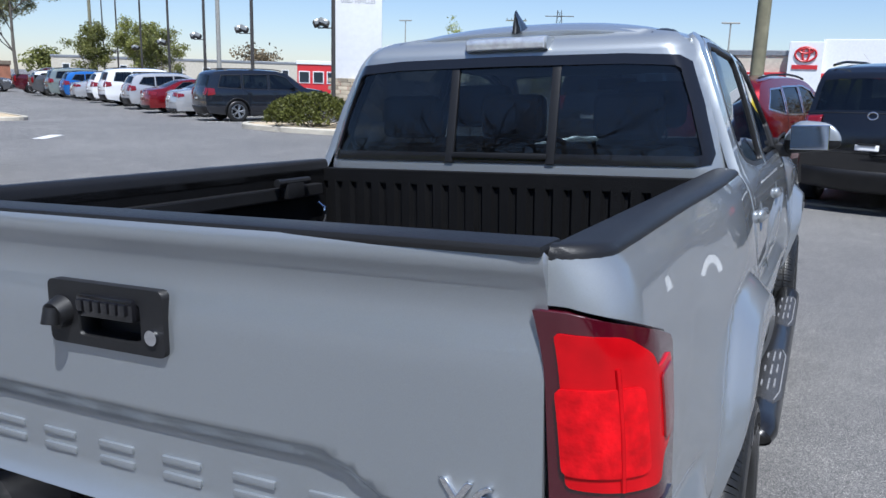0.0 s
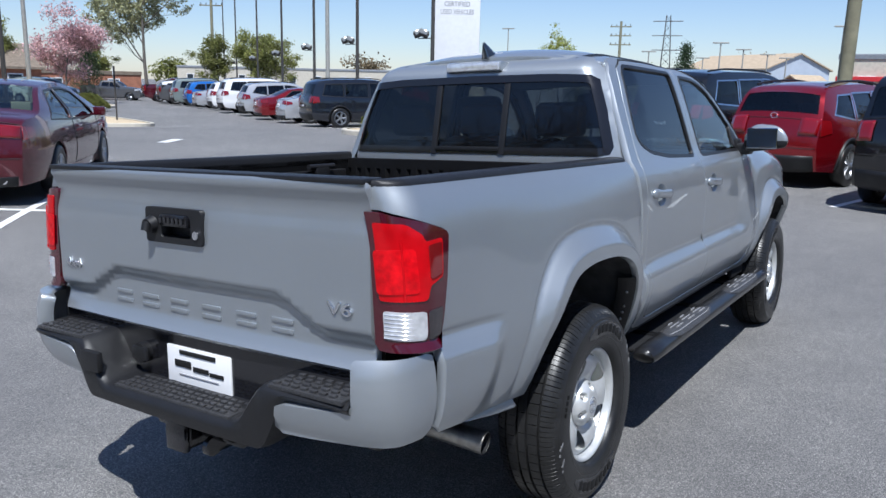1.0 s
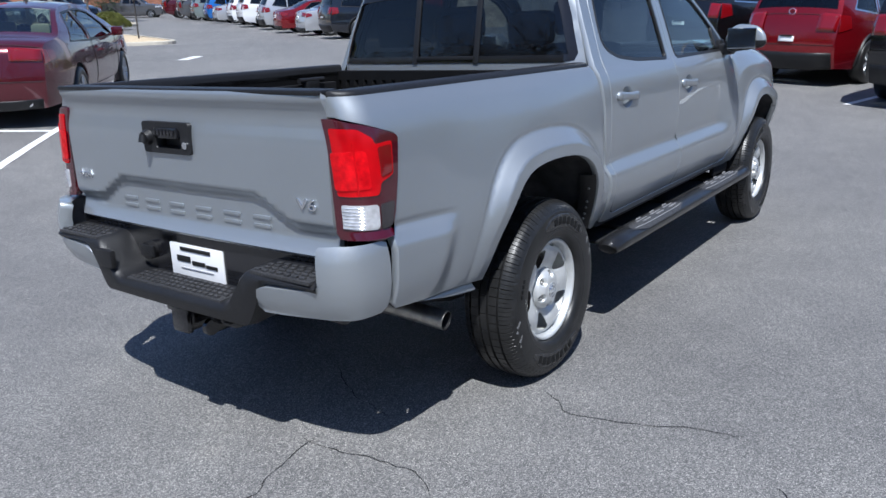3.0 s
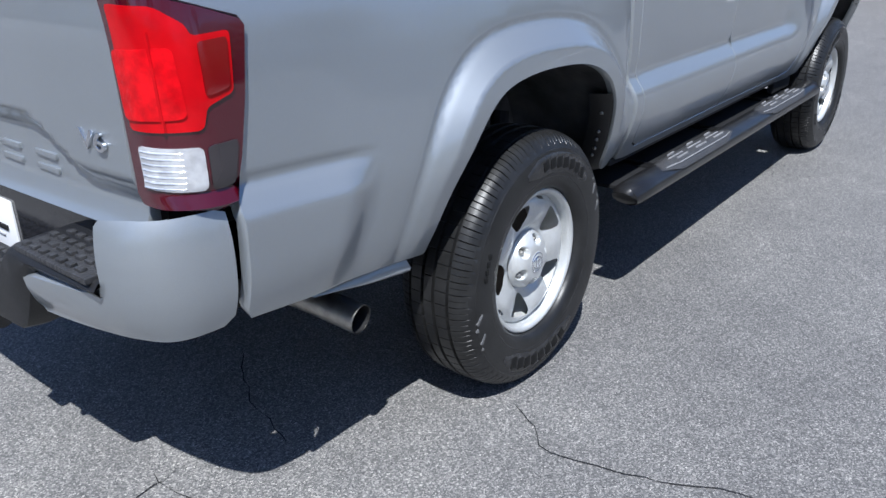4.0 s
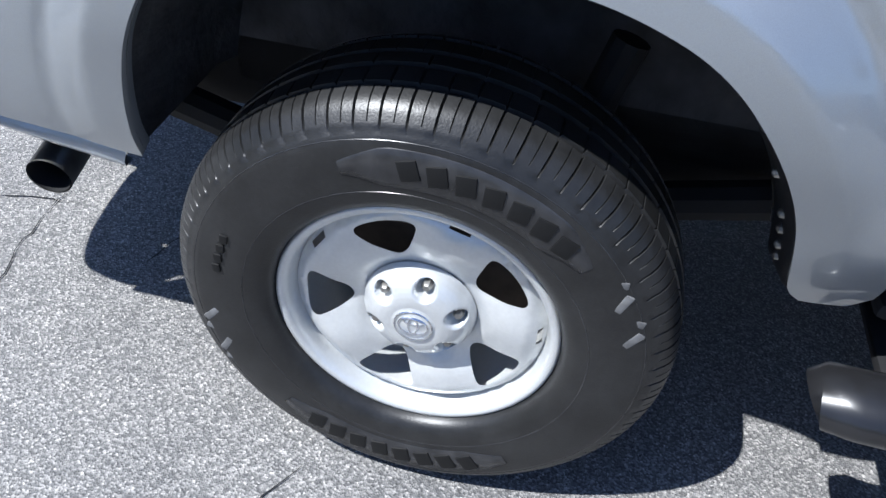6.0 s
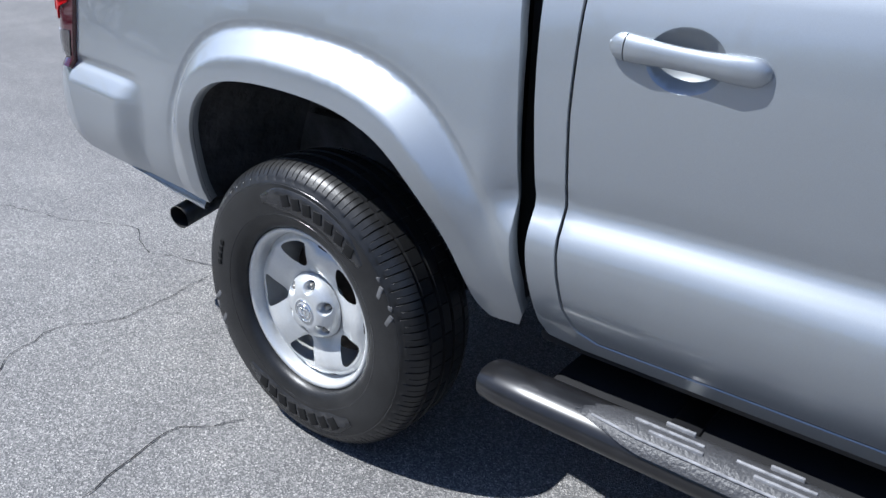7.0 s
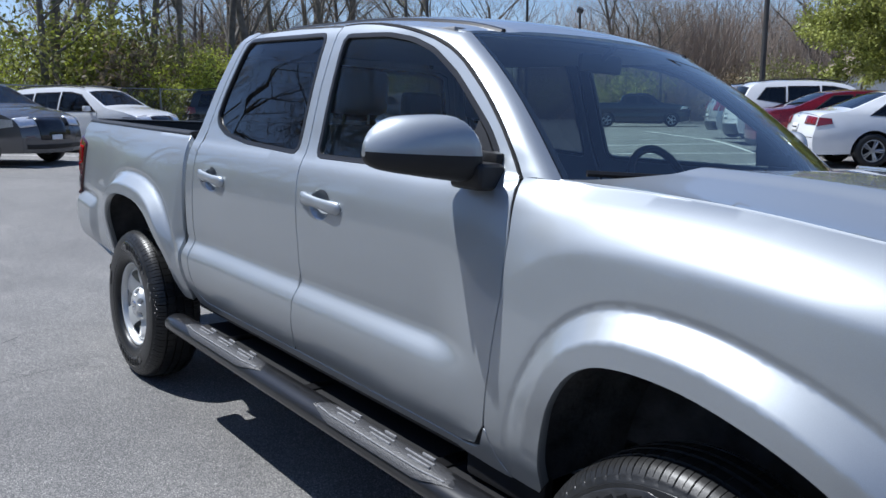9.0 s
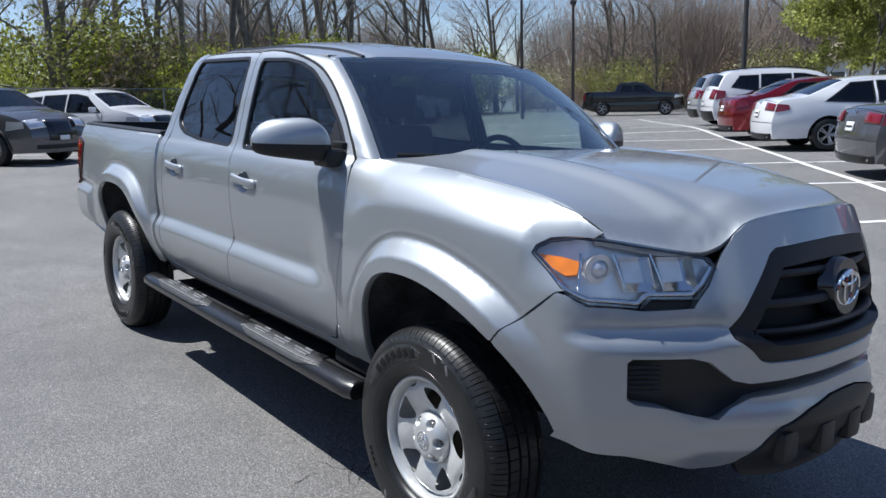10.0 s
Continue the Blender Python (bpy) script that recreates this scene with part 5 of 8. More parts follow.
# headlamps
HL = [(1.035, 1.091), (1.022, 1.112), (0.98, 1.133), (0.892, 1.140), (0.80, 1.139), (0.736, 1.133), (0.634, 1.115), (0.56, 1.104), (0.478, 1.090), (0.466, 1.070), (0.497, 1.016), (0.533, 0.977), (0.672, 0.981), (0.690, 0.972), (0.704, 0.954), (0.75, 0.959), (0.855, 0.965), (0.917, 0.997)]
for s in (1, -1):
    hl = [(s * u, z) for u, z in HL]
    lamp = panel("headlamp", hl, front_map, LAMP_SILVER, truck, (), 0.025, 0.02, -0.040, True, "clear headlamp with amber turn signal")
    panel("lamp_cover", hl, front_map, GLASS_LENS, lamp, (), 0.03, 0.03, 0.004, True, "clear lens").visible_shadow = False
    panel("lamp_rim", shrink(hl, -0.001), front_map, GLOSS_BLACK, lamp, [shrink(hl, 0.0025)], 0.03, 0.012, 0.002, True)
    panel("amber_lens", [(s * u, z) for u, z in ((1.018, 1.093), (0.94, 1.091), (0.878, 1.082), (0.884, 1.048), (0.922, 1.043), (0.966, 1.056))], front_map, AMBER, lamp, (), 0.02, 0.012, -0.012, True, "amber turn signal lens")
    for u0, r in ((0.800, 0.044),):
        c = front_map(np.array([s * u0]), np.array([1.055]))[0]
        bm = bmesh.new()
        d = np.array([s * 0.35, 0.93, 0])
        tube(bm, [tuple(c - d * 0.075), tuple(c - d * 0.03)], [r * 0.8, r], 24)
        part("projector_ring", bm, LAMP_SILVER, lamp, "", True)
        bm = bmesh.new()
        bmesh.ops.create_uvsphere(bm, u_segments=20, v_segments=12, radius=r * 0.72, matrix=Matrix.Translation(c - d * 0.045))
        part("projector_lens", bm, CLEAR_LENS, lamp, "", True)
    for u0, u1 in ((0.735, 0.645), (0.625, 0.515)):
        bm = bmesh.new()
        p = [front_map(np.array([s * q]), np.array([z]))[0] for q in (u0, u1) for z in (1.092, 1.0)]
        cen = sum(p) / 4 - np.array([s * 0.03, 0.085, 0])
        vs = [bm.verts.new(tuple(q - np.array([0, 0.012, 0]))) for q in (p[0], p[2], p[3], p[1])]
        c = bm.verts.new(tuple(cen))
        for a, b in zip(vs, vs[1:] + vs[:1]):
            bm.faces.new((a, b, c))
        part("reflector_bowl", bm, CHROME, lamp)
    for q0, q1 in ((0.748, 0.735), (0.640, 0.620), (0.862, 0.868)):
        bm = bmesh.new()
        tube(bm, [tuple(front_map(np.array([s * (q0 + (q1 - q0) * t)]), np.array([1.10 - 0.10 * t]))[0] - np.array([s * 0.004, 0.016, 0])) for t in steps(0, 1, 6)], 0.0045, 6)
        part("lamp_divider", bm, CHROME, lamp, "", True)
    panel("lamp_notch", [(s * u, z) for u, z in ((0.706, 0.950), (0.690, 0.968), (0.672, 0.977), (0.538, 0.973), (0.552, 0.950))], front_map, BLACK_PLASTIC, lamp, (), 0.02, 0.01, -0.020, True)
    bm = bmesh.new()
    run = fine_line([(0.47, 1.062), (0.505, 1.016), (0.540, 0.989), (0.676, 0.992), (0.712, 0.968), (0.75, 0.972), (0.850, 0.978), (0.905, 1.004), (0.97, 1.046)], 0.02, False)
    tube(bm, [tuple(front_map(np.array([s * q[0]]), np.array([q[1]]))[0] - np.array([s * 0.004, 0.014, 0])) for q in run], 0.009, 8)
    part("lamp_bezel", bm, CHROME, lamp, "chrome bezel", True, 60)

# ---- mirrors ----
for s in (1, -1):
    V, F = [], []
    n, m2 = 30, 36
    for i in range(n + 1):
        t = 0.5 - 0.5 * math.cos(math.pi * i / n)
        e = max(0.03, (1 - abs(2 * t - 1) ** 6)) ** (1 / 3.0)
        front, rear = 2.578 - 0.105 * t - 0.055 * t**4, 2.402 - 0.040 * t
        top, low = 1.436 - 0.016 * t**2, 1.258 + 0.034 * t
        mid = 1.335
        for k in range(m2):
            a = 2 * math.pi * k / m2
            ca, sa = math.cos(a), math.sin(a)
            z = mid + (top - mid if sa > 0 else mid - low) * e * abs(sa) ** 0.65 * (1 if sa > 0 else -1)
            up = max(0.0, (z - mid) / 0.105)
            # both ends lean in towards the top
            x = 0.832 + 0.050 * up**1.6 + t * (0.268 - 0.100 * up**1.6)
            y = 0.5 * (front + rear) + 0.5 * (front - rear) * e * abs(ca) ** 0.55 * (1 if ca > 0 else -1) - 0.018 * up**2 * (1 if ca > 0 else 0)
            V.append((s * x, y, z))
    for i in range(n):
        for k in range(m2):
            F.append((i * m2 + k, i * m2 + (k + 1) % m2, (i + 1) * m2 + (k + 1) % m2, (i + 1) * m2 + k))
    F += [tuple(range(m2)), tuple(range(len(V) - m2, len(V)))]
    mi = obj("door_mirror", V, F, [SILVER, BLACK_PLASTIC], truck, "silver door mirror with black lower shell")
    for p in mi.data.polygons:
        p.material_index = 1 if p.index < n * m2 and math.sin(2 * math.pi * (p.index % m2 + 0.5) / m2) < -0.02 else 0
    bm = bmesh.new()
    box(bm, (s * 0.778, 2.450, 1.246), (s * 0.872, 2.576, 1.318), 0.022, segs=3)
    box(bm, (s * 0.760, 2.462, 1.290), (s * 0.800, 2.556, 1.345), 0.015)
    part("mirror_foot", bm, BLACK_PLASTIC, mi, "", True)
    panel("mirror_sail", [(2.405, 1.293), (2.530, 1.297), (2.534, 1.308), (2.514, 1.338), (2.460, 1.392), (2.418, 1.424)], side_map(s), BLACK_PLASTIC, mi, (), 0.02, 0.012, 0.003, s < 0)
    bm = bmesh.new()
    box(bm, (-0.092, -0.005, -0.062), (0.092, 0.005, 0.062), 0.004, Matrix.Translation((s * 0.955, 2.377, 1.350)) @ pose(0, 0, 0, 0, 0, -9 * s))
    part("mirror_glass", bm, CHROME, mi, "mirror glass")

# ---- side steps ----
# Grey of the raised pad bars and ribs, paled to hold their glint.
PAD_GREY = material("pad_edge_glint", (0.24, 0.24, 0.245), 0.4, var=0.3, scale=60)
PAD = material("step_pad_plastic", (0.05, 0.05, 0.052), 0.45, bump=0.3, bump_scale=160, var=0.15, scale=30)
TUBE_BLACK = material("black_powder_coat", (0.012, 0.012, 0.013), 0.3, coat=0.3, var=0.2, scale=20)
for s in (1, -1):
    bm = bmesh.new()
    ys = [0.565, 0.575, 0.61, 0.70] + steps(0.85, 2.55, 12) + [2.72, 2.80, 2.835, 2.845]
    tube(bm, [(s * (0.900 - (0.012 if y < 0.6 or y > 2.8 else 0)), y, 0.435 - (0.016 if y < 0.57 else 0.008 if y < 0.58 else 0)) for y in ys], [0.046, 0.054, 0.056] + [0.057] * (len(ys) - 6) + [0.056, 0.054, 0.046], 16, flat=0.72)
    st = part("side_step", bm, TUBE_BLACK, truck, "black oval side step bar", True)
    for y in (0.95, 1.65, 2.4):
        bm = bmesh.new()
        box(bm, (s * 0.66, y - 0.03, 0.400), (s * 0.87, y + 0.03, 0.432), 0.006)
        part("step_bracket", bm, TUBE_BLACK, st, "", True)
    for y0 in (0.78, 1.88):
        V, F = [], []
        n = 20
        L = 0.72
        for i in range(n + 1):
            t = i / n
            w = 0.048 * min(1, 0.45 + 3.2 * min(t, 1 - t))
            lift = 0.013 * min(1, 6 * min(t, 1 - t))
            for q, h in ((-1.08, -0.012), (-0.92, 0.75), (-0.3, 1), (0.3, 1), (0.92, 0.75), (1.1, -0.02)):
                V.append((s * (0.905 + w * q), y0 + L * t, 0.435 + 0.038 * math.sqrt(max(0.05, 1 - (w * q / 0.06) ** 2)) + lift * h))
        for i in range(n):
            for k in range(5):
                F.append((i * 6 + k, i * 6 + k + 1, i * 6 + 7 + k, i * 6 + 6 + k))
        F += [tuple(range(6)), tuple(range(len(V) - 6, len(V)))]
        pad = obj("step_pad", V, F, PAD, st, "grey-black moulded step pad")
        for j in range(3):
            for q, d, ln in ((-0.030, 0.05, 0.055), (-0.006, 0.0, 0.13), (0.014, 0.035, 0.10)):
                bm = bmesh.new()
                yy = y0 + 0.11 + 0.185 * j + d
                box(bm, (s * (0.905 + q), yy, 0.478), (s * (0.905 + q + 0.007), yy + ln, 0.4875), 0.002)
                part("tread_bar", bm, PAD_GREY, pad, "", True)
        bm = bmesh.new()
        ribs = []
        for t in steps(0.05, 0.95, 20):
            w = 0.048 * min(1, 0.45 + 3.2 * min(t, 1 - t))
            ribs.append((s * (0.905 + w * 0.80), y0 + L * t, 0.435 + 0.038 * math.sqrt(max(0.05, 1 - (w * 0.8 / 0.06) ** 2)) + 0.013 * min(1, 6 * min(t, 1 - t)) * 0.95))
        tube(bm, ribs, 0.0028, 6)
        part("pad_rib", bm, PAD_GREY, pad, "", True)

# ---- wheels ----
HOLE_0 = 110.0
LUG_0 = math.radians(20.0)
RUSTY = material("brake_rust", (0.055, 0.040, 0.030), 0.7, var=0.4, scale=25)
HOLES = []
for k in range(5):
    a0 = math.radians(HOLE_0 + 72 * k)
    pts = []
    for r, da in ((0.104, 0), (0.114, -8), (0.150, -15), (0.174, -17), (0.1795, -10), (0.1795, 10), (0.174, 17), (0.150, 15), (0.114, 8)):
        a = a0 + math.radians(da)
        pts.append((r * math.cos(a), r * math.sin(a)))
    HOLES.append(round_line(pts, 2))
    a1 = a0 + math.radians(36)
    HOLES.append([((r) * math.cos(a1 + d), (r) * math.sin(a1 + d)) for r, d in ((0.184, -0.085), (0.192, -0.085), (0.192, 0.085), (0.184, 0.085))])
RIM_R = 0.197


def disc_map(y, z):
    r = np.hypot(y, z)
    a = np.arctan2(z, y)
    x = np.interp(r, [0, 0.06, 0.085, 0.105, 0.14, 0.165, 0.182, 0.189, 0.194, 0.20], [0.045, 0.045, 0.052, 0.062, 0.072, 0.075, 0.075, 0.070, 0.062, 0.060])
    spoke = np.cos(5 * (a - math.radians(HOLE_0 + 36)))
    x = x + (0.007 * spoke - 0.005 * np.clip(-spoke, 0, 1) ** 3) * ramp(r, 0.085, 0.125) * (1 - ramp(r, 0.165, 0.186))
    return np.column_stack([x, y, z])


def wheel(x, y, s):
    disc = [(RIM_R * math.cos(2 * math.pi * k / 60), RIM_R * math.sin(2 * math.pi * k / 60)) for k in range(60)]
    rim = panel("wheel", disc, disc_map, STEEL_WHEEL, truck, HOLES, 0.011, 0.0, hole_flange=0.02, label="silver five-spoke steel wheel")
    vs, fs = revolve([(0.150, -0.10), (0.188, -0.06), (0.1945, 0.050), (0.1965, 0.058), (0.1990, 0.066), (0.2015, 0.080), (0.2045, 0.090), (0.2085, 0.0950), (0.2135, 0.0965), (0.2180, 0.0955), (0.2207, 0.091), (0.2207, 0.080)], 72)
    obj("wheel_lip", vs, fs, STEEL_WHEEL, rim)
    vs, fs = revolve([(0.02, -0.02), (0.12, -0.03), (0.165, -0.03), (0.17, -0.1)], 40)
    obj("brake_drum", vs, fs, RUSTY, rim, "rusty brake disc")
    # tyre with grooves and shoulder blocks
    prof = [(0.205, -0.105), (0.226, -0.112), (0.27, -0.123), (0.32, -0.124), (0.352, -0.113), (0.370, -0.100), (0.379, -0.085), (0.384, -0.068), (0.376, -0.066), (0.376, -0.060), (0.385, -0.058), (0.387, -0.024), (0.378, -0.022), (0.378, -0.015), (0.3875, -0.013), (0.3875, 0.013), (0.378, 0.015), (0.378, 0.022), (0.387, 0.024), (0.385, 0.058), (0.376, 0.060), (0.376, 0.066), (0.384, 0.068), (0.380, 0.083), (0.374, 0.094), (0.366, 0.103), (0.357, 0.110), (0.352, 0.1145), (0.345, 0.1165), (0.343, 0.119), (0.33, 0.1225), (0.30, 0.1245), (0.268, 0.1235), (0.245, 0.119), (0.232, 0.1125), (0.2255, 0.105), (0.222, 0.097), (0.2200, 0.088)]

    # 66 pitches, each with a narrow sipe across the shoulders and short cuts in the ribs
    pitch, cuts = 66, (0.0, 0.055, 0.11, 0.50, 0.53, 0.56)
    vs, fs = [], []
    n = len(prof)
    for q in range(pitch):
        for c, frac in enumerate(cuts):
            a = 2 * math.pi * (q + frac) / pitch
            for pr, px in prof:
                aa = a
                if abs(px) > 0.066 and pr > 0.350:
                    aa += 0.008 * (abs(px) - 0.066) / 0.05
                    if c == 1:
                        pr -= 0.007 if pr > 0.36 else 0.003
                    elif c == 4 and pr > 0.36:
                        pr -= 0.0035
                elif 0.02 < abs(px) < 0.06 and pr > 0.38 and c == (1 if px > 0 else 4):
                    pr -= 0.005
                elif abs(px) < 0.014 and pr > 0.38 and c == 1 and q % 2:
                    pr -= 0.004
                vs.append((px, pr * math.cos(aa), pr * math.sin(aa)))
    rings = pitch * len(cuts)
    for k in range(rings):
        k2 = (k + 1) % rings
        for i in range(n - 1):
            fs.append((k * n + i, k * n + i + 1, k2 * n + i + 1, k2 * n + i))
    ty = obj("tyre", vs, fs, RUBBER, rim, "black all-season tyre with worn shine")
    ty.data.set_sharp_from_angle(angle=radians(40))
    # polished fields on the sidewall with dark raised bars in place of letters
    for a0, a1 in ((42, 112), (228, 308)):
        V, F = [], []
        run = steps(a0, a1, 33)
        for q, a in enumerate(run):
            ca, sa = math.cos(math.radians(a)), math.sin(math.radians(a))
            slim = 0.35 + 0.65 * min(1.0, 6 * min(q, 32 - q) / 32)
            for r, x0 in ((0.302 - 0.031 * slim, 0.1228), (0.302 - 0.029 * slim, 0.1250), (0.302, 0.1256), (0.302 + 0.026 * slim, 0.1246), (0.302 + 0.028 * slim, 0.1218)):
                V.append((x0, r * ca, r * sa))
        for q in range(32):
            for k in range(4):
                F.append((q * 5 + k, q * 5 + k + 1, q * 5 + 6 + k, q * 5 + 5 + k))
        obj("sidewall_field", V, F, RUBBER_GLOSS, rim)
    for a0, n, h, st in ((75, 7, 0.030, 7.0), (270, 8, 0.034, 7.5), (165, 4, 0.012, 4)):
        for i in range(n):
            a = math.radians(a0 + st * (i - n / 2))
            mm = pose(0, 0, 0, math.degrees(a)) @ Matrix.Translation((0.1240, 0.301, 0)) @ pose(0, 0, 0, 14)
            bm = bmesh.new()
            box(bm, (-0.003, -h / 2, -0.30 * math.radians(st) * 0.36), (0.0035, h / 2, 0.30 * math.radians(st) * 0.36), 0.0015, mm)
            part("sidewall_bar", bm, RUBBER_MATT, rim, "", True, 30)
    # scuffed angular marks near the shoulder, sun glint painted in as pale grey, and fine raised rings
    for a0 in (24, 196):
        for da, ro, turn, h in ((-7, 0.322, 40, 0.034), (-1, 0.326, -35, 0.034), (5, 0.322, 40, 0.034), (11, 0.326, -35, 0.030)):
            mm = pose(0, 0, 0, a0 + da) @ Matrix.Translation((0.1205 - 0.45 * (ro - 0.322), ro, 0)) @ pose(0, 0, 0, turn)
            bm = bmesh.new()
            box(bm, (-0.004, -h / 2, -0.006), (0.0035, h / 2, 0.006), 0.002, mm)
            part("sidewall_block", bm, RUBBER_SCUFF_GLINT, rim, "", True)
    for rr, xx in ((0.262, 0.1215), (0.338, 0.1195)):
        bm = bmesh.new()
        tube(bm, [(xx, rr * math.cos(a), rr * math.sin(a)) for a in steps(0, 2 * math.pi, 97)], 0.0014, 5, caps=False)
        part("sidewall_ring", bm, RUBBER_GLOSS, rim, "", True)
    # hub cap with nut recesses
    curve = [(0.0001, 0.100), (0.031, 0.100), (0.033, 0.098), (0.036, 0.0985), (0.046, 0.098), (0.054, 0.0965), (0.061, 0.094), (0.068, 0.090), (0.075, 0.0845), (0.081, 0.077), (0.086, 0.068), (0.089, 0.056)]
    V, F = revolve(curve[:4] + fine_line(curve[4:], 0.0022, False), 144)

    LUGS = [LUG_0 + k * math.pi / 3 for k in range(6)]

    def dent(v):
        r = min(math.hypot(v[1] - 0.066 * math.cos(a), v[2] - 0.066 * math.sin(a)) for a in LUGS)
        return (v[0] - 0.026 * (1 - float(ramp(np.array(r), 0.0115, 0.0165))), v[1], v[2])
    cap = obj("hub_cap", [dent(v) for v in V], F, STEEL_WHEEL, rim, "silver centre cap with round emblem")
    bm = bmesh.new()
    for rx, rz, cz in ((0.020, 0.015, 0), (0.0065, 0.0135, 0), (0.013, 0.005, 0.008), (0.0255, 0.0255, 0)):
        tube(bm, [(0.1005, rx * 1.15 * math.cos(a), 1.15 * (cz + rz * math.sin(a))) for a in steps(0, 2 * math.pi, 24)], 0.0014, 5, caps=False)
    part("cap_emblem", bm, CHROME, rim, "", True)
    for a in LUGS:
        bm = bmesh.new()
        c, d = 0.067 * math.cos(a), 0.067 * math.sin(a)
        tube(bm, [(0.05, c, d), (0.078, c, d), (0.083, c, d)], [0.0085, 0.0085, 0.0055], 6)
        part("lug_nut", bm, SATIN_STEEL, rim, "", True)
    rim.matrix_basis = Matrix.Translation((x, y, 0.383)) @ (pose(0, 0, 0, 0, 0, 180) if s < 0 else Matrix())
    return rim


w0 = wheel(0.795, -0.006, 1)
for x, y, s, turn in ((0.795, 3.236, 1, 47), (-0.795, 0.0, -1, 20), (-0.795, 3.236, -1, 75)):
    copy_thing(w0, Matrix.Translation((x, y, 0.383)) @ pose(0, 0, 0, 0, 0, 180 if s < 0 else 0) @ pose(0, 0, 0, turn))

# ---- cabin ----
bm = bmesh.new()
box(bm, (-0.70, 2.42, 0.95), (0.70, 2.74, 1.235), 0.05)
box(bm, (0.15, 2.36, 1.12), (0.62, 2.55, 1.25), 0.05)
box(bm, (-0.62, 2.36, 1.12), (-0.2, 2.55, 1.265), 0.05)
box(bm, (-0.74, 0.58, 0.56), (0.74, 2.7, 0.62), 0.01)
part("dashboard", bm, SEAT_CLOTH, truck, "dark grey dashboard and floor", True)
bm = bmesh.new()
tube(bm, [(-0.38 + 0.185 * math.cos(a), 2.25 - 0.07 * math.sin(a), 1.175 + 0.165 * math.sin(a)) for a in steps(0, 2 * math.pi, 28)], 0.016, 8, caps=False)
box(bm, (-0.44, 2.24, 1.13), (-0.32, 2.28, 1.22), 0.02)
tube(bm, [(-0.38, 2.27, 1.17), (-0.38, 2.45, 1.12)], 0.03, 8)
box(bm, (-0.55, 2.245, 1.17), (-0.21, 2.262, 1.195), 0.006)
part("steering_wheel", bm, BLACK_PLASTIC, truck, "", True)
for x in (-0.38, 0.38):
    bm = bmesh.new()
    box(bm, (x - 0.25, 1.40, 0.78), (x + 0.25, 1.95, 0.94), 0.05)
    box(bm, (x - 0.24, 1.28, 0.90), (x + 0.24, 1.44, 1.38), 0.06, Matrix.Translation((0, 1.36, 0.9)) @ pose(0, 0, 0, 12) @ Matrix.Translation((0, -1.36, -0.9)))
    seat = part("front_seat", bm, SEAT_CLOTH, truck, "dark grey cloth bucket seat", True)
    bm = bmesh.new()
    box(bm, (x - 0.135, 1.20, 1.415), (x + 0.135, 1.31, 1.60), 0.045, segs=4)
    part("headrest", bm, SEAT_CLOTH, seat, "", True)
    bm = bmesh.new()
    for q in (-0.06, 0.06):
        tube(bm, [(x + q, 1.255, 1.30), (x + q, 1.255, 1.43)], 0.007, 8)
    part("headrest_post", bm, CHROME, seat, "", True)
bm = bmesh.new()
box(bm, (-0.66, 0.68, 0.80), (0.66, 1.15, 0.95), 0.05)
box(bm, (-0.66, 0.62, 0.90), (0.66, 0.74, 1.36), 0.05)
rs = part("rear_seat", bm, SEAT_CLOTH, truck, "dark grey cloth rear bench", True)
for x in (-0.42, 0.0, 0.42):
    bm = bmesh.new()
    box(bm, (x - 0.12, 0.62, 1.38), (x + 0.12, 0.71, 1.54), 0.04, segs=3)
    part("headrest", bm, SEAT_CLOTH, rs, "", True)
bm = bmesh.new()
box(bm, (-0.62, 0.75, 1.68), (0.62, 2.15, 1.70), 0.005)
part("headliner", bm, material("headliner", (0.3, 0.3, 0.3), 0.9, var=0.05), truck)
bm = bmesh.new()
box(bm, (-0.11, 2.20, 1.60), (0.11, 2.225, 1.665), 0.015)
tube(bm, [(0, 2.22, 1.65), (0, 2.27, 1.69)], 0.012, 8)
part("rear_view_mirror", bm, BLACK_PLASTIC, truck, "", True)

# ---- parked vehicles ----
CAR_GLASS = glass("car_glass", (0.7, 0.85, 0.9), 0.16)
CAR_TYRE = RUBBER
CAR_RIM = material("alloy_rim", (0.5, 0.51, 0.52), 0.3, 0.9, var=0.1)


def paint(name, c, metal=0.4):
    return material(name, c, 0.24, metal, 1.0, fine=0.03, fine_scale=600, var=0.02, scale=2)


P_MAROON, P_RED, P_BLACK = paint("maroon_paint", (0.085, 0.006, 0.014)), paint("red_paint", (0.24, 0.004, 0.010), 0.6), paint("black_paint", (0.004, 0.004, 0.005), 0.0)
P_WHITE, P_GREY, P_SILVER = paint("white_paint", (0.72, 0.73, 0.74), 0.0), paint("dark_grey_paint", (0.10, 0.10, 0.105)), paint("pale_silver_paint", (0.45, 0.46, 0.48))
P_NAVY, P_BLUE, P_SAGE = paint("navy_paint", (0.006, 0.008, 0.014), 0.0), paint("blue_paint", (0.02, 0.14, 0.45)), paint("sage_grey_paint", (0.22, 0.26, 0.25))

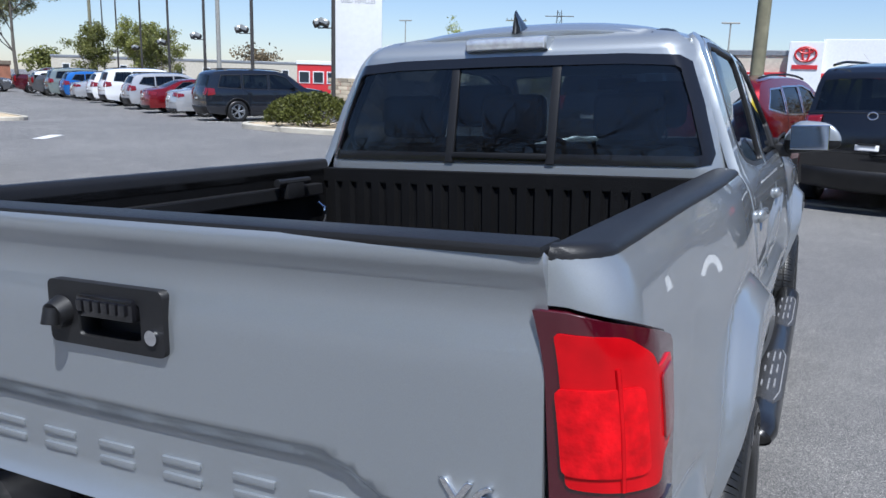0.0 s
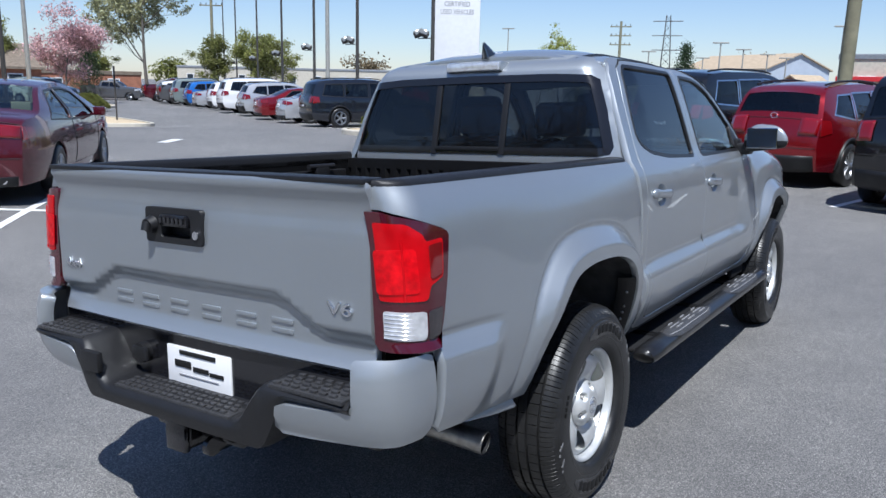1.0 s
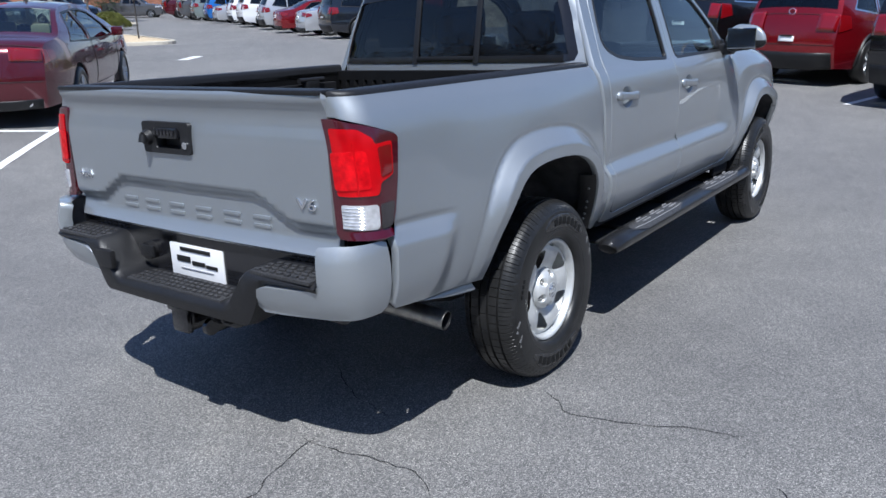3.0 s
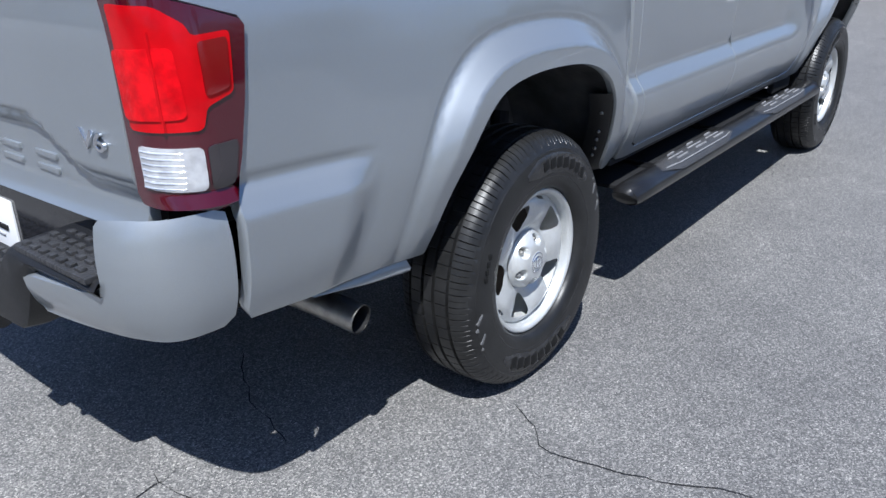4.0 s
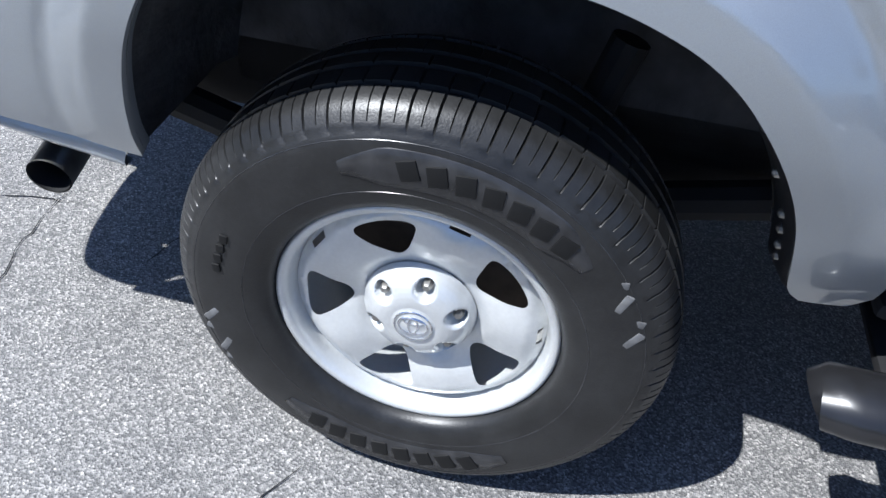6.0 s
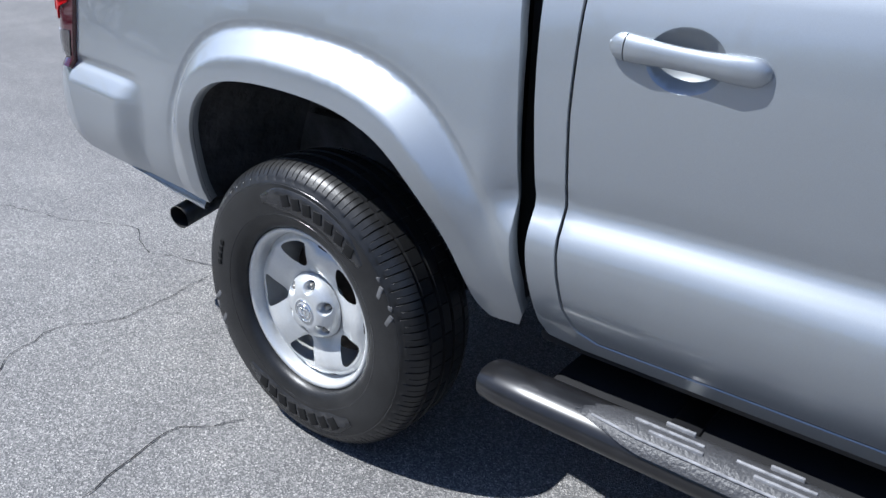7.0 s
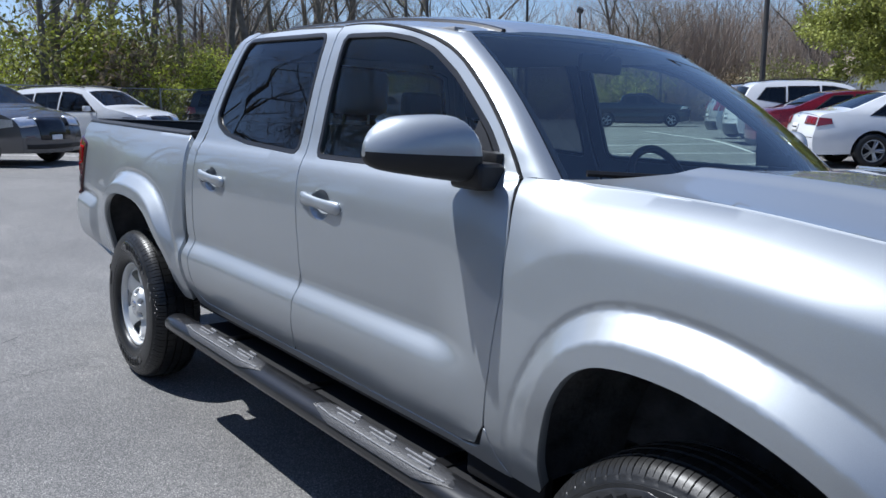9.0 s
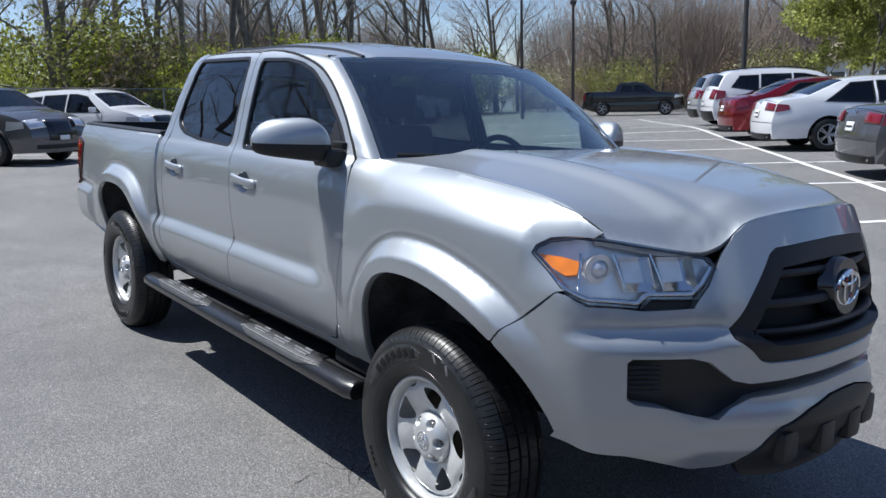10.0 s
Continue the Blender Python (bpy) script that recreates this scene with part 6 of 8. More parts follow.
# outline of each kind from the rear bumper's foot over the roof to the front bumper's foot: (y, z); windows; axles; tyre radius
KINDS = {
    "sedan": dict(w=1.84, prof=[(-2.40, 0.24), (-2.44, 0.42), (-2.45, 0.60), (-2.40, 0.80), (-2.37, 0.96), (-2.28, 1.02), (-1.82, 1.07), (-1.05, 1.39), (-0.55, 1.445), (0.0, 1.45), (0.45, 1.41), (1.32, 1.03), (1.85, 0.95), (2.20, 0.84), (2.38, 0.68), (2.44, 0.50), (2.40, 0.22)],
                  rear=(-1.78, -1.02), front=(0.50, 1.28), belt=0.93, wins=[[(-1.45, 0.99), (-0.52, 0.95), (-0.50, 1.36), (-0.92, 1.34)], [(-0.44, 0.95), (0.98, 0.94), (0.42, 1.31), (0.0, 1.37), (-0.42, 1.37)]], axles=(-1.38, 1.40), r=0.325, lamp_z=(0.78, 0.95), lamp_s=0.50, head_z=(0.62, 0.76), roof=0.66),
    "suv": dict(w=1.86, prof=[(-2.22, 0.30), (-2.30, 0.48), (-2.32, 0.70), (-2.28, 0.95), (-2.20, 1.12), (-2.02, 1.50), (-1.88, 1.61), (-1.3, 1.67), (-0.4, 1.69), (0.15, 1.66), (0.50, 1.60), (1.25, 1.14), (1.80, 1.04), (2.12, 0.93), (2.26, 0.75), (2.30, 0.50), (2.26, 0.26)],
                rear=(-2.17, -1.98), front=(0.54, 1.22), belt=1.06, wins=[[(-1.85, 1.20), (-1.15, 1.10), (-1.13, 1.52), (-1.62, 1.50)], [(-1.07, 1.10), (-0.28, 1.08), (-0.26, 1.55), (-1.05, 1.54)], [(-0.20, 1.08), (0.95, 1.06), (0.45, 1.48), (0.1, 1.55), (-0.18, 1.56)]], axles=(-1.33, 1.36), r=0.36, lamp_z=(0.86, 1.12), lamp_s=0.60, head_z=(0.72, 0.92), roof=0.70),
    "big_suv": dict(w=1.98, prof=[(-2.42, 0.34), (-2.52, 0.50), (-2.54, 0.75), (-2.52, 1.02), (-2.44, 1.20), (-2.28, 1.66), (-2.15, 1.80), (-1.5, 1.86), (-0.3, 1.87), (0.25, 1.84), (0.60, 1.76), (1.30, 1.24), (2.0, 1.16), (2.34, 1.06), (2.48, 0.85), (2.52, 0.55), (2.46, 0.32)],
                    rear=(-2.42, -2.24), front=(0.63, 1.26), belt=1.16, wins=[[(-2.10, 1.25), (-1.25, 1.20), (-1.23, 1.70), (-1.95, 1.68)], [(-1.17, 1.20), (-0.22, 1.18), (-0.20, 1.73), (-1.15, 1.71)], [(-0.14, 1.18), (1.02, 1.16), (0.52, 1.64), (0.15, 1.73), (-0.12, 1.74)]], axles=(-1.42, 1.43), r=0.39, lamp_z=(0.95, 1.22), lamp_s=0.74, head_z=(0.82, 1.02), roof=0.74),
    "pickup": dict(w=1.98, prof=[(-2.84, 0.45), (-2.90, 0.56), (-2.90, 0.80), (-2.88, 1.20), (-2.84, 1.38), (-2.70, 1.40), (-1.10, 1.40), (-1.05, 1.42), (-0.88, 1.82), (-0.6, 1.89), (0.2, 1.91), (0.62, 1.84), (1.28, 1.36), (2.1, 1.28), (2.65, 1.18), (2.80, 0.98), (2.84, 0.62), (2.78, 0.36)],
                   rear=(-1.03, -0.90), front=(0.66, 1.24), belt=1.30, wins=[[(-0.80, 1.36), (-0.10, 1.33), (-0.08, 1.77), (-0.68, 1.76)], [(-0.02, 1.33), (1.02, 1.31), (0.55, 1.70), (0.25, 1.77), (0.0, 1.78)]], axles=(-1.78, 1.82), r=0.40, lamp_z=(0.90, 1.28), lamp_s=0.86, head_z=(0.98, 1.16), roof=0.74),
}


def car(kind, paint_mat, label, x, y, heading, group="parked cars", plate_front=False, tint=None, trim=None, pane=None):
    pane = pane or CAR_GLASS
    k = KINDS[kind]
    w = k["w"] / 2
    prof = fine_line(k["prof"], 0.09, False)
    for _ in range(2):
        prof = [prof[0]] + [0.5 * b + 0.25 * (a + c) for a, b, c in zip(prof, prof[1:], prof[2:])] + [prof[-1]]
    P = np.array(prof)
    ymin, ymax = P[:, 0].min(), P[:, 0].max()
    top = P[:, 1].max()
    tumble = table([0.2, 0.35, 0.55, 0.75, k["belt"], k["belt"] + 0.12, top - 0.12, top + 0.05], [0.92, 0.965, 1.0, 0.99, 0.955, 0.915, k["roof"] + 0.045, k["roof"] - 0.06])

    def half(yy, zz):
        t = np.clip(2 * (np.asarray(yy) - ymin) / (ymax - ymin) - 1, -1, 1)
        return w * tumble(zz) * (1 - 0.16 * np.abs(t) ** 7) * (1 - 0.04 * np.abs(t) ** 2)

    base = new(kind if kind in ("sedan", "pickup") else "suv")
    if kind == "pickup":
        base.name = "parked_pickup"
    tagged(base, label, {"sedan": "car", "suv": "SUV", "big_suv": "SUV", "pickup": "pickup truck"}[kind], group)
    # sides with wheel arches and window openings
    bottom = []
    for a in sorted(k["axles"], reverse=True):
        rr = k["r"] + 0.06
        bottom += [(a + rr, 0.26)] + [(a + rr * math.cos(q), k["r"] + rr * math.sin(q)) for q in steps(0.0, math.pi, 12)] + [(a - rr, 0.26)]
    outline = [tuple(p) for p in P] + bottom
    for s in (1, -1):
        sd = panel("body_side", outline, lambda yy, zz: np.column_stack([s * half(yy, zz), yy, zz]), paint_mat, base, k["wins"], 0.11, 0.03, flip=s < 0)
        for win in k["wins"]:
            panel("window_frame", shrink(win, -0.015), lambda yy, zz: np.column_stack([s * half(yy, zz), yy, zz]), trim or TRIM_BLACK, sd, [shrink(win, 0.012)], 0.12, 0.01, 0.004, s < 0)
            panel("window_pane", win, lambda yy, zz: np.column_stack([s * half(yy, zz), yy, zz]), pane, sd, (), 0.2, 0, -0.012, s < 0)
    # the strip over bonnet, roof and tail
    tng = np.gradient(P, axis=0)
    nrm = np.column_stack([-tng[:, 1], tng[:, 0]])
    nrm /= np.linalg.norm(nrm, axis=1)[:, None]

    def over(sv, i, off=0.0):
        i = float(i)
        a = int(min(max(math.floor(i), 0), len(P) - 2))
        f = i - a
        p = P[a] * (1 - f) + P[a + 1] * f
        n = nrm[a] * (1 - f) + nrm[a + 1] * f
        bulge = (0.045 + (0.05 if abs(n[0]) > 0.7 else 0.0)) * (1 - abs(sv) ** 2.4)
        q = p + n * (bulge + off)
        return (sv * float(half(p[0], p[1])), q[0], q[1])

    SV = [-1, -0.97, -0.9, -0.75, -0.5, -0.25, 0, 0.25, 0.5, 0.75, 0.9, 0.97, 1]
    idx = list(range(len(P)))

    def span(lo, hi):
        return [i for i in idx if lo <= P[i][0] <= hi and P[i][1] > k["belt"] - 0.08]

    r_i, f_i = span(*k["rear"]), span(*k["front"])
    V = [over(sv, i) for i in idx for sv in SV]
    F = []
    n = len(SV)
    for i in idx[:-1]:
        for j in range(n - 1):
            cut = 2 <= j < n - 3 and ((i in r_i and i + 1 in r_i) or (i in f_i and i + 1 in f_i))
            bed = kind == "pickup" and -2.70 < P[i][0] < -1.15 and 1.34 < P[i][1] and 2 <= j < n - 3
            if not cut and not bed:
                F.append((i * n + j, i * n + j + 1, (i + 1) * n + j + 1, (i + 1) * n + j))
    body = obj("body", V, F, paint_mat, base)
    body.data.set_sharp_from_angle(angle=radians(55))
    for nm, ii in (("rear_window", r_i), ("windscreen", f_i)):
        if len(ii) > 1:
            grid(nm, lambda a, b: over(a, b, -0.006), SV[2:-2], ii, pane, base)
    if kind == "pickup":
        bm = bmesh.new()
        box(bm, (-w * 0.82, -2.72, 0.85), (w * 0.82, -1.12, 0.90), 0.01)
        for s in (1, -1):
            box(bm, (s * w * 0.82, -2.72, 0.85), (s * w * 0.86, -1.12, 1.40), 0.005)
        part("load_bed", bm, BEDLINER, base)

    def patch(nm, s0, s1, z0, z1, off, mat, rear, lb=""):
        cand = [i for i in idx if z0 - 0.02 <= P[i][1] <= z1 + 0.02 and (P[i][0] < ymin + 0.6 if rear else P[i][0] > ymax - 0.75)]
        if len(cand) < 2:
            return None
        g = grid(nm, lambda a, b: over(a, b, off), steps(s0, s1, 4), steps(cand[0], cand[-1], 5), mat, base, lb, thick=0.015)
        return g

    lz, hz = k["lamp_z"], k["head_z"]
    for s in (1, -1):
        patch("tail_lamp", s * k["lamp_s"], s * 0.985, lz[0], lz[1], 0.012, RED_LENS, True, "red tail lamp")
        patch("headlamp", s * 0.52, s * 0.98, hz[0], hz[1], 0.014, CLEAR_LENS, False, "clear headlamp")
        # lamps wrap onto the flank
        for nm, mat, y0, y1, zz in (("tail_lamp_wrap", RED_LENS, ymin + 0.05, ymin + 0.32, lz), ("headlamp_wrap", CLEAR_LENS, ymax - 0.55, ymax - 0.14, hz)):
            pl = [(y0, zz[0]), (y1, zz[0] + 0.05), (y1 - 0.02, zz[1] - 0.02), (y0 + 0.04, zz[1])]
            if kind == "pickup" and "tail" in nm:
                pl = [(y0 - 0.03, zz[0]), (y0 + 0.06, zz[0]), (y0 + 0.06, zz[1]), (y0 - 0.03, zz[1])]
            panel(nm, pl, lambda yy, zz_: np.column_stack([s * half(yy, zz_), yy, zz_]), mat, base, (), 0.1, 0.02, 0.010, s < 0)
        bm = bmesh.new()
        c = Vector((s * (w * 0.95 + 0.11), k["front"][1] - 0.42, k["belt"] + 0.07))
        box(bm, c - Vector((0.09, 0.06, 0.065)), c + Vector((0.09, 0.06, 0.075)), 0.03)
        box(bm, c - Vector((s * 0.17 + 0.04, 0.03, 0.06)), c - Vector((s * 0.05, -0.03, 0.03)), 0.01)
        part("door_mirror", bm, paint_mat if kind != "pickup" else BLACK_PLASTIC, base, "", True)
        for y0 in ((k["wins"][-1][0][0] + 0.12), (k["wins"][-2][0][0] + (0.35 if kind == "sedan" else 0.14))):
            bm = bmesh.new()
            zz = k["belt"] - 0.09
            xo = float(half(y0, zz))
            box(bm, (s * (xo - 0.01), y0, zz - 0.015), (s * (xo + 0.03), y0 + 0.2, zz + 0.015), 0.01)
            part("door_handle", bm, paint_mat, base, "", True)
        bm = bmesh.new()
        xo = float(half(0, 0.30))
        box(bm, (s * (xo - 0.08), k["axles"][0] + k["r"] + 0.08, 0.22), (s * (xo + 0.012), k["axles"][1] - k["r"] - 0.08, 0.34), 0.015)
        part("sill", bm, BLACK_PLASTIC if kind != "sedan" else paint_mat, base, "", True)
    low = k["prof"][0][1]
    patch("rear_valance", -0.94, 0.94, low, low + (0.30 if kind in ("suv", "big_suv") else 0.20 if kind == "pickup" else 0.12), 0.012, BLACK_PLASTIC, True, "black lower bumper")
    patch("front_grille", -0.50, 0.50, hz[0] - 0.22, hz[1] - 0.05, 0.012, GLOSS_BLACK, False, "black grille")
    patch("front_valance", -0.9, 0.9, low, low + 0.16, 0.012, BLACK_PLASTIC, False, "black lower intake")
    pz = (lz[0] - 0.10, lz[0] + 0.02) if kind == "sedan" else (lz[0] - 0.16, lz[0] - 0.02)
    pm = WHITE_PLATE
    if kind in ("suv", "big_suv"):
        patch("skid_strip", -0.62, 0.62, low + 0.10, low + 0.15, 0.020, CAR_RIM, True, "silver bumper strip")
    if kind != "pickup":
        patch("chrome_strip", -0.50, 0.50, lz[1] - 0.085, lz[1] - 0.06, 0.016, CHROME, True, "chrome strip between the lamps")
        bi = [i for i in idx if P[i][0] < ymin + 0.7 and abs(P[i][1] - (lz[1] - 0.02)) < 0.07]
        if bi:
            q = Vector(over(0, bi[len(bi) // 2], 0.016))
            bm = bmesh.new()
            tube(bm, [q + Vector((0.055 * math.cos(a), 0, 0.045 * math.sin(a))) for a in steps(0, 2 * math.pi, 20)], 0.008, 6, caps=False)
            part("emblem", bm, CHROME, base, "plain chrome ring", True)
    # shut lines of bumper, tail and doors
    for zz, nm in ((lz[0] - 0.20, "bumper_seam"), (lz[1] + 0.0, "tail_seam")):
        ci = [i for i in idx[:-1] if P[i][0] < ymin + 0.7 and P[i][1] <= zz <= P[i + 1][1]]
        if ci:
            bm = bmesh.new()
            tube(bm, [over(sv, ci[0] + 0.5, 0.002) for sv in SV[1:-1]], 0.005, 5)
            part(nm, bm, DARK, base, "", True)
    for s in (1, -1):
        for a, b in list(zip(k["wins"], k["wins"][1:])) + [(k["wins"][-1], None)]:
            y0 = (a[1][0] + b[0][0]) / 2 if b else a[1][0] + 0.06
            bm = bmesh.new()
            tube(bm, [(s * (float(half(y0, zz)) + 0.001), y0 - 0.10 * (k["belt"] - zz) * (0 if b else 1), zz) for zz in steps(0.36, k["belt"] + 0.02, 8)], 0.0045, 5)
            part("door_seam", bm, DARK, base, "", True)
        if kind in ("suv", "big_suv"):
            bm = bmesh.new()
            ri = [i for i in idx if P[i][1] > top - 0.10]
            tube(bm, [Vector(over(s * 0.90, i, 0.045)) for i in ri[1:-1]], 0.018, 8)
            part("roof_rail", bm, BLACK_PLASTIC, base, "", True)
            for ax in k["axles"]:
                rr = k["r"] + 0.075
                bm = bmesh.new()
                arc = [(ax + rr * math.cos(q), k["r"] + rr * math.sin(q)) for q in steps(-0.1, math.pi + 0.1, 18)]
                tube(bm, [(s * (float(half(yy, zz)) + 0.002), yy, zz) for yy, zz in arc], 0.028, 6)
                part("arch_cladding", bm, BLACK_PLASTIC, base, "", True)
    if kind == "sedan":
        for s in (1, -1):
            bm = bmesh.new()
            tube(bm, [(s * 0.52, ymin - 0.02, 0.30), (s * 0.52, ymin + 0.16, 0.30)], 0.04, 12)
            part("exhaust_tip", bm, CHROME, base, "", True)
    pt = patch("number_plate", -0.17, 0.17, pz[0], pz[1], 0.022, pm, True, "white dealer plate")
    if plate_front:
        patch("number_plate", -0.17, 0.17, hz[0] - 0.22, hz[0] - 0.10, 0.03, pm, False, "white dealer plate")
    bm = bmesh.new()
    ci = [i for i in idx if P[i][0] < ymin + 0.6 and abs(P[i][1] - (sum(pz) / 2)) < 0.06]
    q = over(0, ci[len(ci) // 2], 0.030) if ci else over(0, 3, 0.03)
    box(bm, (-0.10, q[1] - 0.006, q[2] - 0.008), (0.10, q[1] + 0.03, q[2] + 0.014), 0.003)
    part("print_bar", bm, BLACK_INK, base)
    # interior block of dark seats, floor
    bm = bmesh.new()
    box(bm, (-w * 0.86, ymin + 0.5, 0.28), (w * 0.86, ymax - 0.5, 0.45), 0.02)
    part("floor_pan", bm, DARK, base)
    seat_y = (k["wins"][-1][1][0] - 0.95, k["wins"][-2][1][0] - 0.55)
    for sy in seat_y:
        for sx in (-0.4, 0.4):
            bm = bmesh.new()
            box(bm, (sx - 0.25, sy - 0.08, 0.5), (sx + 0.25, sy + 0.10, k["belt"] + 0.08), 0.05)
            box(bm, (sx - 0.13, sy - 0.07, k["belt"] + 0.10), (sx + 0.13, sy + 0.05, k["belt"] + 0.27), 0.04)
            part("seat", bm, tint or SEAT_CLOTH, base, "", True)
    for ax in k["axles"]:
        for s in (1, -1):
            r = k["r"]
            vs, fs = revolve([(r * 0.62, -0.10), (r * 0.8, -0.115), (r * 0.96, -0.10), (r, -0.075), (r, 0.075), (r * 0.96, 0.10), (r * 0.8, 0.115), (r * 0.66, 0.108), (r * 0.62, 0.09)], 32)
            wh = obj("wheel", vs, fs, CAR_TYRE, base, "black tyre on alloy rim")
            vs, fs = revolve([(r * 0.5, -0.09), (r * 0.61, -0.05), (r * 0.61, 0.09), (r * 0.66, 0.10), (r * 0.66, 0.105), (r * 0.60, 0.098)], 32)
            obj("rim", vs, fs, CAR_RIM, wh)
            bm = bmesh.new()
            for q in range(5):
                for d in (-0.14, 0.14):
                    a = 2 * math.pi * q / 5 + d
                    tube(bm, [(0.075, 0.03 * math.cos(a), 0.03 * math.sin(a)), (0.085, r * 0.6 * math.cos(a), r * 0.6 * math.sin(a))], [0.022, 0.016], 5)
            tube(bm, [(0.05, 0, 0), (0.092, 0, 0)], r * 0.16, 12)
            part("spokes", bm, CAR_RIM, wh, "", True)
            vs, fs = revolve([(0.01, 0.0), (r * 0.58, 0.0)], 16)
            obj("wheel_back", vs, fs, DARK, wh)
            wh.matrix_basis = Matrix.Translation((s * (w - 0.115), ax, r)) @ (pose(0, 0, 0, 0, 0, 180) if s < 0 else Matrix())
            # dark housing behind the wheel
        bm = bmesh.new()
        box(bm, (-w * 0.72, ax - r - 0.04, 0.25), (w * 0.72, ax + r + 0.04, r * 2 + 0.05), 0.03)
        part("wheel_housing", bm, DARK, base)
    hd = Vector((math.cos(radians(heading)), math.sin(radians(heading)), 0))
    za = [gz(*(Vector((x, y, 0)) + hd * q).to_2d()) for q in (k["axles"][0], k["axles"][1])]
    pitch = math.degrees(math.atan2(za[1] - za[0], k["axles"][1] - k["axles"][0]))
    base.matrix_world = Matrix.Translation((x, y, (za[0] + za[1]) / 2 - 0.004)) @ pose(0, 0, 0, 0, 0, heading - 90) @ pose(0, 0, 0, pitch)
    return base


BEIGE = material("beige_leather", (0.42, 0.38, 0.28), 0.6)
car("sedan", P_MAROON, "maroon four-door sedan with beige seats", -9.75, 3.5, 136, tint=BEIGE, pane=glass("light_car_glass", (0.78, 0.92, 0.86), 0.62, 0.12))
car("suv", P_RED, "bright red compact SUV parked nose in", -0.2, 13.45, 76, trim=CHROME)
car("big_suv", P_BLACK, "black SUV beside the red one", 2.08, 11.5, 76)
car("big_suv", P_BLACK, "large black SUV with chrome window line", -2.5, 15.2, 76, trim=CHROME)
ROW = [("big_suv", P_NAVY, "dark navy full-size SUV"), ("sedan", P_SILVER, "pale silver sedan"), ("sedan", P_RED, "red sedan"), ("suv", P_SILVER, "silver mid-size SUV"), ("big_suv", P_WHITE, "white off-road SUV"), ("suv", P_WHITE, "white mid-size SUV"), ("sedan", P_SILVER, "light silver sedan"), ("suv", P_BLUE, "bright blue SUV"), ("big_suv", P_SAGE, "sage grey off-road SUV"), ("pickup", P_GREY, "dark grey pickup truck"), ("suv", P_WHITE, "white SUV"), ("pickup", P_MAROON, "dark red pickup truck")]
for i, (kd, pm, lb) in enumerate(ROW):
    t = 3.5 * i
    car(kd, pm, lb + " in the far row", -18.6 - 0.89 * t, 22.3 + 0.455 * t, 62, "cars in the far row")
car("pickup", P_GREY, "grey pickup truck at the far end of the car park", -68.5, 44, 40, "cars in the far row")
for i, (kd, pm, lb) in enumerate([("suv", P_GREY, "dark grey SUV by the brick house"), ("sedan", P_WHITE, "white sedan by the brick house"), ("suv", P_SAGE, "green-grey SUV by the brick house")]):
    car(kd, pm, lb, -46 - 3.0 * i, 20 + 3.9 * i, 20, "cars by the house")
car("suv", P_GREY, "boxy dark grey hatchback facing out of its bay", -0.6, -14.9, 122, "cars by the fence", True)
car("suv", P_WHITE, "white crossover with yellow windscreen tag", -4.0, -18.2, 122, "cars by the fence", True)
car("big_suv", P_BLACK, "large black SUV by the fence", -12.0, -25.0, 160, "cars by the fence")
for i, (kd, pm, lb) in enumerate([("sedan", P_WHITE, "white sedan"), ("sedan", P_GREY, "dark grey sedan"), ("pickup", P_WHITE, "white pickup truck"), ("pickup", P_WHITE, "silver-white pickup truck")]):
    car(kd, pm, lb + " by the fence", -16.4 - 2.3 * i, -25.6 - 1.6 * i, 140, "cars by the fence")
car("pickup", P_BLACK, "black pickup truck by the woods", -36, -24.2, 127, "cars by the woods")
BAYS = [("sedan", P_GREY, "dark grey sedan", -11.78, 1.56), ("sedan", P_WHITE, "white sedan", -15.15, -1.85), ("sedan", P_RED, "red sedan", -17.3, -4.0), ("suv", P_WHITE, "white SUV", -19.5, -6.1), ("suv", P_SILVER, "silver SUV", -22.1, -8.3)]
for kd, pm, lb, x, y in BAYS:
    car(kd, pm, lb + " parked in a marked bay", x, y, 136, "cars in the marked bays")

# ---- painted lines, cracks, islands ----
LINE_PAINT = material("white_road_paint", (0.72, 0.72, 0.70), 0.6, var=0.12, scale=5, fine=0.18, fine_scale=70)
CRACK = material("crack_shadow", (0.012, 0.012, 0.012), 0.9)
CONCRETE = material("pale_concrete", (0.50, 0.46, 0.38), 0.85, var=0.12, scale=4, fine=0.1, fine_scale=90)
GRAVEL = material("tan_gravel", (0.52, 0.42, 0.28), 0.9, var=0.2, scale=8, fine=0.3, fine_scale=60, bump=0.6, bump_scale=60)


def ribbon(name, pts, width, mat, lift=0.004, label="", cat="", kind="structure"):
    """A flat strip along pts, laid on the ground."""
    pts = [np.array(p, float) for p in pts]
    fine = fine_line(pts, 0.5, False)
    V, F = [], []
    for i, p in enumerate(fine):
        d = fine[min(i + 1, len(fine) - 1)] - fine[max(i - 1, 0)]
        n = np.array([-d[1], d[0]]) / max(np.linalg.norm(d), 1e-9)
        w = width[i] if isinstance(width, list) else width
        for q in (p - n * w / 2, p + n * w / 2):
            V.append((q[0], q[1], gz(*q) + lift))
    for i in range(len(fine) - 1):
        F.append((2 * i, 2 * i + 1, 2 * i + 3, 2 * i + 2))
    ob = obj(name, V, F, mat)
    return tagged(ob, label, cat, kind=kind)


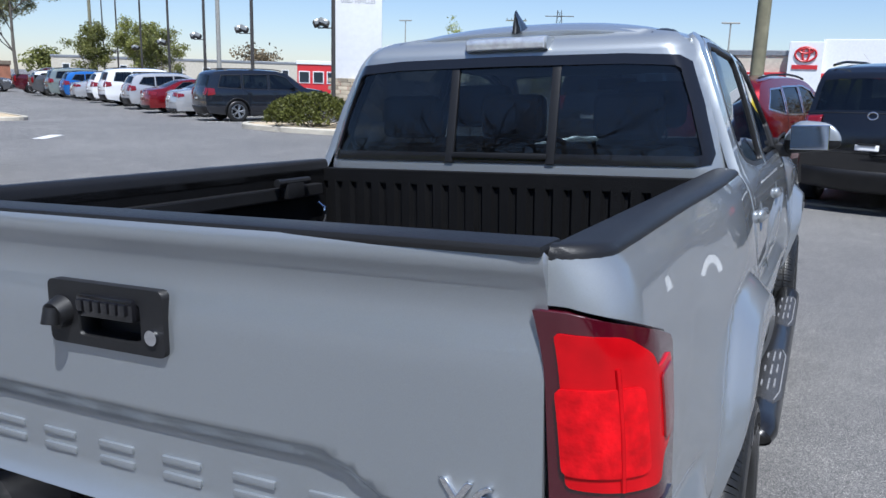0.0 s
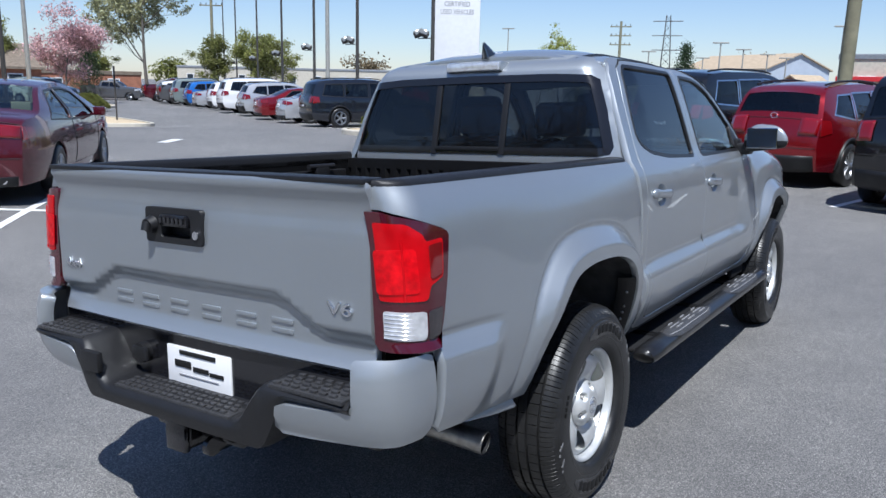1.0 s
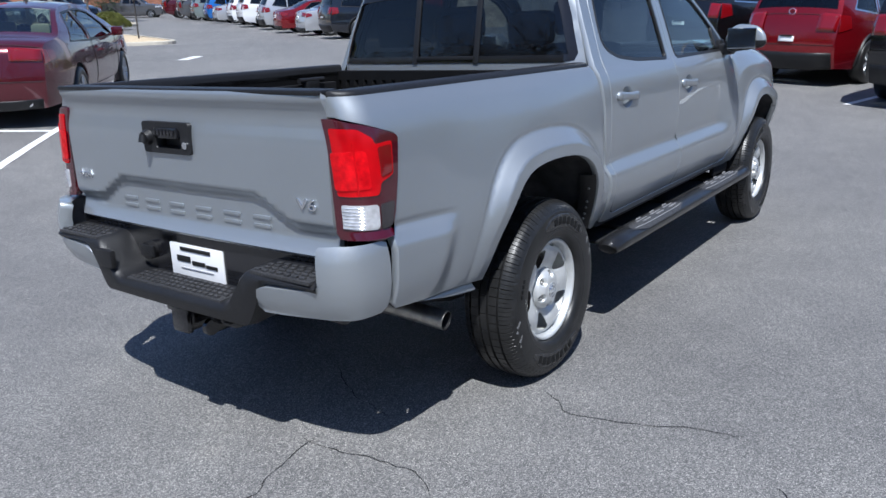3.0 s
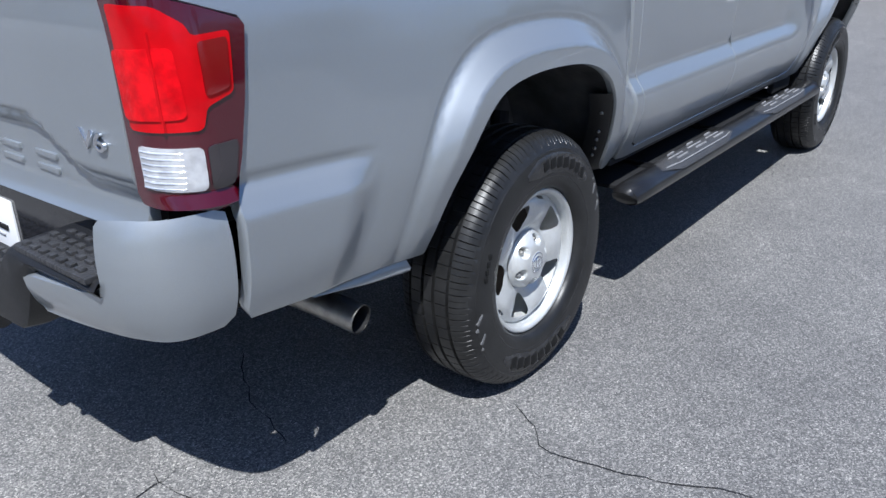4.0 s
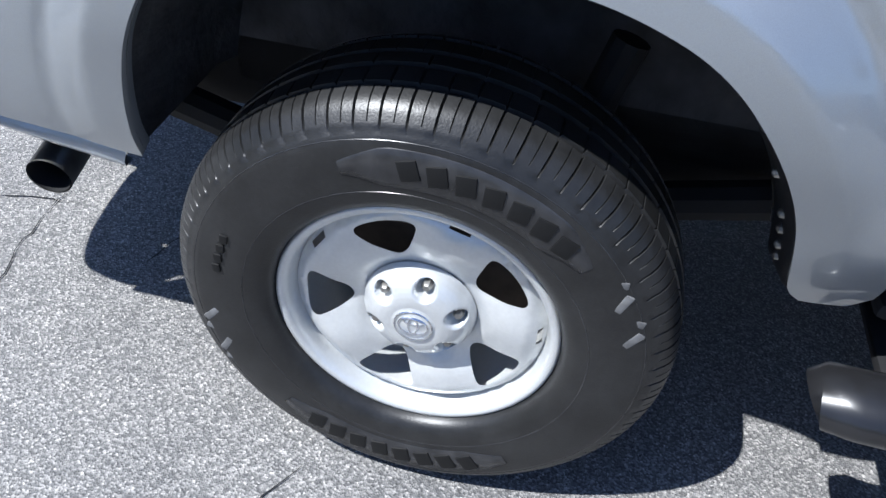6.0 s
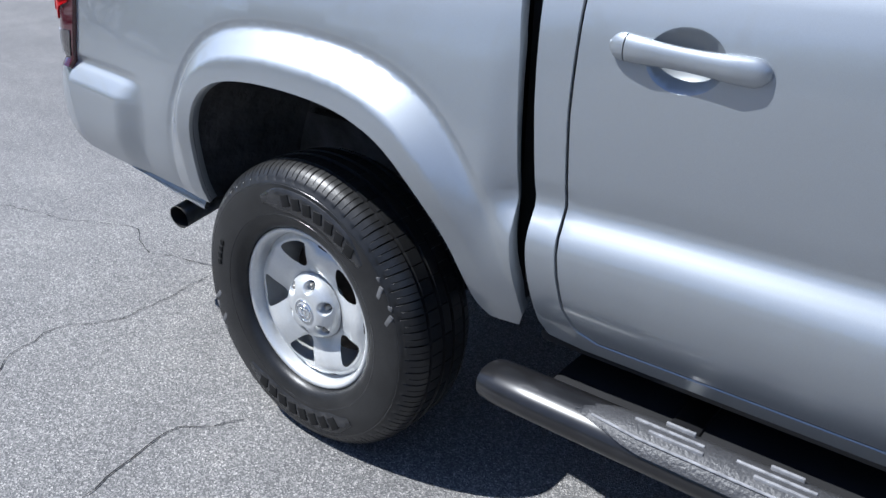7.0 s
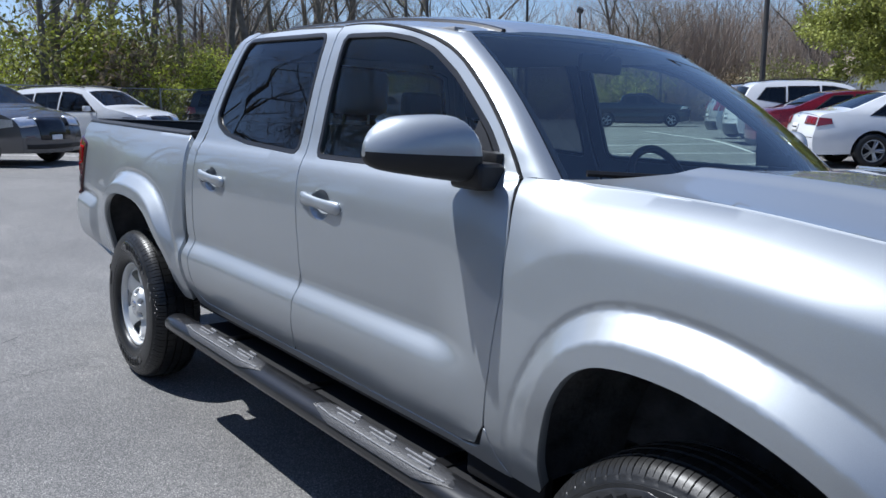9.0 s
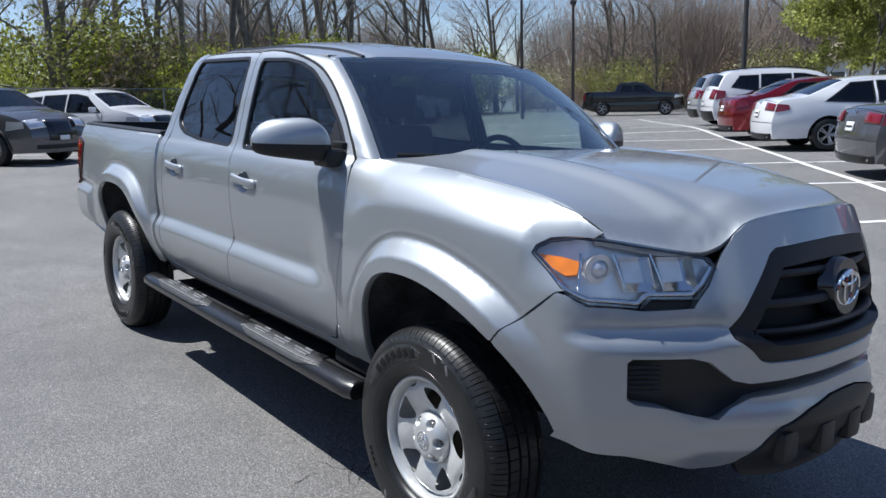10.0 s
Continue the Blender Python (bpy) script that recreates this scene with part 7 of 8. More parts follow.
BAY_A, BAY_D, BAY_N = np.array([-7.4, 2.2]), np.array([-0.72, -0.69]), np.array([-0.69, 0.72])
ribbon("bay_boundary_line", [BAY_A - BAY_D * 3, BAY_A + BAY_D * 30], 0.11, LINE_PAINT, 0.005, "white painted line along the parking bays", "road marking")
for i in range(11):
    c = BAY_A + BAY_D * (2.85 * i - 0.1)
    ribbon("bay_line", [c - BAY_N * 4.6, c + BAY_N * 5.2], 0.10, LINE_PAINT, 0.006, "white painted parking bay line", "road marking")
for i in range(5):
    c = np.array([0.75, 10.4]) + np.array([0.94, -0.32]) * (2.85 * (i - 2))
    ribbon("bay_line", [c - np.array([0.26, 0.965]) * 1.0, c + np.array([0.26, 0.965]) * 4.5], 0.10, LINE_PAINT, 0.006, "white painted parking bay line", "road marking")
for i in range(13):
    c = np.array([-17.0, 18.6]) + np.array([-0.89, 0.455]) * (3.5 * i - 1.2)
    ribbon("bay_line", [c, c + np.array([0.47, 0.88]) * 5], 0.12, LINE_PAINT, 0.01, "white painted parking bay line", "road marking")
for i in range(6):
    c = np.array([-0.4, -11.6]) + np.array([-0.84, -0.53]) * (2.9 * i - 4.4)
    ribbon("bay_line", [c, c + np.array([0.53, -0.84]) * 5], 0.10, LINE_PAINT, 0.006, "white painted parking bay line", "road marking")
for a, b in (((-21.5, 10.2), (-25.5, 13.2)), ((-14.5, 9.5), (-15.3, 10.6))):
    ribbon("lane_mark", [a, b], 0.3, LINE_PAINT, 0.006, "short white lane mark", "road marking")


def crack(x0, y0, heading, length, width=0.0045, seed=0):
    rng = random.Random(seed)
    pts, w, a = [(x0, y0)], [], radians(heading)
    n = int(length / 0.045)
    for i in range(n):
        a += rng.uniform(-0.55, 0.55) - (a - radians(heading)) * 0.25
        d = rng.uniform(0.025, 0.06)
        pts.append((pts[-1][0] + d * math.cos(a), pts[-1][1] + d * math.sin(a)))
    m = len(pts)
    V, F = [], []
    for i, p in enumerate(pts):
        q0, q1 = pts[max(i - 1, 0)], pts[min(i + 1, m - 1)]
        d = Vector((q1[0] - q0[0], q1[1] - q0[1])).normalized()
        ww = width * rng.uniform(0.35, 1.3) * (0.3 if i in (0, m - 1) else 1)
        for k in (-1, 1):
            x, y = p[0] - d.y * ww / 2 * k, p[1] + d.x * ww / 2 * k
            V.append((x, y, gz(x, y) + 0.0035))
    for i in range(m - 1):
        F.append((2 * i, 2 * i + 1, 2 * i + 3, 2 * i + 2))
    ob = obj("asphalt_crack", V, F, CRACK)
    return tagged(ob, "thin jagged crack in the asphalt", "crack", kind="structure")


for i, c in enumerate([(0.04, -0.46, 306, 0.62), (0.36, -1.0, 4, 1.25), (0.40, -0.95, 262, 1.8), (0.94, -0.18, 348, 0.95), (1.9, -0.40, 345, 1.5), (0.62, 2.28, 28, 0.35), (0.62, 2.50, 60, 0.4), (0.72, 2.42, 100, 0.45), (0.80, 2.60, 20, 0.35), (0.90, 2.45, 140, 0.4),
                       (0.2, -5.6, 185, 3.0), (-0.5, -6.8, 195, 2.5), (1.0, -4.8, 250, 2.0)]):
    crack(*c, width=0.0034, seed=i)


def island(name, pts, label):
    """A kerbed planting island with gravel."""
    pts = round_line(pts, 3)
    n = len(pts)
    inner = shrink(pts, 0.18)
    V, F = [], []
    for p in pts:
        z = gz(*p)
        V += [(p[0], p[1], z - 0.05), (p[0], p[1], z + 0.12)]
    V += [(p[0], p[1], gz(*p) + 0.15) for p in shrink(pts, 0.03)] + [(p[0], p[1], gz(*p) + 0.15) for p in inner]
    for i in range(n):
        j = (i + 1) % n
        F += [(2 * i, 2 * j, 2 * j + 1, 2 * i + 1), (2 * i + 1, 2 * j + 1, 2 * n + j, 2 * n + i), (2 * n + i, 2 * n + j, 3 * n + j, 3 * n + i)]
    k = obj(name, V, F, CONCRETE, smooth=False)
    tagged(k, label, "kerb", kind="structure")
    obj("gravel_bed", [(p[0], p[1], gz(*p) + 0.13) for p in inner], [tuple(range(n))], GRAVEL, k, "tan gravel fill", False)
    return k


island("kerb_island", [(-10.6, 15.0), (-14.0, 15.4), (-15.2, 17.2), (-13.0, 19.0), (-9.6, 17.6), (-8.8, 16.0)], "pale concrete kerb of a planted island")
island("kerb_island", [(-24.4, 16.3), (-28.5, 14.2), (-33, 14.5), (-36, 18.5), (-31, 19.5), (-26.5, 18.2)], "pale concrete kerb of a gravel island")
island("kerb_island", [(-38, 24), (-44, 18), (-56, 20), (-56, 27), (-44, 28)], "pale concrete kerb of a gravel island")

# ---- trees and shrubs ----
BARK = material("grey_bark", (0.155, 0.138, 0.118), 0.9, var=0.3, scale=4, bump=0.5, bump_scale=30, each=0.25)
TWIG = material("brown_twigs", (0.29, 0.235, 0.195), 0.9, each=0.3)


def leaf_material(name, c, spread=0.3):
    m = material(name, c, 0.6, var=spread, scale=3, each=0.25)
    nt = m.node_tree
    b = nt.nodes["Principled BSDF"]
    geo = nt.nodes.new("ShaderNodeNewGeometry")
    hs = nt.nodes.new("ShaderNodeHueSaturation")
    r = nt.nodes.new("ShaderNodeMapRange")
    r.inputs["To Min"].default_value, r.inputs["To Max"].default_value = 0.6, 1.5
    nt.links.new(geo.outputs["Random Per Island"], r.inputs["Value"])
    nt.links.new(r.outputs[0], hs.inputs["Value"])
    src = b.inputs["Base Color"].links[0].from_socket
    nt.links.new(src, hs.inputs["Color"])
    nt.links.new(hs.outputs[0], b.inputs["Base Color"])
    tr = nt.nodes.new("ShaderNodeBsdfTranslucent")
    nt.links.new(hs.outputs[0], tr.inputs["Color"])
    mx = nt.nodes.new("ShaderNodeMixShader")
    mx.inputs[0].default_value = 0.35
    nt.links.new(b.outputs[0], mx.inputs[1])
    nt.links.new(tr.outputs[0], mx.inputs[2])
    nt.links.new(mx.outputs[0], nt.nodes["Material Output"].inputs[0])
    return m


LEAF_SPRING = leaf_material("spring_leaves", (0.36, 0.40, 0.06))
LEAF_OLIVE = leaf_material("olive_leaves", (0.20, 0.21, 0.06))
LEAF_GREEN = leaf_material("fresh_green_leaves", (0.28, 0.30, 0.075))
LEAF_DARK = leaf_material("dark_evergreen_leaves", (0.035, 0.06, 0.025))
LEAF_HEDGE = leaf_material("hedge_leaves", (0.12, 0.13, 0.025))
BLOSSOM = leaf_material("pink_blossom", (0.55, 0.36, 0.36))
LEAF_PALE = leaf_material("pale_budding_leaves", (0.36, 0.36, 0.20))
BRUSH = leaf_material("brown_brush_leaves", (0.20, 0.155, 0.09))


def ring_tube(V, F, a, b, ra, rb, sides):
    d = (b - a).normalized()
    u = d.cross(Vector((0.3, 0.2, 1)) if abs(d.z) < 0.85 else Vector((1, 0, 0))).normalized()
    v = d.cross(u)
    n = len(V)
    for p, r in ((a, ra), (b, rb)):
        for k in range(sides):
            t = 2 * math.pi * k / sides
            V.append(p + (u * math.cos(t) + v * math.sin(t)) * r)
    for k in range(sides):
        k2 = (k + 1) % sides
        F.append((n + k, n + k2, n + sides + k2, n + sides + k))


def bare_tree(seed, height, spread=0.6, leaves=None, leaf_n=0, leaf_size=0.07, lean=0.0, label="", name="bare_tree", depth=5):
    rng = random.Random(seed)
    tv, tf, kv, kf, tips = [], [], [], [], []

    def grow(p, d, length, r, level):
        segs = 5 if level == 0 else 3
        q = p
        for i in range(segs):
            d = (d + Vector((rng.uniform(-1, 1), rng.uniform(-1, 1), rng.uniform(-0.3, 0.7))) * (0.10 if level == 0 else 0.22)).normalized()
            e = q + d * (length / segs)
            r2 = r * (0.86 if level == 0 else 0.78)
            if level <= 2:
                ring_tube(tv, tf, q, e, r, r2, 7 if level == 0 else 5 if level == 1 else 4)
            else:
                ring_tube(kv, kf, q, e, r, r2, 3)
            q, r = e, r2
            if level < depth - 1 and (level > 0 or i >= 1):
                for _ in range(rng.choice((1, 2, 2)) if level < 3 else rng.choice((1, 2))):
                    side = Vector((rng.uniform(-1, 1), rng.uniform(-1, 1), rng.uniform(-0.1, 0.6))).normalized()
                    nd = (d * rng.uniform(0.4, 0.9) + side * (spread + 0.35)).normalized()
                    grow(q, nd, length * rng.uniform(0.42, 0.62), max(r * rng.uniform(0.4, 0.62), 0.006), level + 1)
        tips.append(q)

    grow(Vector((0, 0, -0.2)), Vector((lean, lean * 0.3, 1)).normalized(), height * 0.72, height * 0.017, 0)
    base = new(name)
    tagged(base, label, "tree")
    obj("trunk", tv, tf, BARK, base)
    if kv:
        obj("branchwork", kv, kf, TWIG, base)
    if leaves:
        leaf_cloud("crown", [(t, 0.35) for t in tips], leaf_n, leaf_size, leaves, base, rng)
    return base


def leaf_cloud(name, centres, n, size, mat, parent, rng):
    V, F = [], []
    for i in range(n):
        c, r = rng.choice(centres)
        p = Vector(c) + Vector((rng.gauss(0, 1), rng.gauss(0, 1), rng.gauss(0, 0.9))) * r * 0.55
        u = Vector((rng.uniform(-1, 1), rng.uniform(-1, 1), rng.uniform(-1, 1))).normalized()
        v = u.cross(Vector((rng.uniform(-1, 1), rng.uniform(-1, 1), rng.uniform(-1, 1)))).normalized()
        s = size * rng.uniform(0.6, 1.4)
        k = len(V)
        V += [p - u * s, p + v * s * 0.5, p + u * s, p - v * s * 0.5]
        F.append((k, k + 1, k + 2, k + 3))
    return obj(name, V, F, mat, parent, smooth=False)


def shrub(seed, w, h, n, size, mat, label, name="shrub", stems=7):
    rng = random.Random(seed)
    base = new(name)
    tagged(base, label, "shrub")
    V, F, cs = [], [], []
    for i in range(stems):
        a = rng.uniform(0, 2 * math.pi)
        tip = Vector((math.cos(a) * w * 0.5 * rng.uniform(0.2, 1), math.sin(a) * w * 0.5 * rng.uniform(0.2, 1), h * rng.uniform(0.55, 1)))
        mid = Vector((tip.x * 0.35, tip.y * 0.35, tip.z * 0.5))
        ring_tube(V, F, Vector((0, 0, -0.1)), mid, 0.03, 0.02, 4)
        ring_tube(V, F, mid, tip, 0.02, 0.006, 4)
        cs += [(tip, h * 0.2), (mid.lerp(tip, 0.5), h * 0.22), (mid, h * 0.2)]
        for _ in range(3):
            o = tip + Vector((rng.uniform(-1, 1) * w * 0.25, rng.uniform(-1, 1) * w * 0.25, rng.uniform(-0.3, 0.15) * h))
            ring_tube(V, F, mid.lerp(tip, 0.5), o, 0.012, 0.004, 3)
            cs.append((o, h * 0.18))
    obj("branchwork", V, F, TWIG, base)
    leaf_cloud("crown", cs, n, size, mat, base, rng)
    return base


def plant(ob, x, y, turn=0.0, scale=1.0, first=[]):
    m = Matrix.Translation((x, y, gz(x, y) - 0.02)) @ pose(0, 0, 0, 0, 0, turn) @ Matrix.Scale(scale, 4)
    if ob.name in first:
        c = copy_thing(ob, m)
        c.matrix_basis = m
        return c
    first.append(ob.name)
    ob.matrix_basis = m
    return ob


WOODS = [bare_tree(11, 13, 0.5, label="tall bare grey tree in early spring"), bare_tree(12, 15, 0.45, label="tall slim bare tree"), bare_tree(13, 11, 0.7, label="spreading bare tree with crooked limbs"),
         bare_tree(14, 14, 0.55, LEAF_PALE, 900, 0.06, label="tall tree with first pale buds"), bare_tree(15, 9, 0.6, label="young leaning bare grey tree", lean=0.15), bare_tree(16, 12, 0.6, BRUSH, 1200, 0.06, label="brownish tree with dry leaves")]
for t in WOODS:
    tagged(t, group="trees of the wood")
BUSHES = [shrub(21, 3.4, 2.8, 2600, 0.075, LEAF_SPRING, "bright yellow-green spring shrub"), shrub(22, 3.6, 3.0, 2400, 0.07, LEAF_OLIVE, "olive green undergrowth shrub"), shrub(23, 3.0, 3.4, 1500, 0.06, LEAF_PALE, "sparse pale budding shrub"), shrub(24, 3.4, 2.6, 1800, 0.06, BRUSH, "brown dry leafless undergrowth shrub")]
for t in BUSHES:
    tagged(t, group="undergrowth of the wood")


def thicket(seed, w, h, n, label):
    """A dense stand of thin leafless stems and twigs."""
    rng_t = random.Random(seed)
    base = new("thicket")
    tagged(base, label, "shrub", "thicket of the wood")
    V, F = [], []
    for i in range(n):
        a = Vector((rng_t.uniform(-w, w) / 2, rng_t.uniform(-w, w) / 4, h * rng_t.random() ** 1.3 * 0.8))
        if i % 9 == 0:
            a.z = -0.1
        L = h * (rng_t.uniform(0.5, 1.0) if i % 9 == 0 else rng_t.uniform(0.08, 0.25))
        b = a + Vector((rng_t.gauss(0, 0.25), rng_t.gauss(0, 0.25), rng_t.uniform(0.5, 1))).normalized() * L
        m = a.lerp(b, 0.5) + Vector((rng_t.gauss(0, 0.04), rng_t.gauss(0, 0.04), 0)) * L
        r = 0.035 if i % 9 == 0 else 0.013
        ring_tube(V, F, a, m, r, r * 0.8, 3)
        ring_tube(V, F, m, b, r * 0.8, r * 0.3, 3)
    st = obj("branchwork", V, F, TWIG, base)
    tagged(st, kind="stuff")
    return base


rng = random.Random(5)
FENCE_A, FENCE_D = np.array([-2.3, -21.6]), np.array([-0.90, -0.436])
FENCE_N = np.array([0.436, -0.90])


def fence_at(t, d):
    return FENCE_A + FENCE_D * t + FENCE_N * d


THICK = [thicket(71, 7, 9, 900, "dense brown leafless thicket stems"), thicket(72, 7, 11, 1000, "tall dense grey-brown leafless thicket")]
for i in range(46):
    t = -30 + 84 * (i + rng.random()) / 46
    x, y = fence_at(t, 9 + 22 * rng.random())
    plant(rng.choice(THICK), x, y, rng.uniform(-60, 60), rng.uniform(0.26, 0.42) if t < 24 else rng.uniform(0.55, 0.8))
for i in range(40):
    x, y = fence_at(26 + 34 * rng.random(), 6 + 26 * rng.random())
    plant(rng.choice(THICK), x, y, rng.uniform(-60, 60), rng.uniform(0.7, 1.0))
for i in range(70):
    x, y = -50 - 26 * rng.random(), -50 + 50 * rng.random()
    plant(rng.choice(THICK), x, y, rng.uniform(0, 360), rng.uniform(0.75, 1.1))
for i in range(84):
    t = -30 + 76 * (i + rng.random()) / 84
    d = 2.5 + 30 * rng.random() ** 1.4
    if t < 22 and d > 14:
        continue
    x, y = fence_at(t, d)
    plant(rng.choice(WOODS), x, y, rng.uniform(0, 360), rng.uniform(0.75, 1.2))
for i in range(120):
    t = -30 + 74 * (i + rng.random()) / 120
    d = 1.4 + 9 * rng.random() ** 1.5
    x, y = fence_at(t, d)
    plant(rng.choices(BUSHES, (6, 5, 3, 1))[0], x, y, rng.uniform(0, 360), rng.uniform(0.75, 1.5))
# the wood runs on behind the far end of the bays
for i in range(56):
    a = rng.random()
    x, y = -40 - 34 * rng.random(), -48 + 46 * a
    if x > -46 and y > -26:
        x -= 8
    plant(rng.choices(WOODS, (2, 2, 2, 1, 2, 3))[0], x, y, rng.uniform(0, 360), rng.uniform(0.7, 1.05))
for i in range(44):
    x, y = -42 - 12 * rng.random(), -46 + 40 * rng.random()
    plant(rng.choices(BUSHES, (1, 2, 3, 5))[0], x, y, rng.uniform(0, 360), rng.uniform(0.7, 1.3))
# trees on the open side, seen mirrored in the paint and panes
for x, y, k, sc in ((13, -9, 2, 1.0), (17, -4, 0, 0.9), (16, -14, 2, 1.1), (21, -9, 1, 1.0), (24, -17, 3, 1.0), (19, 3, 2, 0.95), (26, -2, 0, 1.0), (23, 9, 4, 1.2), (28, 14, 2, 1.0), (12, -20, 0, 0.9), (30, -10, 1, 1.1)):
    plant(WOODS[k], x, y, x * 37, sc)
# the wood closes the open side too, mirrored in doors and panes
for i in range(46):
    a = -0.9 + 2.3 * (i + rng.random()) / 46
    r = 21 + 12 * rng.random()
    plant(rng.choice(THICK), r * math.cos(a), 1.5 + r * math.sin(a), math.degrees(a) + 90 + rng.uniform(-20, 20), rng.uniform(0.35, 0.6))
for i in range(30):
    a = -0.9 + 2.3 * (i + rng.random()) / 30
    r = 19 + 4 * rng.random()
    plant(rng.choices(BUSHES, (1, 3, 2, 4))[0], r * math.cos(a), 1.5 + r * math.sin(a), rng.uniform(0, 360), rng.uniform(0.9, 1.5))
# green trees at the end of the bays
GREEN = bare_tree(31, 6.5, 0.5, LEAF_GREEN, 9000, 0.10, label="leafy green young tree", name="leafy_tree", depth=4)
tagged(GREEN, group="leafy green trees")
for x, y, sc in ((-31, -9.0, 0.95), (-33, -11.5, 0.85), (-30.5, -6.0, 1.0), (-36, -9.8, 1.0), (-34, -5.0, 1.05), (-29.5, -3.2, 0.95), (-38, -13.0, 0.9)):
    plant(GREEN, x, y, x * 51, sc)
# far trees past the showroom side
PINK = bare_tree(41, 4.4, 1.0, BLOSSOM, 11000, 0.075, label="cherry tree in pale pink blossom", name="blossom_tree")
plant(PINK, -49.5, 28.0, 0, 1.15)
POPLAR = bare_tree(42, 13.5, 0.32, LEAF_PALE, 15000, 0.15, label="tall slim tree with pale new leaves", name="poplar")
plant(POPLAR, -74, 52, 0, 1.0)
WIDE = bare_tree(43, 6.2, 0.75, LEAF_OLIVE, 9000, 0.11, label="round bushy tree with olive buds", name="round_tree")
for x, y, sc in ((-64, 52, 0.9), (-60, 54, 0.95), (-56, 54, 0.85), (-80, 50, 0.8), (-70, 33, 0.9)):
    plant(WIDE, x, y, x * 13, sc)


def conifer(seed, h, w, label):
    rng_c = random.Random(seed)
    base = new("conifer")
    tagged(base, label, "tree")
    V, F, cs = [], [], []
    ring_tube(V, F, Vector((0, 0, -0.2)), Vector((0, 0, h)), 0.16, 0.03, 6)
    for i in range(60):
        t = (i + 1) / 60
        a = i * 2.4
        r = w * (1 - t) ** 0.8 * rng_c.uniform(0.7, 1.1) / 2
        tip = Vector((math.cos(a) * r, math.sin(a) * r, h * (0.1 + 0.88 * t) - r * 0.15))
        ring_tube(V, F, Vector((0, 0, h * (0.1 + 0.88 * t))), tip, 0.03, 0.008, 3)
        cs += [(tip, 0.45), (tip * 0.6 + Vector((0, 0, h * (0.1 + 0.88 * t))) * 0.4, 0.45)]
    obj("trunk", V, F, BARK, base)
    leaf_cloud("crown", cs, 6000, 0.08, LEAF_DARK, base, rng_c)
    return base


CON = conifer(51, 6.5, 4.2, "dark green rounded conifer")
plant(CON, -15.4, 54.1, 0, 0.74)
plant(GREEN, -32.2, 69, 0, 0.80)
plant(GREEN, -35.5, 71, 140, 0.72)
for x, y, sc in ((-70, 42.5, 0.9), (-23, 56, 0.62), (-25.5, 58, 0.58), (-18, 60, 0.45)):
    plant(CON, x, y, x * 29, sc)
for x, y, k, sc in ((-12.2, 50, 0, 0.85), (-10.6, 51, 0, 0.75), (-17.8, 53, 1, 0.95), (-20.0, 55, 1, 0.85)):
    plant(BUSHES[k], x, y, 20 * x, sc)
# low clipped bush on the island
hedge = new("clipped_bush")
tagged(hedge, "low clipped olive-green evergreen bush on the island", "shrub")
rng2 = random.Random(8)
cs = []
for i in range(500):
    a, e = rng2.uniform(0, 2 * math.pi), math.asin(rng2.uniform(0, 1))
    cs.append((Vector((1.25 * math.cos(a) * math.cos(e), 0.95 * math.sin(a) * math.cos(e), 0.16 + 0.72 * math.sin(e))), 0.10))
leaf_cloud("foliage", cs, 9000, 0.045, LEAF_HEDGE, hedge, rng2)
V, F = [], []
for i in range(26):
    ring_tube(V, F, Vector((0, 0, -0.05)), cs[i * 7][0] * 0.9, 0.02, 0.008, 4)
obj("branches", V, F, BARK, hedge)
hedge.matrix_basis = Matrix.Translation((-12.1, 16.3, gz(-12.1, 16.3) + 0.11)) @ pose(0, 0, 0, 0, 0, 40)
for x, y, sc in ((-40, 23.5, 0.8), (-37, 22.2, 0.55)):
    c = copy_thing(hedge, Matrix.Translation((x, y, gz(x, y) + 0.11)) @ Matrix.Scale(sc, 4))
    c.scale = (sc, sc, sc)
# far line of trees that closes the horizon
FARTREES = [shrub(61, 9, 7, 1500, 0.4, LEAF_OLIVE, "distant olive green tree mass", "distant_tree", 5), shrub(62, 10, 8, 1200, 0.4, BRUSH, "distant brown leafless tree mass", "distant_tree", 5)]
for t in FARTREES:
    tagged(t, group="distant trees")
for i in range(90):
    a = 2 * math.pi * i / 90 + rng.uniform(-0.03, 0.03)
    r = rng.uniform(150, 210)
    plant(rng.choice(FARTREES), r * math.cos(a), r * math.sin(a), rng.uniform(0, 360), rng.uniform(0.6, 1.0))

# ---- chain-link fence ----
GALV = material("galvanised_steel", (0.33, 0.34, 0.35), 0.5, 0.8, var=0.1, scale=6)
fence = new("chain_link_fence")
tagged(fence, "grey chain-link fence in front of the wood", "fence")
T0, T1, FH = -16.0, 24.0, 1.85
bm = bmesh.new()
tube(bm, [(*fence_at(t, 0), gz(*fence_at(t, 0)) + FH) for t in steps(T0, T1, 20)], 0.022, 6)
part("top_rail", bm, GALV, fence, "", True)
for t in steps(T0, T1, 16):
    x, y = fence_at(t, 0)
    bm = bmesh.new()
    tube(bm, [(x, y, gz(x, y) - 0.1), (x, y, gz(x, y) + FH + 0.05)], 0.03, 8)
    part("post", bm, GALV, fence, "", True)
V, F = [], []
n = int((T1 - T0) / 0.16)
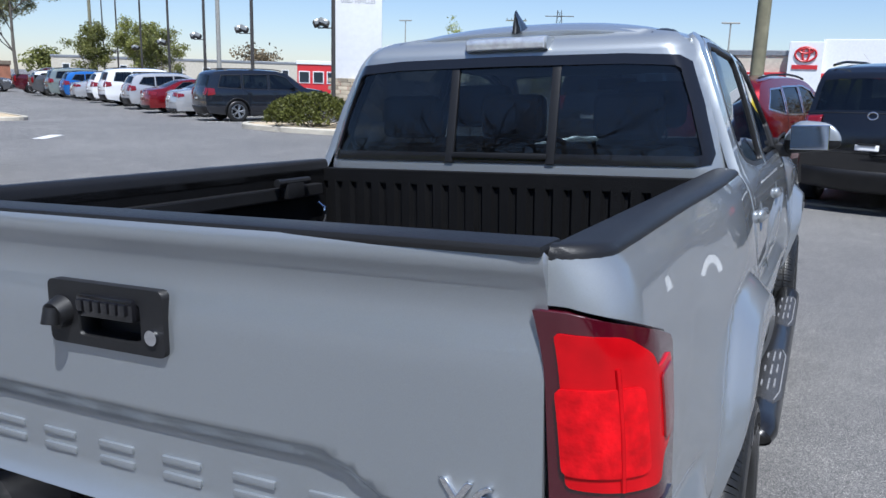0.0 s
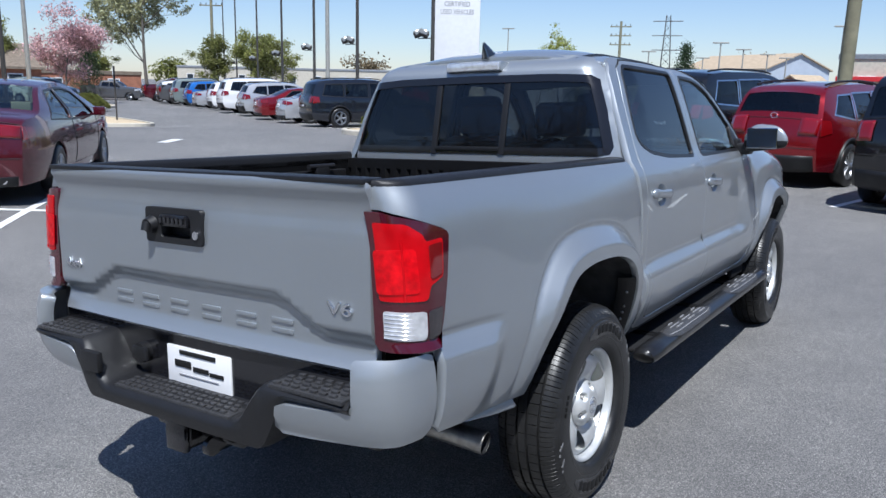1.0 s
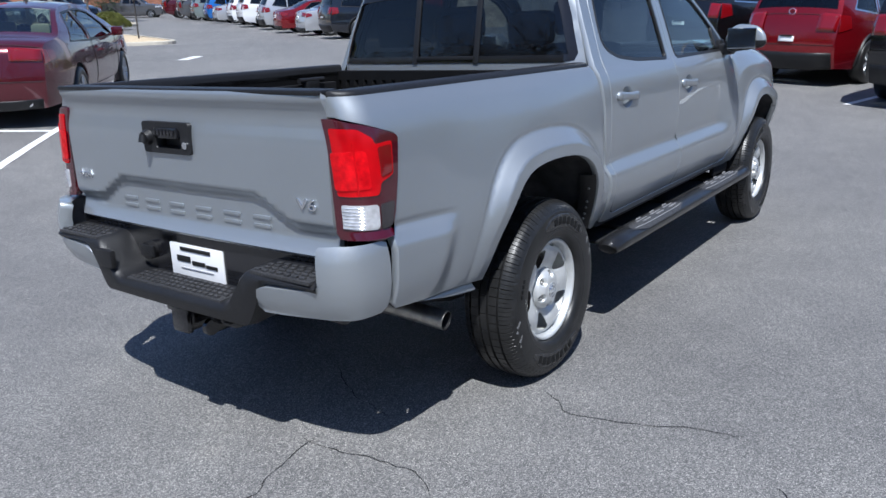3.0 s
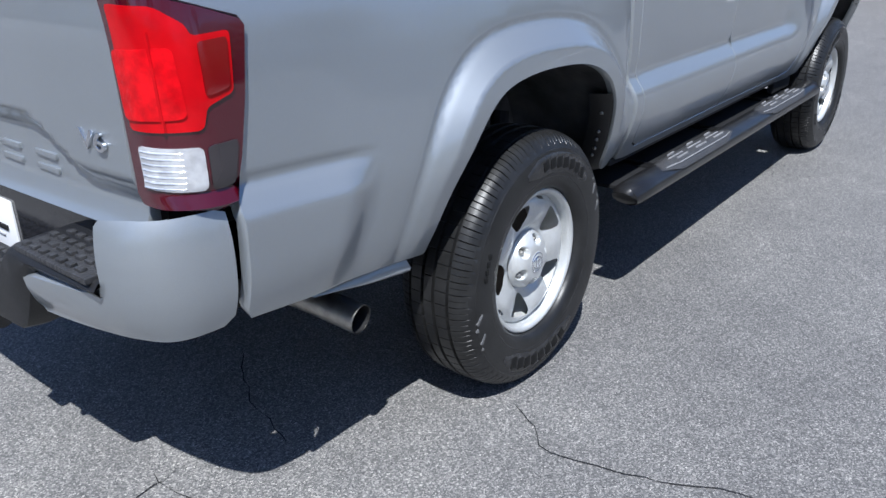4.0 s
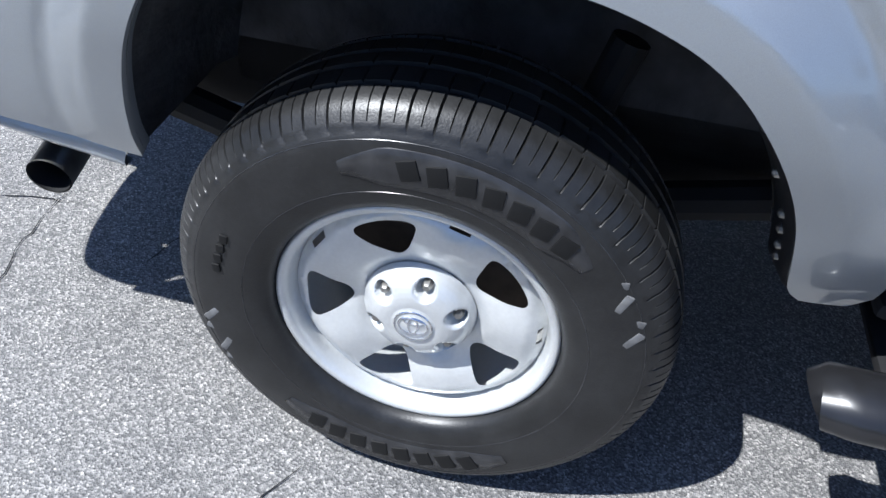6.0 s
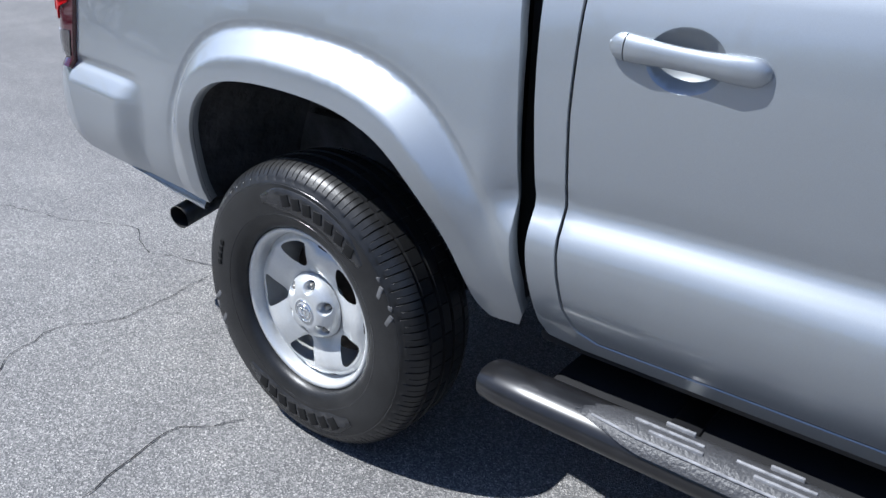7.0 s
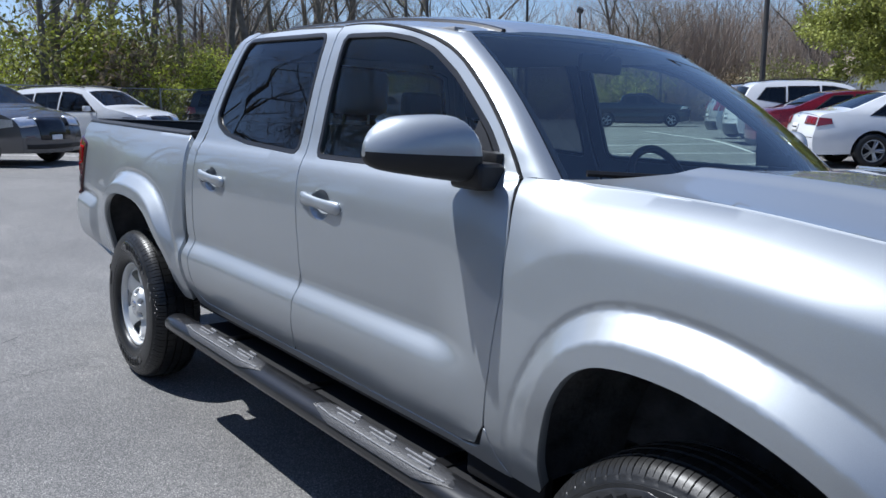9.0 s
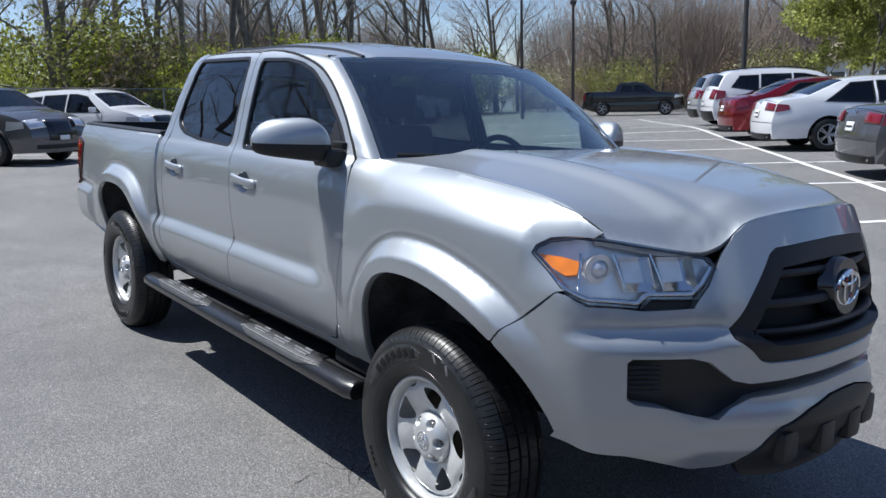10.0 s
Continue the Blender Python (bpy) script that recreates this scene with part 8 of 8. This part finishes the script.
for sgn in (1, -1):
    for i in range(-12, n):
        a, b = T0 + 0.16 * i, T0 + 0.16 * i + FH
        if sgn < 0:
            a, b = b, a
        if min(a, b) < T0 or max(a, b) > T1:
            continue
        pa, pb = fence_at(a, 0.0), fence_at(b, 0.0)
        ring_tube(V, F, Vector((*pa, gz(*pa) + 0.02)), Vector((*pb, gz(*pb) + FH)), 0.0035, 0.0035, 3)
wm = obj("wire_mesh", V, F, GALV, fence)
tagged(wm, "woven wire", kind="stuff")
x, y = fence_at(4.2, -0.05)
bm = bmesh.new()
box(bm, (-0.22, -0.004, -0.31), (0.22, 0.004, 0.31), 0.002)
sg = part("fence_sign", bm, WHITE_PLATE, None, "")
tagged(sg, "small white notice board on the wire fence", "sign")
sg.matrix_basis = Matrix.Translation((x, y, gz(x, y) + 1.42)) @ pose(0, 0, 0, 0, 0, 26)
for z in (0.2, 0.05, -0.1, -0.2):
    bm = bmesh.new()
    box(bm, (-0.15, 0.004, z - 0.03), (0.15, 0.008, z + 0.03))
    part("print_bar", bm, GREY_INK, sg)

# ---- poles, wires, signs ----
POLE_STEEL = material("dark_bronze_pole", (0.07, 0.065, 0.06), 0.5, 0.3, var=0.1)
POLE_PALE = material("pale_steel_pole", (0.38, 0.37, 0.33), 0.55, 0.4, var=0.1)
WOOD_POLE = material("weathered_pole_wood", (0.20, 0.19, 0.125), 0.85, var=0.25, scale=3, bump=0.3, bump_scale=40)
LAMP_GLASS = material("lamp_glass", (0.16, 0.17, 0.17), 0.15, coat=0.5)


def flood_pole(x, y, h, z_lamp, turn=0, lamps=2, mat=POLE_STEEL, label="tall dark lamp pole with flood lights", r=0.10):
    base = new("flood_light_pole")
    tagged(base, label, "lamp pole", "lamp poles")
    bm = bmesh.new()
    tube(bm, [(0, 0, -0.1), (0, 0, h * 0.5), (0, 0, h)], [r, r * 0.85, r * 0.65], 10)
    part("pole", bm, mat, base, "", True)
    for i in range(lamps):
        off = 0.42 + 0.3 * i
        bm = bmesh.new()
        tube(bm, [(0, 0, z_lamp - 0.1), (-off, 0.1 * i, z_lamp - 0.1)], 0.03, 6)
        tube(bm, [(-off, 0.1 * i, z_lamp - 0.1), (-off, 0.1 * i, z_lamp + 0.1)], 0.03, 6)
        part("bracket", bm, mat, base, "", True)
        bm = bmesh.new()
        m = Matrix.Translation((-off, 0.1 * i, z_lamp + 0.12)) @ pose(0, 0, 0, -25, 20 * (1 - 2 * i), 30 * i)
        box(bm, (-0.22, -0.16, -0.14), (0.22, 0.16, 0.14), 0.05, m)
        hd = part("flood_lamp", bm, mat, base, "", True)
        bm = bmesh.new()
        box(bm, (-0.19, -0.185, -0.11), (0.19, -0.16, 0.11), 0.01, m)
        part("lamp_glass", bm, LAMP_GLASS, hd, "", True)
    base.matrix_basis = Matrix.Translation((x, y, gz(x, y))) @ pose(0, 0, 0, 0, 0, turn)
    return base


def along(px_dir, d):
    return 2.49 + px_dir[0] * d, -3.11 + px_dir[1] * d


for dx, dy, d in ((-0.573, 0.820, 38), (-0.645, 0.764, 45), (-0.684, 0.730, 54), (-0.711, 0.703, 65), (-0.731, 0.682, 78), (-0.748, 0.664, 93), (-0.757, 0.653, 108)):
    flood_pole(*along((dx, dy), d), 12.5, 3.9, 20)
flood_pole(*along((-0.672, 0.741), 60), 14, 12, 0, 1, POLE_PALE, "tall pale steel lamp pole", 0.17)
flood_pole(-23.5, -9.9, 9.5, 9.2, 0, 2)
flood_pole(-31.2, -24.7, 6.3, 6.2, 40, 1)
flood_pole(-24.5, -29.5, 9.5, 9.3, 10, 1)
flood_pole(-29.5, -27.0, 8.0, 7.8, 30, 1)
for px in ((-0.876, 0.482, 42), (-0.887, 0.461, 42)):
    flood_pole(*along(px[:2], px[2]), 9, 6.6, 0, 2, POLE_PALE if px[0] > -0.88 else POLE_STEEL, "slim lamp pole by the showroom", 0.11)
for dx, dy, d, h in ((-0.338, 0.941, 70, 4.7), (-0.261, 0.965, 66, 5.2), (-0.236, 0.972, 70, 4.9), (-0.21, 0.978, 72, 4.6), (-0.19, 0.982, 74, 4.4), (-0.278, 0.961, 80, 4.6), (-0.137, 0.990, 60, 5.9), (-0.492, 0.871, 80, 7.2)):
    x, y = along((dx, dy), d)
    base = new("street_lamp")
    tagged(base, "slim grey lamp post with a flat double head", "lamp post", "far lamp posts")
    bm = bmesh.new()
    tube(bm, [(0, 0, -0.1), (0, 0, h)], [0.075, 0.05], 8)
    part("pole", bm, POLE_PALE, base, "", True)
    bm = bmesh.new()
    box(bm, (-0.6, -0.13, h), (0.6, 0.13, h + 0.10), 0.03)
    part("lamp_head", bm, POLE_PALE, base, "", True)
    base.matrix_basis = Matrix.Translation((x, y, gz(x, y))) @ pose(0, 0, 0, 0, 0, 10)


def utility_pole(x, y, h, r, arms, label, turn=0, lean=0.0):
    base = new("utility_pole")
    tagged(base, label, "utility pole")
    bm = bmesh.new()
    tube(bm, [(0, 0, -0.2), (lean * h * 0.5, 0, h * 0.5), (lean * h, 0, h)], [r, r * 0.9, r * 0.75], 12)
    part("pole", bm, WOOD_POLE, base, "", True)
    for z in arms:
        bm = bmesh.new()
        box(bm, (-1.2, -0.06, z - 0.06), (1.2, 0.06, z + 0.06), 0.01)
        arm = part("crossarm", bm, WOOD_POLE, base, "", True)
        for q in (-1.05, -0.5, 0.5, 1.05):
            bm = bmesh.new()
            tube(bm, [(q, 0, z + 0.05), (q, 0, z + 0.25)], [0.05, 0.035], 8)
            part("insulator", bm, POLE_STEEL, arm, "", True)
    base.matrix_basis = Matrix.Translation((x, y, gz(x, y))) @ pose(0, 0, 0, 0, 0, turn)
    return base


utility_pole(-0.72, 18.8, 12, 0.17, (), "thick weathered wooden utility pole", 0, 0.004)
utility_pole(*along((-0.765, 0.643), 88), 11.5, 0.18, (10.8, 9.6), "far wooden utility pole with crossarms", 40)
utility_pole(*along((-0.369, 0.929), 95), 9.2, 0.18, (8.6, 7.6, 6.6), "far wooden utility pole with crossarms", 20)
# lattice mast
mast = new("lattice_mast")
tagged(mast, "distant steel lattice power mast", "power mast")
bm = bmesh.new()
H = 14.5
for sx, sy in ((1, 1), (1, -1), (-1, -1), (-1, 1)):
    tube(bm, [(sx * 1.1, sy * 1.1, 0), (sx * 0.35, sy * 0.35, H)], 0.06, 5)
for i in range(10):
    z0, z1 = H * i / 10, H * (i + 1) / 10
    w0, w1 = 1.1 - 0.75 * i / 10, 1.1 - 0.75 * (i + 1) / 10
    for (ax, ay), (bx, by) in (((1, 1), (1, -1)), ((1, -1), (-1, -1)), ((-1, -1), (-1, 1)), ((-1, 1), (1, 1))):
        tube(bm, [(ax * w0, ay * w0, z0), (bx * w1, by * w1, z1)], 0.035, 4)
part("mast_frame", bm, POLE_STEEL, mast, "", True)
for z in (8.5, 11, 13.5):
    bm = bmesh.new()
    tube(bm, [(-2.6, 0, z), (2.6, 0, z)], 0.08, 5)
    part("mast_arm", bm, POLE_STEEL, mast, "", True)
mast.matrix_basis = Matrix.Translation((*along((-0.316, 0.947), 150), 0)) @ pose(0, 0, 0, 0, 0, 15)
# overhead wires
for za, zb, off in ((10.9, 17.5, 0), (10.6, 17.0, 0.8), (9.7, 16.2, 0.3)):
    a = Vector((*along((-0.765, 0.643), 88), za))
    b = Vector((*along((-0.53, 0.84), 55), zb))
    bm = bmesh.new()
    tube(bm, [a.lerp(b, t) - Vector((0, 0, 3.2 * 4 * t * (1 - t) * 0.35 + off * 0)) for t in steps(0, 1, 20)], 0.022, 4)
    w = part("overhead_wire", bm, BLACK_INK)
    tagged(w, "dark sagging overhead power line", "power line", "overhead wires")

# white pylon sign
pyl = new("pylon_sign")
tagged(pyl, "tall white pylon sign on a stone foot", "sign")
bm = bmesh.new()
box(bm, (-1.1, -0.25, 1.6), (1.1, 0.25, 12), 0.06)
bd = part("sign_body", bm, material("white_sign_panel", (0.78, 0.79, 0.80), 0.35, var=0.03), pyl, "white panel", True)
STONE = material("tan_ledge_stone", (0.42, 0.36, 0.27), 0.85, var=0.25, scale=3, bump=0.5, bump_scale=20, each=0.3)
for j in range(9):
    for i in range(6):
        bm = bmesh.new()
        x0 = -1.35 + 0.45 * i + (0.12 if j % 2 else 0)
        box(bm, (x0, -0.5, 0.18 * j), (x0 + 0.435, 0.5, 0.18 * j + 0.17), 0.02)
        part("stone", bm, STONE, pyl)
ptext = words("USED VEHICLES", 0.3, Matrix.Translation((0, -0.256, 5.05)) @ pose(0, 0, 0, 90), GREY_INK, bd, "lettering", 0.004, 1.55)
ptext2 = words("CERTIFIED", 0.3, Matrix.Translation((0, -0.256, 5.40)) @ pose(0, 0, 0, 90), GREY_INK, bd, "lettering", 0.004, 1.2)
px, py = along((-0.548, 0.835), 39)
pyl.matrix_basis = Matrix.Translation((px, py, gz(px, py))) @ pose(0, 0, 0, 0, 0, 33)
# stop sign seen from behind
ss = new("stop_sign")
tagged(ss, "grey back of an octagonal sign on a thin post", "road sign")
bm = bmesh.new()
tube(bm, [(0, 0, -0.2), (0, 0, 2.35)], 0.035, 8)
part("post", bm, POLE_STEEL, ss, "", True)
bm = bmesh.new()
tube(bm, [(0, -0.045, 1.98), (0, -0.055, 1.98)], 0.41, 8)
part("sign_plate", bm, GALV, ss, "bare metal back")
ss.matrix_basis = Matrix.Translation((-28.3, 17.5, gz(-28.3, 17.5) + 0.1)) @ pose(0, 0, 0, 0, 0, -35)

# ---- buildings ----
BRICK = material("brown_brick", (0.30, 0.13, 0.08), 0.85, var=0.2, scale=2, fine=0.25, fine_scale=14)
SHINGLE = material("brown_shingles", (0.18, 0.145, 0.11), 0.9, var=0.2, scale=3, fine=0.15, fine_scale=20)
TAN_ROOF = material("tan_roof", (0.42, 0.33, 0.23), 0.9, var=0.12, scale=2)
BLUE_SIDING = material("pale_blue_siding", (0.42, 0.47, 0.54), 0.7, var=0.06, scale=1)
WHITE_WALL = material("white_cladding", (0.72, 0.73, 0.74), 0.5, var=0.04)
RED_BAND = material("red_fascia", (0.50, 0.03, 0.035), 0.4, var=0.05)
WIN_DARK = material("far_window_glass", (0.03, 0.04, 0.05), 0.06, coat=0.6)


def house(name, x, y, turn, w, d, h, roof_h, wall_mat, roof_mat, label, rows, cols, eave=0.4):
    base = new(name)
    tagged(base, label, "building")
    bm = bmesh.new()
    box(bm, (-w / 2, -d / 2, -0.5), (w / 2, d / 2, h))
    if roof_h:
        for s in (1, -1):
            a = [bm.verts.new((s * w / 2, q, h)) for q in (-d / 2, d / 2)]
            t = bm.verts.new((s * w / 2, 0, h + roof_h))
            bm.faces.new((a[0], a[1], t))
    wall = part("wall", bm, wall_mat, base)
    if roof_h:
        bm = bmesh.new()
        for s in (1, -1):
            q = [(-w / 2 - eave, s * (d / 2 + eave), h - eave * roof_h / (d / 2)), (w / 2 + eave, s * (d / 2 + eave), h - eave * roof_h / (d / 2)), (w / 2 + eave, 0, h + roof_h), (-w / 2 - eave, 0, h + roof_h)]
            lo = [bm.verts.new(v) for v in q]
            hi = [bm.verts.new((v[0], v[1], v[2] + 0.2)) for v in q]
            bm.faces.new(lo)
            bm.faces.new(hi)
            for i in range(4):
                bm.faces.new((lo[i], lo[(i + 1) % 4], hi[(i + 1) % 4], hi[i]))
        part("roof", bm, roof_mat, base)
    else:
        bm = bmesh.new()
        box(bm, (-w / 2 - 0.1, -d / 2 - 0.1, h), (w / 2 + 0.1, d / 2 + 0.1, h + 0.4), 0.05)
        part("roof", bm, roof_mat, base)
    for r in range(rows):
        for c in range(cols):
            cx = -w / 2 + w * (c + 0.5) / cols
            cz = h * (r + 0.55) / rows
            bm = bmesh.new()
            box(bm, (cx - 0.6, -d / 2 - 0.08, cz - 0.65), (cx + 0.6, -d / 2 + 0.05, cz + 0.65), 0.02)
            win = part("window", bm, WHITE_WALL, base)
            bm = bmesh.new()
            box(bm, (cx - 0.5, -d / 2 - 0.10, cz - 0.55), (cx + 0.5, -d / 2 - 0.06, cz + 0.55))
            part("pane", bm, WIN_DARK, win)
    base.matrix_basis = Matrix.Translation((x, y, gz(x, y))) @ pose(0, 0, 0, 0, 0, turn)
    return base


house("brick_house", *along((-0.915, 0.403), 82), 62, 16, 9, 2.6, 1.9, BRICK, SHINGLE, "low brown brick house with a shingle roof", 1, 4)
house("brick_house", *along((-0.850, 0.527), 96), 62, 11, 8, 2.3, 0, BRICK, SHINGLE, "low red brick building", 1, 2)
apx, apy = along((-0.222, 0.975), 150)
house("apartment_house", apx, apy, -35, 21, 13.5, 5.2, 2.5, BLUE_SIDING, TAN_ROOF, "pale blue two-storey apartment house with a tan roof", 2, 6)
gx, gy = along((-0.166, 0.986), 136)
house("gabled_porch", gx, gy, 60, 6, 5.0, 2.6, 1.5, BRICK, TAN_ROOF, "small brown gabled porch before the apartment house", 1, 1)
sh = house("showroom", 10.5, 69, 0, 34, 14, 4.0, 0, CONCRETE, GALV, "grey and white car showroom with a red fascia", 1, 9)
bm = bmesh.new()
box(bm, (-10.4, -7.35, 2.2), (16.9, -6.9, 5.2), 0.05)
part("white_parapet", bm, WHITE_WALL, sh, "white upper wall")
bm = bmesh.new()
box(bm, (-17.1, -7.42, 2.45), (4.5, -6.95, 2.8), 0.03)
part("red_fascia", bm, RED_BAND, sh, "red fascia band")
bm = bmesh.new()
box(bm, (-12.6, -7.8, 0), (-10.3, -6.9, 5.0), 0.05)
tw = part("sign_tower", bm, WHITE_WALL, sh, "white sign tower")
bm = bmesh.new()
for rx, rz, cz in ((0.70, 0.50, 0), (0.22, 0.46, 0), (0.45, 0.18, 0.24)):
    tube(bm, [(-11.45 + rx * math.cos(a), -7.86, 4.1 + cz + rz * math.sin(a)) for a in steps(0, 2 * math.pi, 24)], 0.08, 6, caps=False)
part("round_mark", bm, RED_BAND, tw, "", True)
bm = bmesh.new()
box(bm, (-12.3, -7.87, 3.05), (-10.6, -7.80, 3.35))
part("name_bar", bm, RED_BAND, tw)
bm = bmesh.new()
box(bm, (-10.0, -7.9, 1.4), (-7.6, -7.0, 2.9), 0.2)
part("yellow_canopy", bm, material("yellow_canopy", (0.7, 0.55, 0.04), 0.5), sh)
# showroom corner with a red fascia on brick columns
t2 = new("showroom_canopy")
tagged(t2, "showroom corner with red fascia on a brick column", "building")
bm = bmesh.new()
box(bm, (-9, -3, 3.55), (0, 3, 5.4), 0.05)
fc = part("fascia", bm, RED_BAND, t2, "red fascia")
bm = bmesh.new()
box(bm, (-9.02, -3.03, 3.95), (0.03, 3.03, 4.25), 0.01)
part("grey_band", bm, GALV, fc)
for i in range(6):
    bm = bmesh.new()
    box(bm, (0.03, -2.2 + 0.75 * i, 4.45), (0.10, -1.65 + 0.75 * i, 5.1), 0.03)
    part("letter_bar", bm, WHITE_WALL, fc)
bm = bmesh.new()
box(bm, (-1.1, -2.6, -0.3), (-0.2, -1.7, 3.55), 0.02)
box(bm, (-1.1, 1.9, -0.3), (-0.2, 2.7, 3.55), 0.02)
part("brick_column", bm, BRICK, t2)
bm = bmesh.new()
box(bm, (-9, -2.4, 0), (-1.4, 2.4, 3.5))
part("glass_front", bm, WIN_DARK, t2)
t2.matrix_basis = Matrix.Translation((-26.6, 7.9, gz(-26.6, 7.9))) @ pose(0, 0, 0, 0, 0, -20)
# red and white kiosk and low shop far off
house("red_shop", -50, 72, 35, 6, 5, 3.0, 0, RED_BAND, WHITE_WALL, "small red shop far across the road", 1, 4)
house("low_shop", *along((-0.70, 0.714), 150), 40, 40, 10, 3.6, 0, CONCRETE, GALV, "long low shop building far across the road", 1, 9)
house("white_house", -47, -12, 70, 10, 7, 3.0, 1.6, WHITE_WALL, SHINGLE, "small white house behind the green trees", 1, 3)
